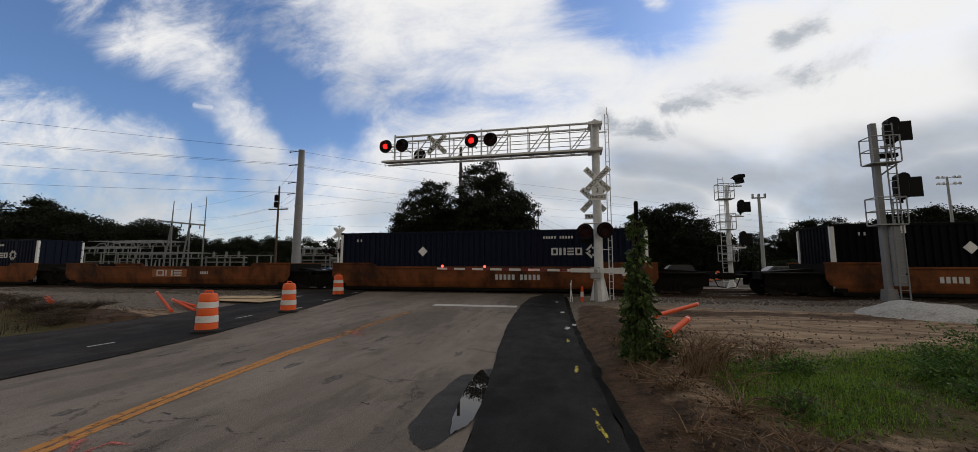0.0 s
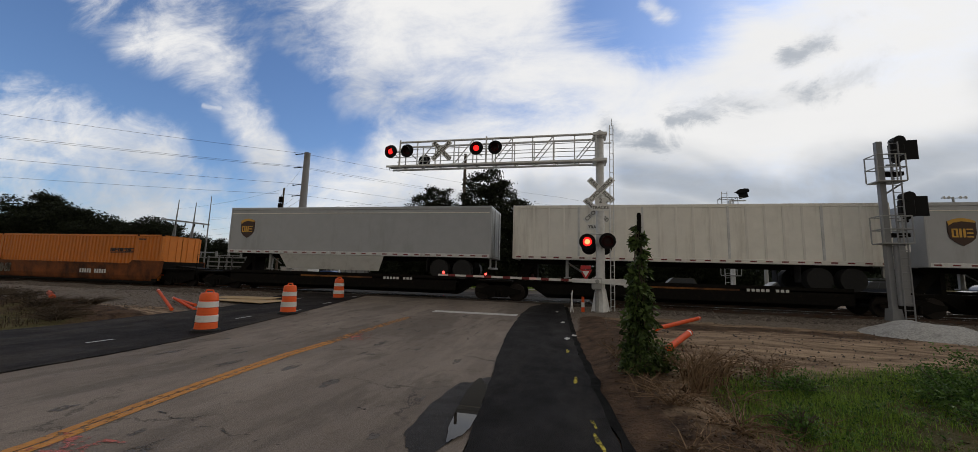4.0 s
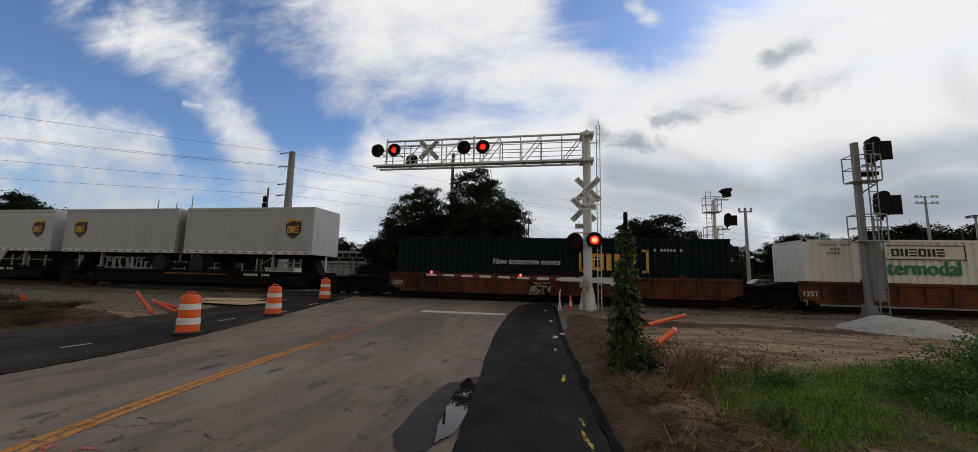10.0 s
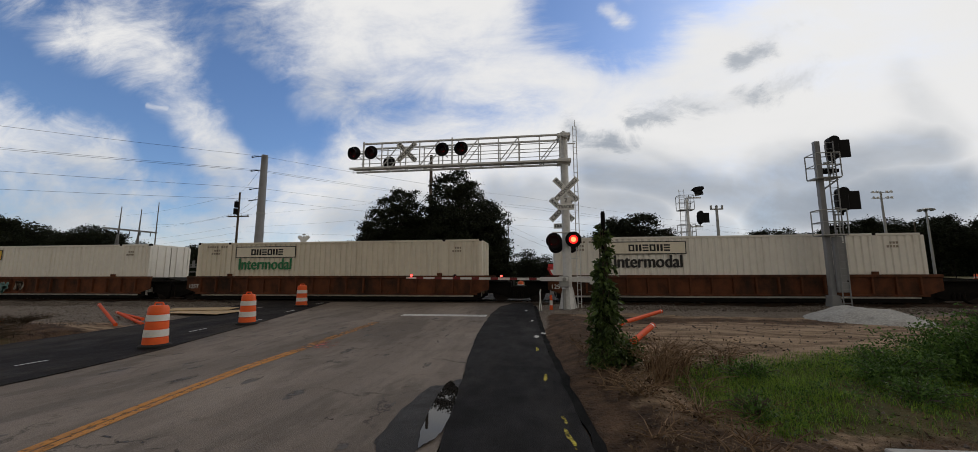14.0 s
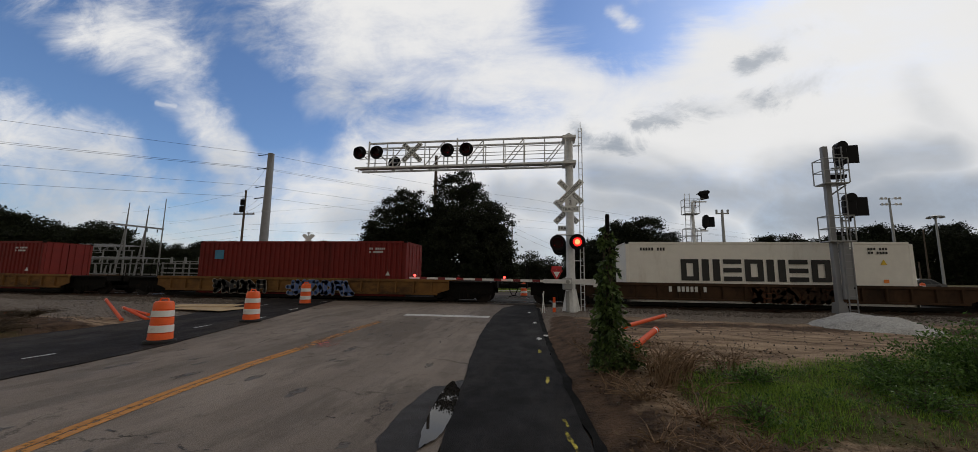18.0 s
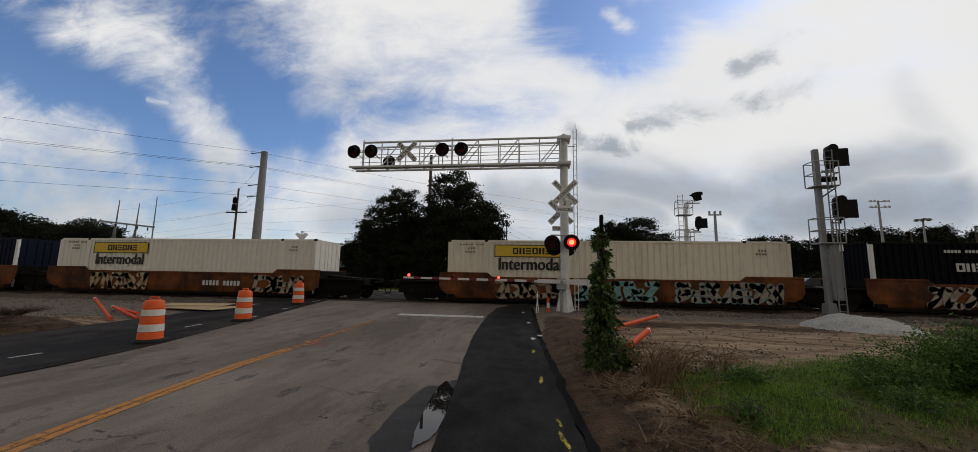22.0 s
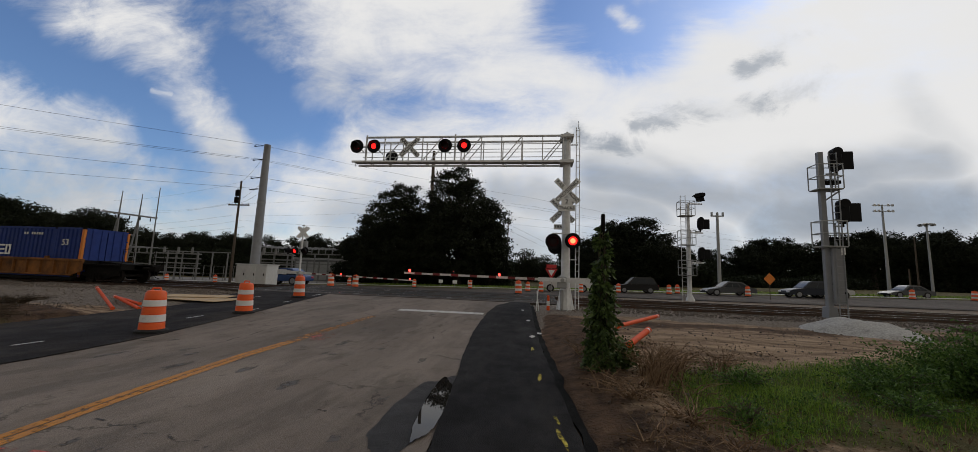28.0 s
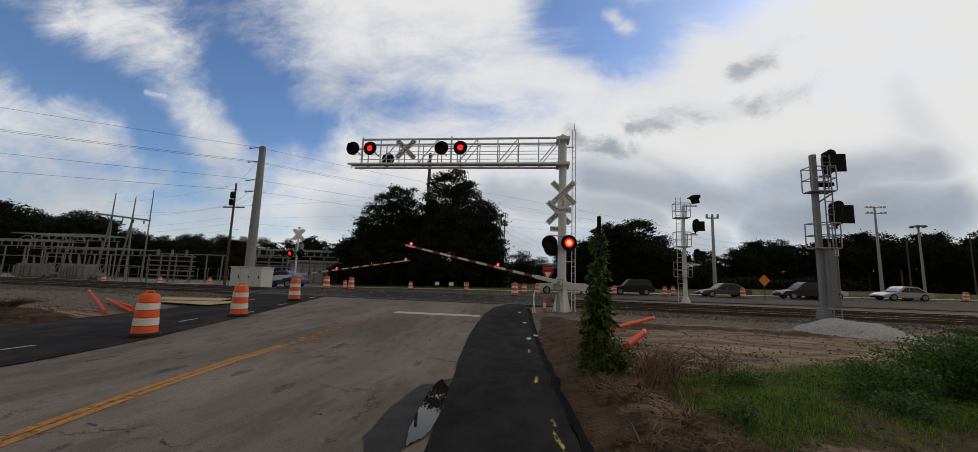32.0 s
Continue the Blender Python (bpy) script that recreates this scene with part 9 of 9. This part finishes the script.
# ---- substation ----
def substation():
    st = M["substeel"]
    g = lambda x, y=58: base_z(x, y)
    # dead-end tower: two A-frames, a beam and spikes
    t = thing("substation_tower", "galvanised steel dead-end tower with two A-frames", "substation tower")
    deep = lambda x: 60 + 0.72 * (x + 73.6)          # the portal stands askew to the road
    for x in (-75.3, -71.1):
        y = deep(x)
        x *= y / 60
        for k in (-1.9, 0.6):
            part("leg", Shape().cyl((x + k * 0.9, y, g(x, y) - 0.2), (x - 0.05 * k, y, 10.2), 0.16, 0.13, 8), st, t)
        for z in (2.5, 4.8, 7.0):
            f = (10.2 - z) / 10.5
            part("brace", Shape().cyl((x - 1.9 * 0.9 * f, y, z), (x + 0.6 * 0.9 * f, y, z), 0.07, 0.07, 6), st, t)
        part("spike", Shape().cyl((x, y, 10.2), (x + 0.1, y, 14.1), 0.12, 0.06, 8), st, t)
    ends = [(x * deep(x) / 60, deep(x), 10.0) for x in (-78.8, -67.4)]
    part("beam", Shape().cyl(ends[0], ends[1], 0.2, 0.2, 4), st, t)
    for k in (0.1, 0.3, 0.5, 0.7, 0.9):
        p = Vector(ends[0]).lerp(Vector(ends[1]), k)
        part("insulator", lambda: Shape().lathe([(0.05, 0), (0.12, 0.1), (0.05, 0.2), (0.12, 0.3), (0.05, 0.4), (0.12, 0.5), (0.05, 0.6)], 8), M["blackgear"], t, m=pose(p.x, p.y - 0.25, 9.2), key="in")
    pole_thing("lightning_mast", "slim galvanised lightning mast of the substation", "lightning mast", -67.6, 60, 14.9, 0.16, 0.06, st)
    # bus frames
    def bus_frame(x0, x1, y, zt, n, label, extra=True):
        t = thing("busbar_structure", label, "busbar structure", group="substation busbar structures")
        for i in range(n + 1):
            x = x0 + (x1 - x0) * i / n
            part("column", Shape().box(x - 0.08, x + 0.08, y - 0.08, y + 0.08, g(x, y) - 0.2, zt), st, t)
        part("beam", Shape().box(x0 - 0.4, x1 + 0.4, y - 0.1, y + 0.1, zt - 0.08, zt + 0.08), st, t)
        if extra:
            part("beam", Shape().box(x0, x1, y - 0.08, y + 0.08, zt - 1.75, zt - 1.6), st, t)
            for i in range(2 * n):
                x = x0 + (x1 - x0) * (i + 0.5) / (2 * n)
                part("insulator", lambda: Shape().lathe([(0.05, 0), (0.14, 0.12), (0.05, 0.24), (0.14, 0.36), (0.05, 0.48), (0.14, 0.6), (0.05, 0.8)], 8), M["substeel"], t, m=pose(x, y, zt + 0.1), key="bi")
                part("bus_bar", Shape().cyl((x, y - 3.5, zt + 0.95), (x, y + 3.5, zt + 0.95), 0.05, 0.05, 6), st, t)
        return t
    bus_frame(-110, -78, 56, 4.2, 8, "galvanised bus frame with insulators")
    bus_frame(-96, -77, 63, 5.8, 6, "taller galvanised bus frame with insulators")
    bus_frame(-80, -62, 55, 3.1, 6, "galvanised bus frame with insulators")
    bus_frame(-61, -50, 57, 3.6, 4, "galvanised bus frame with insulators", False)
    bus_frame(-48, -33, 62, 4.0, 6, "galvanised bus frame with insulators")
    # arches on the taller bay
    t = thing("bus_arch", "bent conductor pipes over the substation bay", "conductor pipes")
    for i in range(5):
        x = -94 + i * 3.6
        part("pipe", Shape().strip([(x, 60, 3.9), (x + 0.2, 60, 5.7), (x + 1.2, 60, 6.25), (x + 2.6, 60, 6.2), (x + 3.2, 60, 5.3)], 0.09, 6), st, t)
    # transformers
    for x in (-80.5, -72.0):
        t = thing("power_transformer", "grey oil-filled power transformer with bushings", "transformer", group="substation transformers")
        z = g(x)
        part("tank", Shape().box(x - 2.0, x + 2.0, 53, 55.2, z + 0.3, z + 2.5, 0.08), M["substeel"], t)
        for i in range(7):
            part("radiator", Shape().box(x - 1.9 + i * 0.56, x - 1.55 + i * 0.56, 52.5, 53.0, z + 0.5, z + 2.2, 0.03), M["substeel"], t)
        for k in (-1.5, 0, 1.5):
            part("bushing", Shape().cyl((x + k, 53.8, z + 2.5), (x + k * 1.35, 53.6, z + 3.9), 0.16, 0.08, 8), M["substeel"], t)
        part("plinth", Shape().box(x - 2.4, x + 2.4, 52.4, 55.6, z - 0.3, z + 0.3), M["concrete"], t)
    for i, x in enumerate((-76.8, -75.6, -68.2, -67.2)):
        t = thing("circuit_breaker", "grey circuit breaker with slanted insulators", "circuit breaker", group="circuit breakers")
        z = g(x, 53)
        part("tank", Shape().cyl((x, 52.4, z + 0.9), (x, 53.8, z + 0.9), 0.42, 0.42, 12), M["substeel"], t, smooth=True)
        for k in (-0.9, 0.9):
            part("bushing", Shape().cyl((x, 53.1, z + 1.2), (x + k, 53.1, z + 2.6), 0.13, 0.08, 8), M["substeel"], t)
        part("legs", Shape().box(x - 0.4, x - 0.3, 52.6, 53.6, z - 0.2, z + 0.6).box(x + 0.3, x + 0.4, 52.6, 53.6, z - 0.2, z + 0.6), st, t)
    # stacked capacitor racks
    for x0, x1 in ((-60.5, -53.0), (-43, -37)):
        t = thing("capacitor_rack", "pale steel capacitor rack with stacked shelves", "capacitor rack", group="capacitor racks")
        z = g((x0 + x1) / 2)
        for x in (x0, (x0 + x1) / 2, x1):
            part("upright", Shape().box(x - 0.1, x + 0.1, 54.4, 54.6, z - 0.2, z + 4.3), st, t)
        for k in range(5):
            part("shelf", Shape().box(x0, x1, 54.2, 55.2, z + 1.0 + k * 0.75, z + 1.17 + k * 0.75), M["substeel"], t)
        for k in range(3):
            part("bushing", Shape().cyl((x0 + (x1 - x0) * (k + 0.5) / 3, 54.7, z + 4.2), (x0 + (x1 - x0) * (k + 0.5) / 3, 54.7, z + 5.1), 0.2, 0.16, 8), M["substeel"], t)
    t = thing("control_house", "low grey control building with a flat roof", "control house")
    z = g(-36)
    part("wall", Shape().box(-43, -29, 64, 70, z - 0.3, z + 3.6), M["substeel"], t)
    part("roof", Shape().box(-43.4, -28.6, 63.6, 70.4, z + 3.6, z + 3.95, 0.04), M["greysteel"], t)
    for i in range(6):
        part("wall_panel", Shape().box(-42.7 + i * 2.3, -40.7 + i * 2.3, 63.95, 64.0, z + 0.2, z + 3.3), M["greysteel"], t)
    # wire fence round the yard
    f = thing("chain_link_fence", "galvanised chain-link fence with line posts", "fence", kind="structure")
    for i in range(58):
        x = -120 + i * 1.6
        part("post", lambda: Shape().cyl((0, 0, -0.2), (0, 0, 2.2), 0.04, 0.04, 6), st, f, m=pose(x, 50.6, base_z(x, 50.6)), key="fp")
    q = Shape()
    for a in range(57):
        x0, x1 = -120 + a * 1.6, -118.4 + a * 1.6
        for zz in (2.15, 1.1, 0.1):
            q.cyl((x0, 50.6, base_z(x0, 50.6) + zz), (x1, 50.6, base_z(x1, 50.6) + zz), 0.02, 0.02, 4)
    part("fence_wire", q, st, f)
    # pale gravel yard
    ribbon("ground_yard", lambda y: -125, lambda y: -29, 50.2, 72, 0.03, surf("pale_yard_gravel", (0.24, 0.23, 0.215), 0.95, 0, 0.3, 12, (0.15, 0.142, 0.132), 0.4, 0.8, bump=0.6, bscale=20), "pale gravel of the substation yard", 24, 2.0, category="gravel yard")


substation()


def motions():
    for ob, s in MOVING:
        walk(ob, [(t, pose(s - SPEED * t, TRACK_Y, RAIL_Z)) for t in TIMES])
    for arm, px, py, pz, toward, rows in ARMS:
        walk(arm, [(t, pose(px, py, pz, 0, -toward * a, 0)) for t, a in rows])
    # the silver car rolls up from the right and brakes behind the queue
    drive = [(0.0, 220.5), (10.0, 160.5), (20.0, 100.5), (28.0, 52.9), (29.2, 46.1), (29.6, 44.1), (30.0, 42.3), (30.4, 40.6), (30.8, 39.25), (31.0, 38.6), (31.2, 38.05), (31.4, 37.55), (31.6, 37.2), (31.8, 36.95), (32.0, 36.8)]
    walk(ARRIVING, [(t, pose(x, 44.3, base_z(x, 44.3) + 0.003, 0, -0.9 if x < 75 else 0, 0)) for t, x in drive])
    stops = [29.0 + 0.05 * k for k in range(61)]
    xs = np.interp(stops, [d[0] for d in drive], [d[1] for d in drive])
    for wheel in ARRIVING.children:
        if wheel.name.startswith("wheel"):
            at = wheel.matrix_basis.translation.copy()
            spin = [(t, pose(at.x, at.y, at.z, 0, math.degrees((x - xs[0]) / 0.34) % 360, 0)) for t, x in zip(stops, xs)]
            walk(wheel, [(0.0, spin[0][1])] + spin)
    # the lamps beat: each insert makes half a turn within four frames
    for lens, place, beat, spells in TURNERS:
        base = place if isinstance(place, Matrix) else pose(*place)
        face = pose(0, 0, 0, 90) if isinstance(place, Matrix) else Matrix()
        lit = [(0 if (k / FPS / FLASH + PHASE) % 1 < 0.545 else 1) == beat and not any(a <= k / FPS < b for a, b in spells) for k in range(int(32 * FPS) + 1)]
        turn, last = (0 if lit[0] else 180), 0.0
        rows = [(0.0, base @ pose(0, 0, 0, 0, 0, turn) @ face)]
        for k in range(1, len(lit)):
            if lit[k] == (turn % 360 == 0) or k / FPS - 1 / FPS <= last + 1e-4 or k / FPS + 2 / FPS > 31.99:
                continue
            rows += [(k / FPS + (i - 1) / FPS, base @ pose(0, 0, 0, 0, 0, turn + 60 * i) @ face) for i in range(4)]
            turn, last = (turn + 180) % 360, (k + 2) / FPS
        rows.append((32.0, base @ pose(0, 0, 0, 0, 0, turn) @ face))
        walk(lens, rows)


motions()
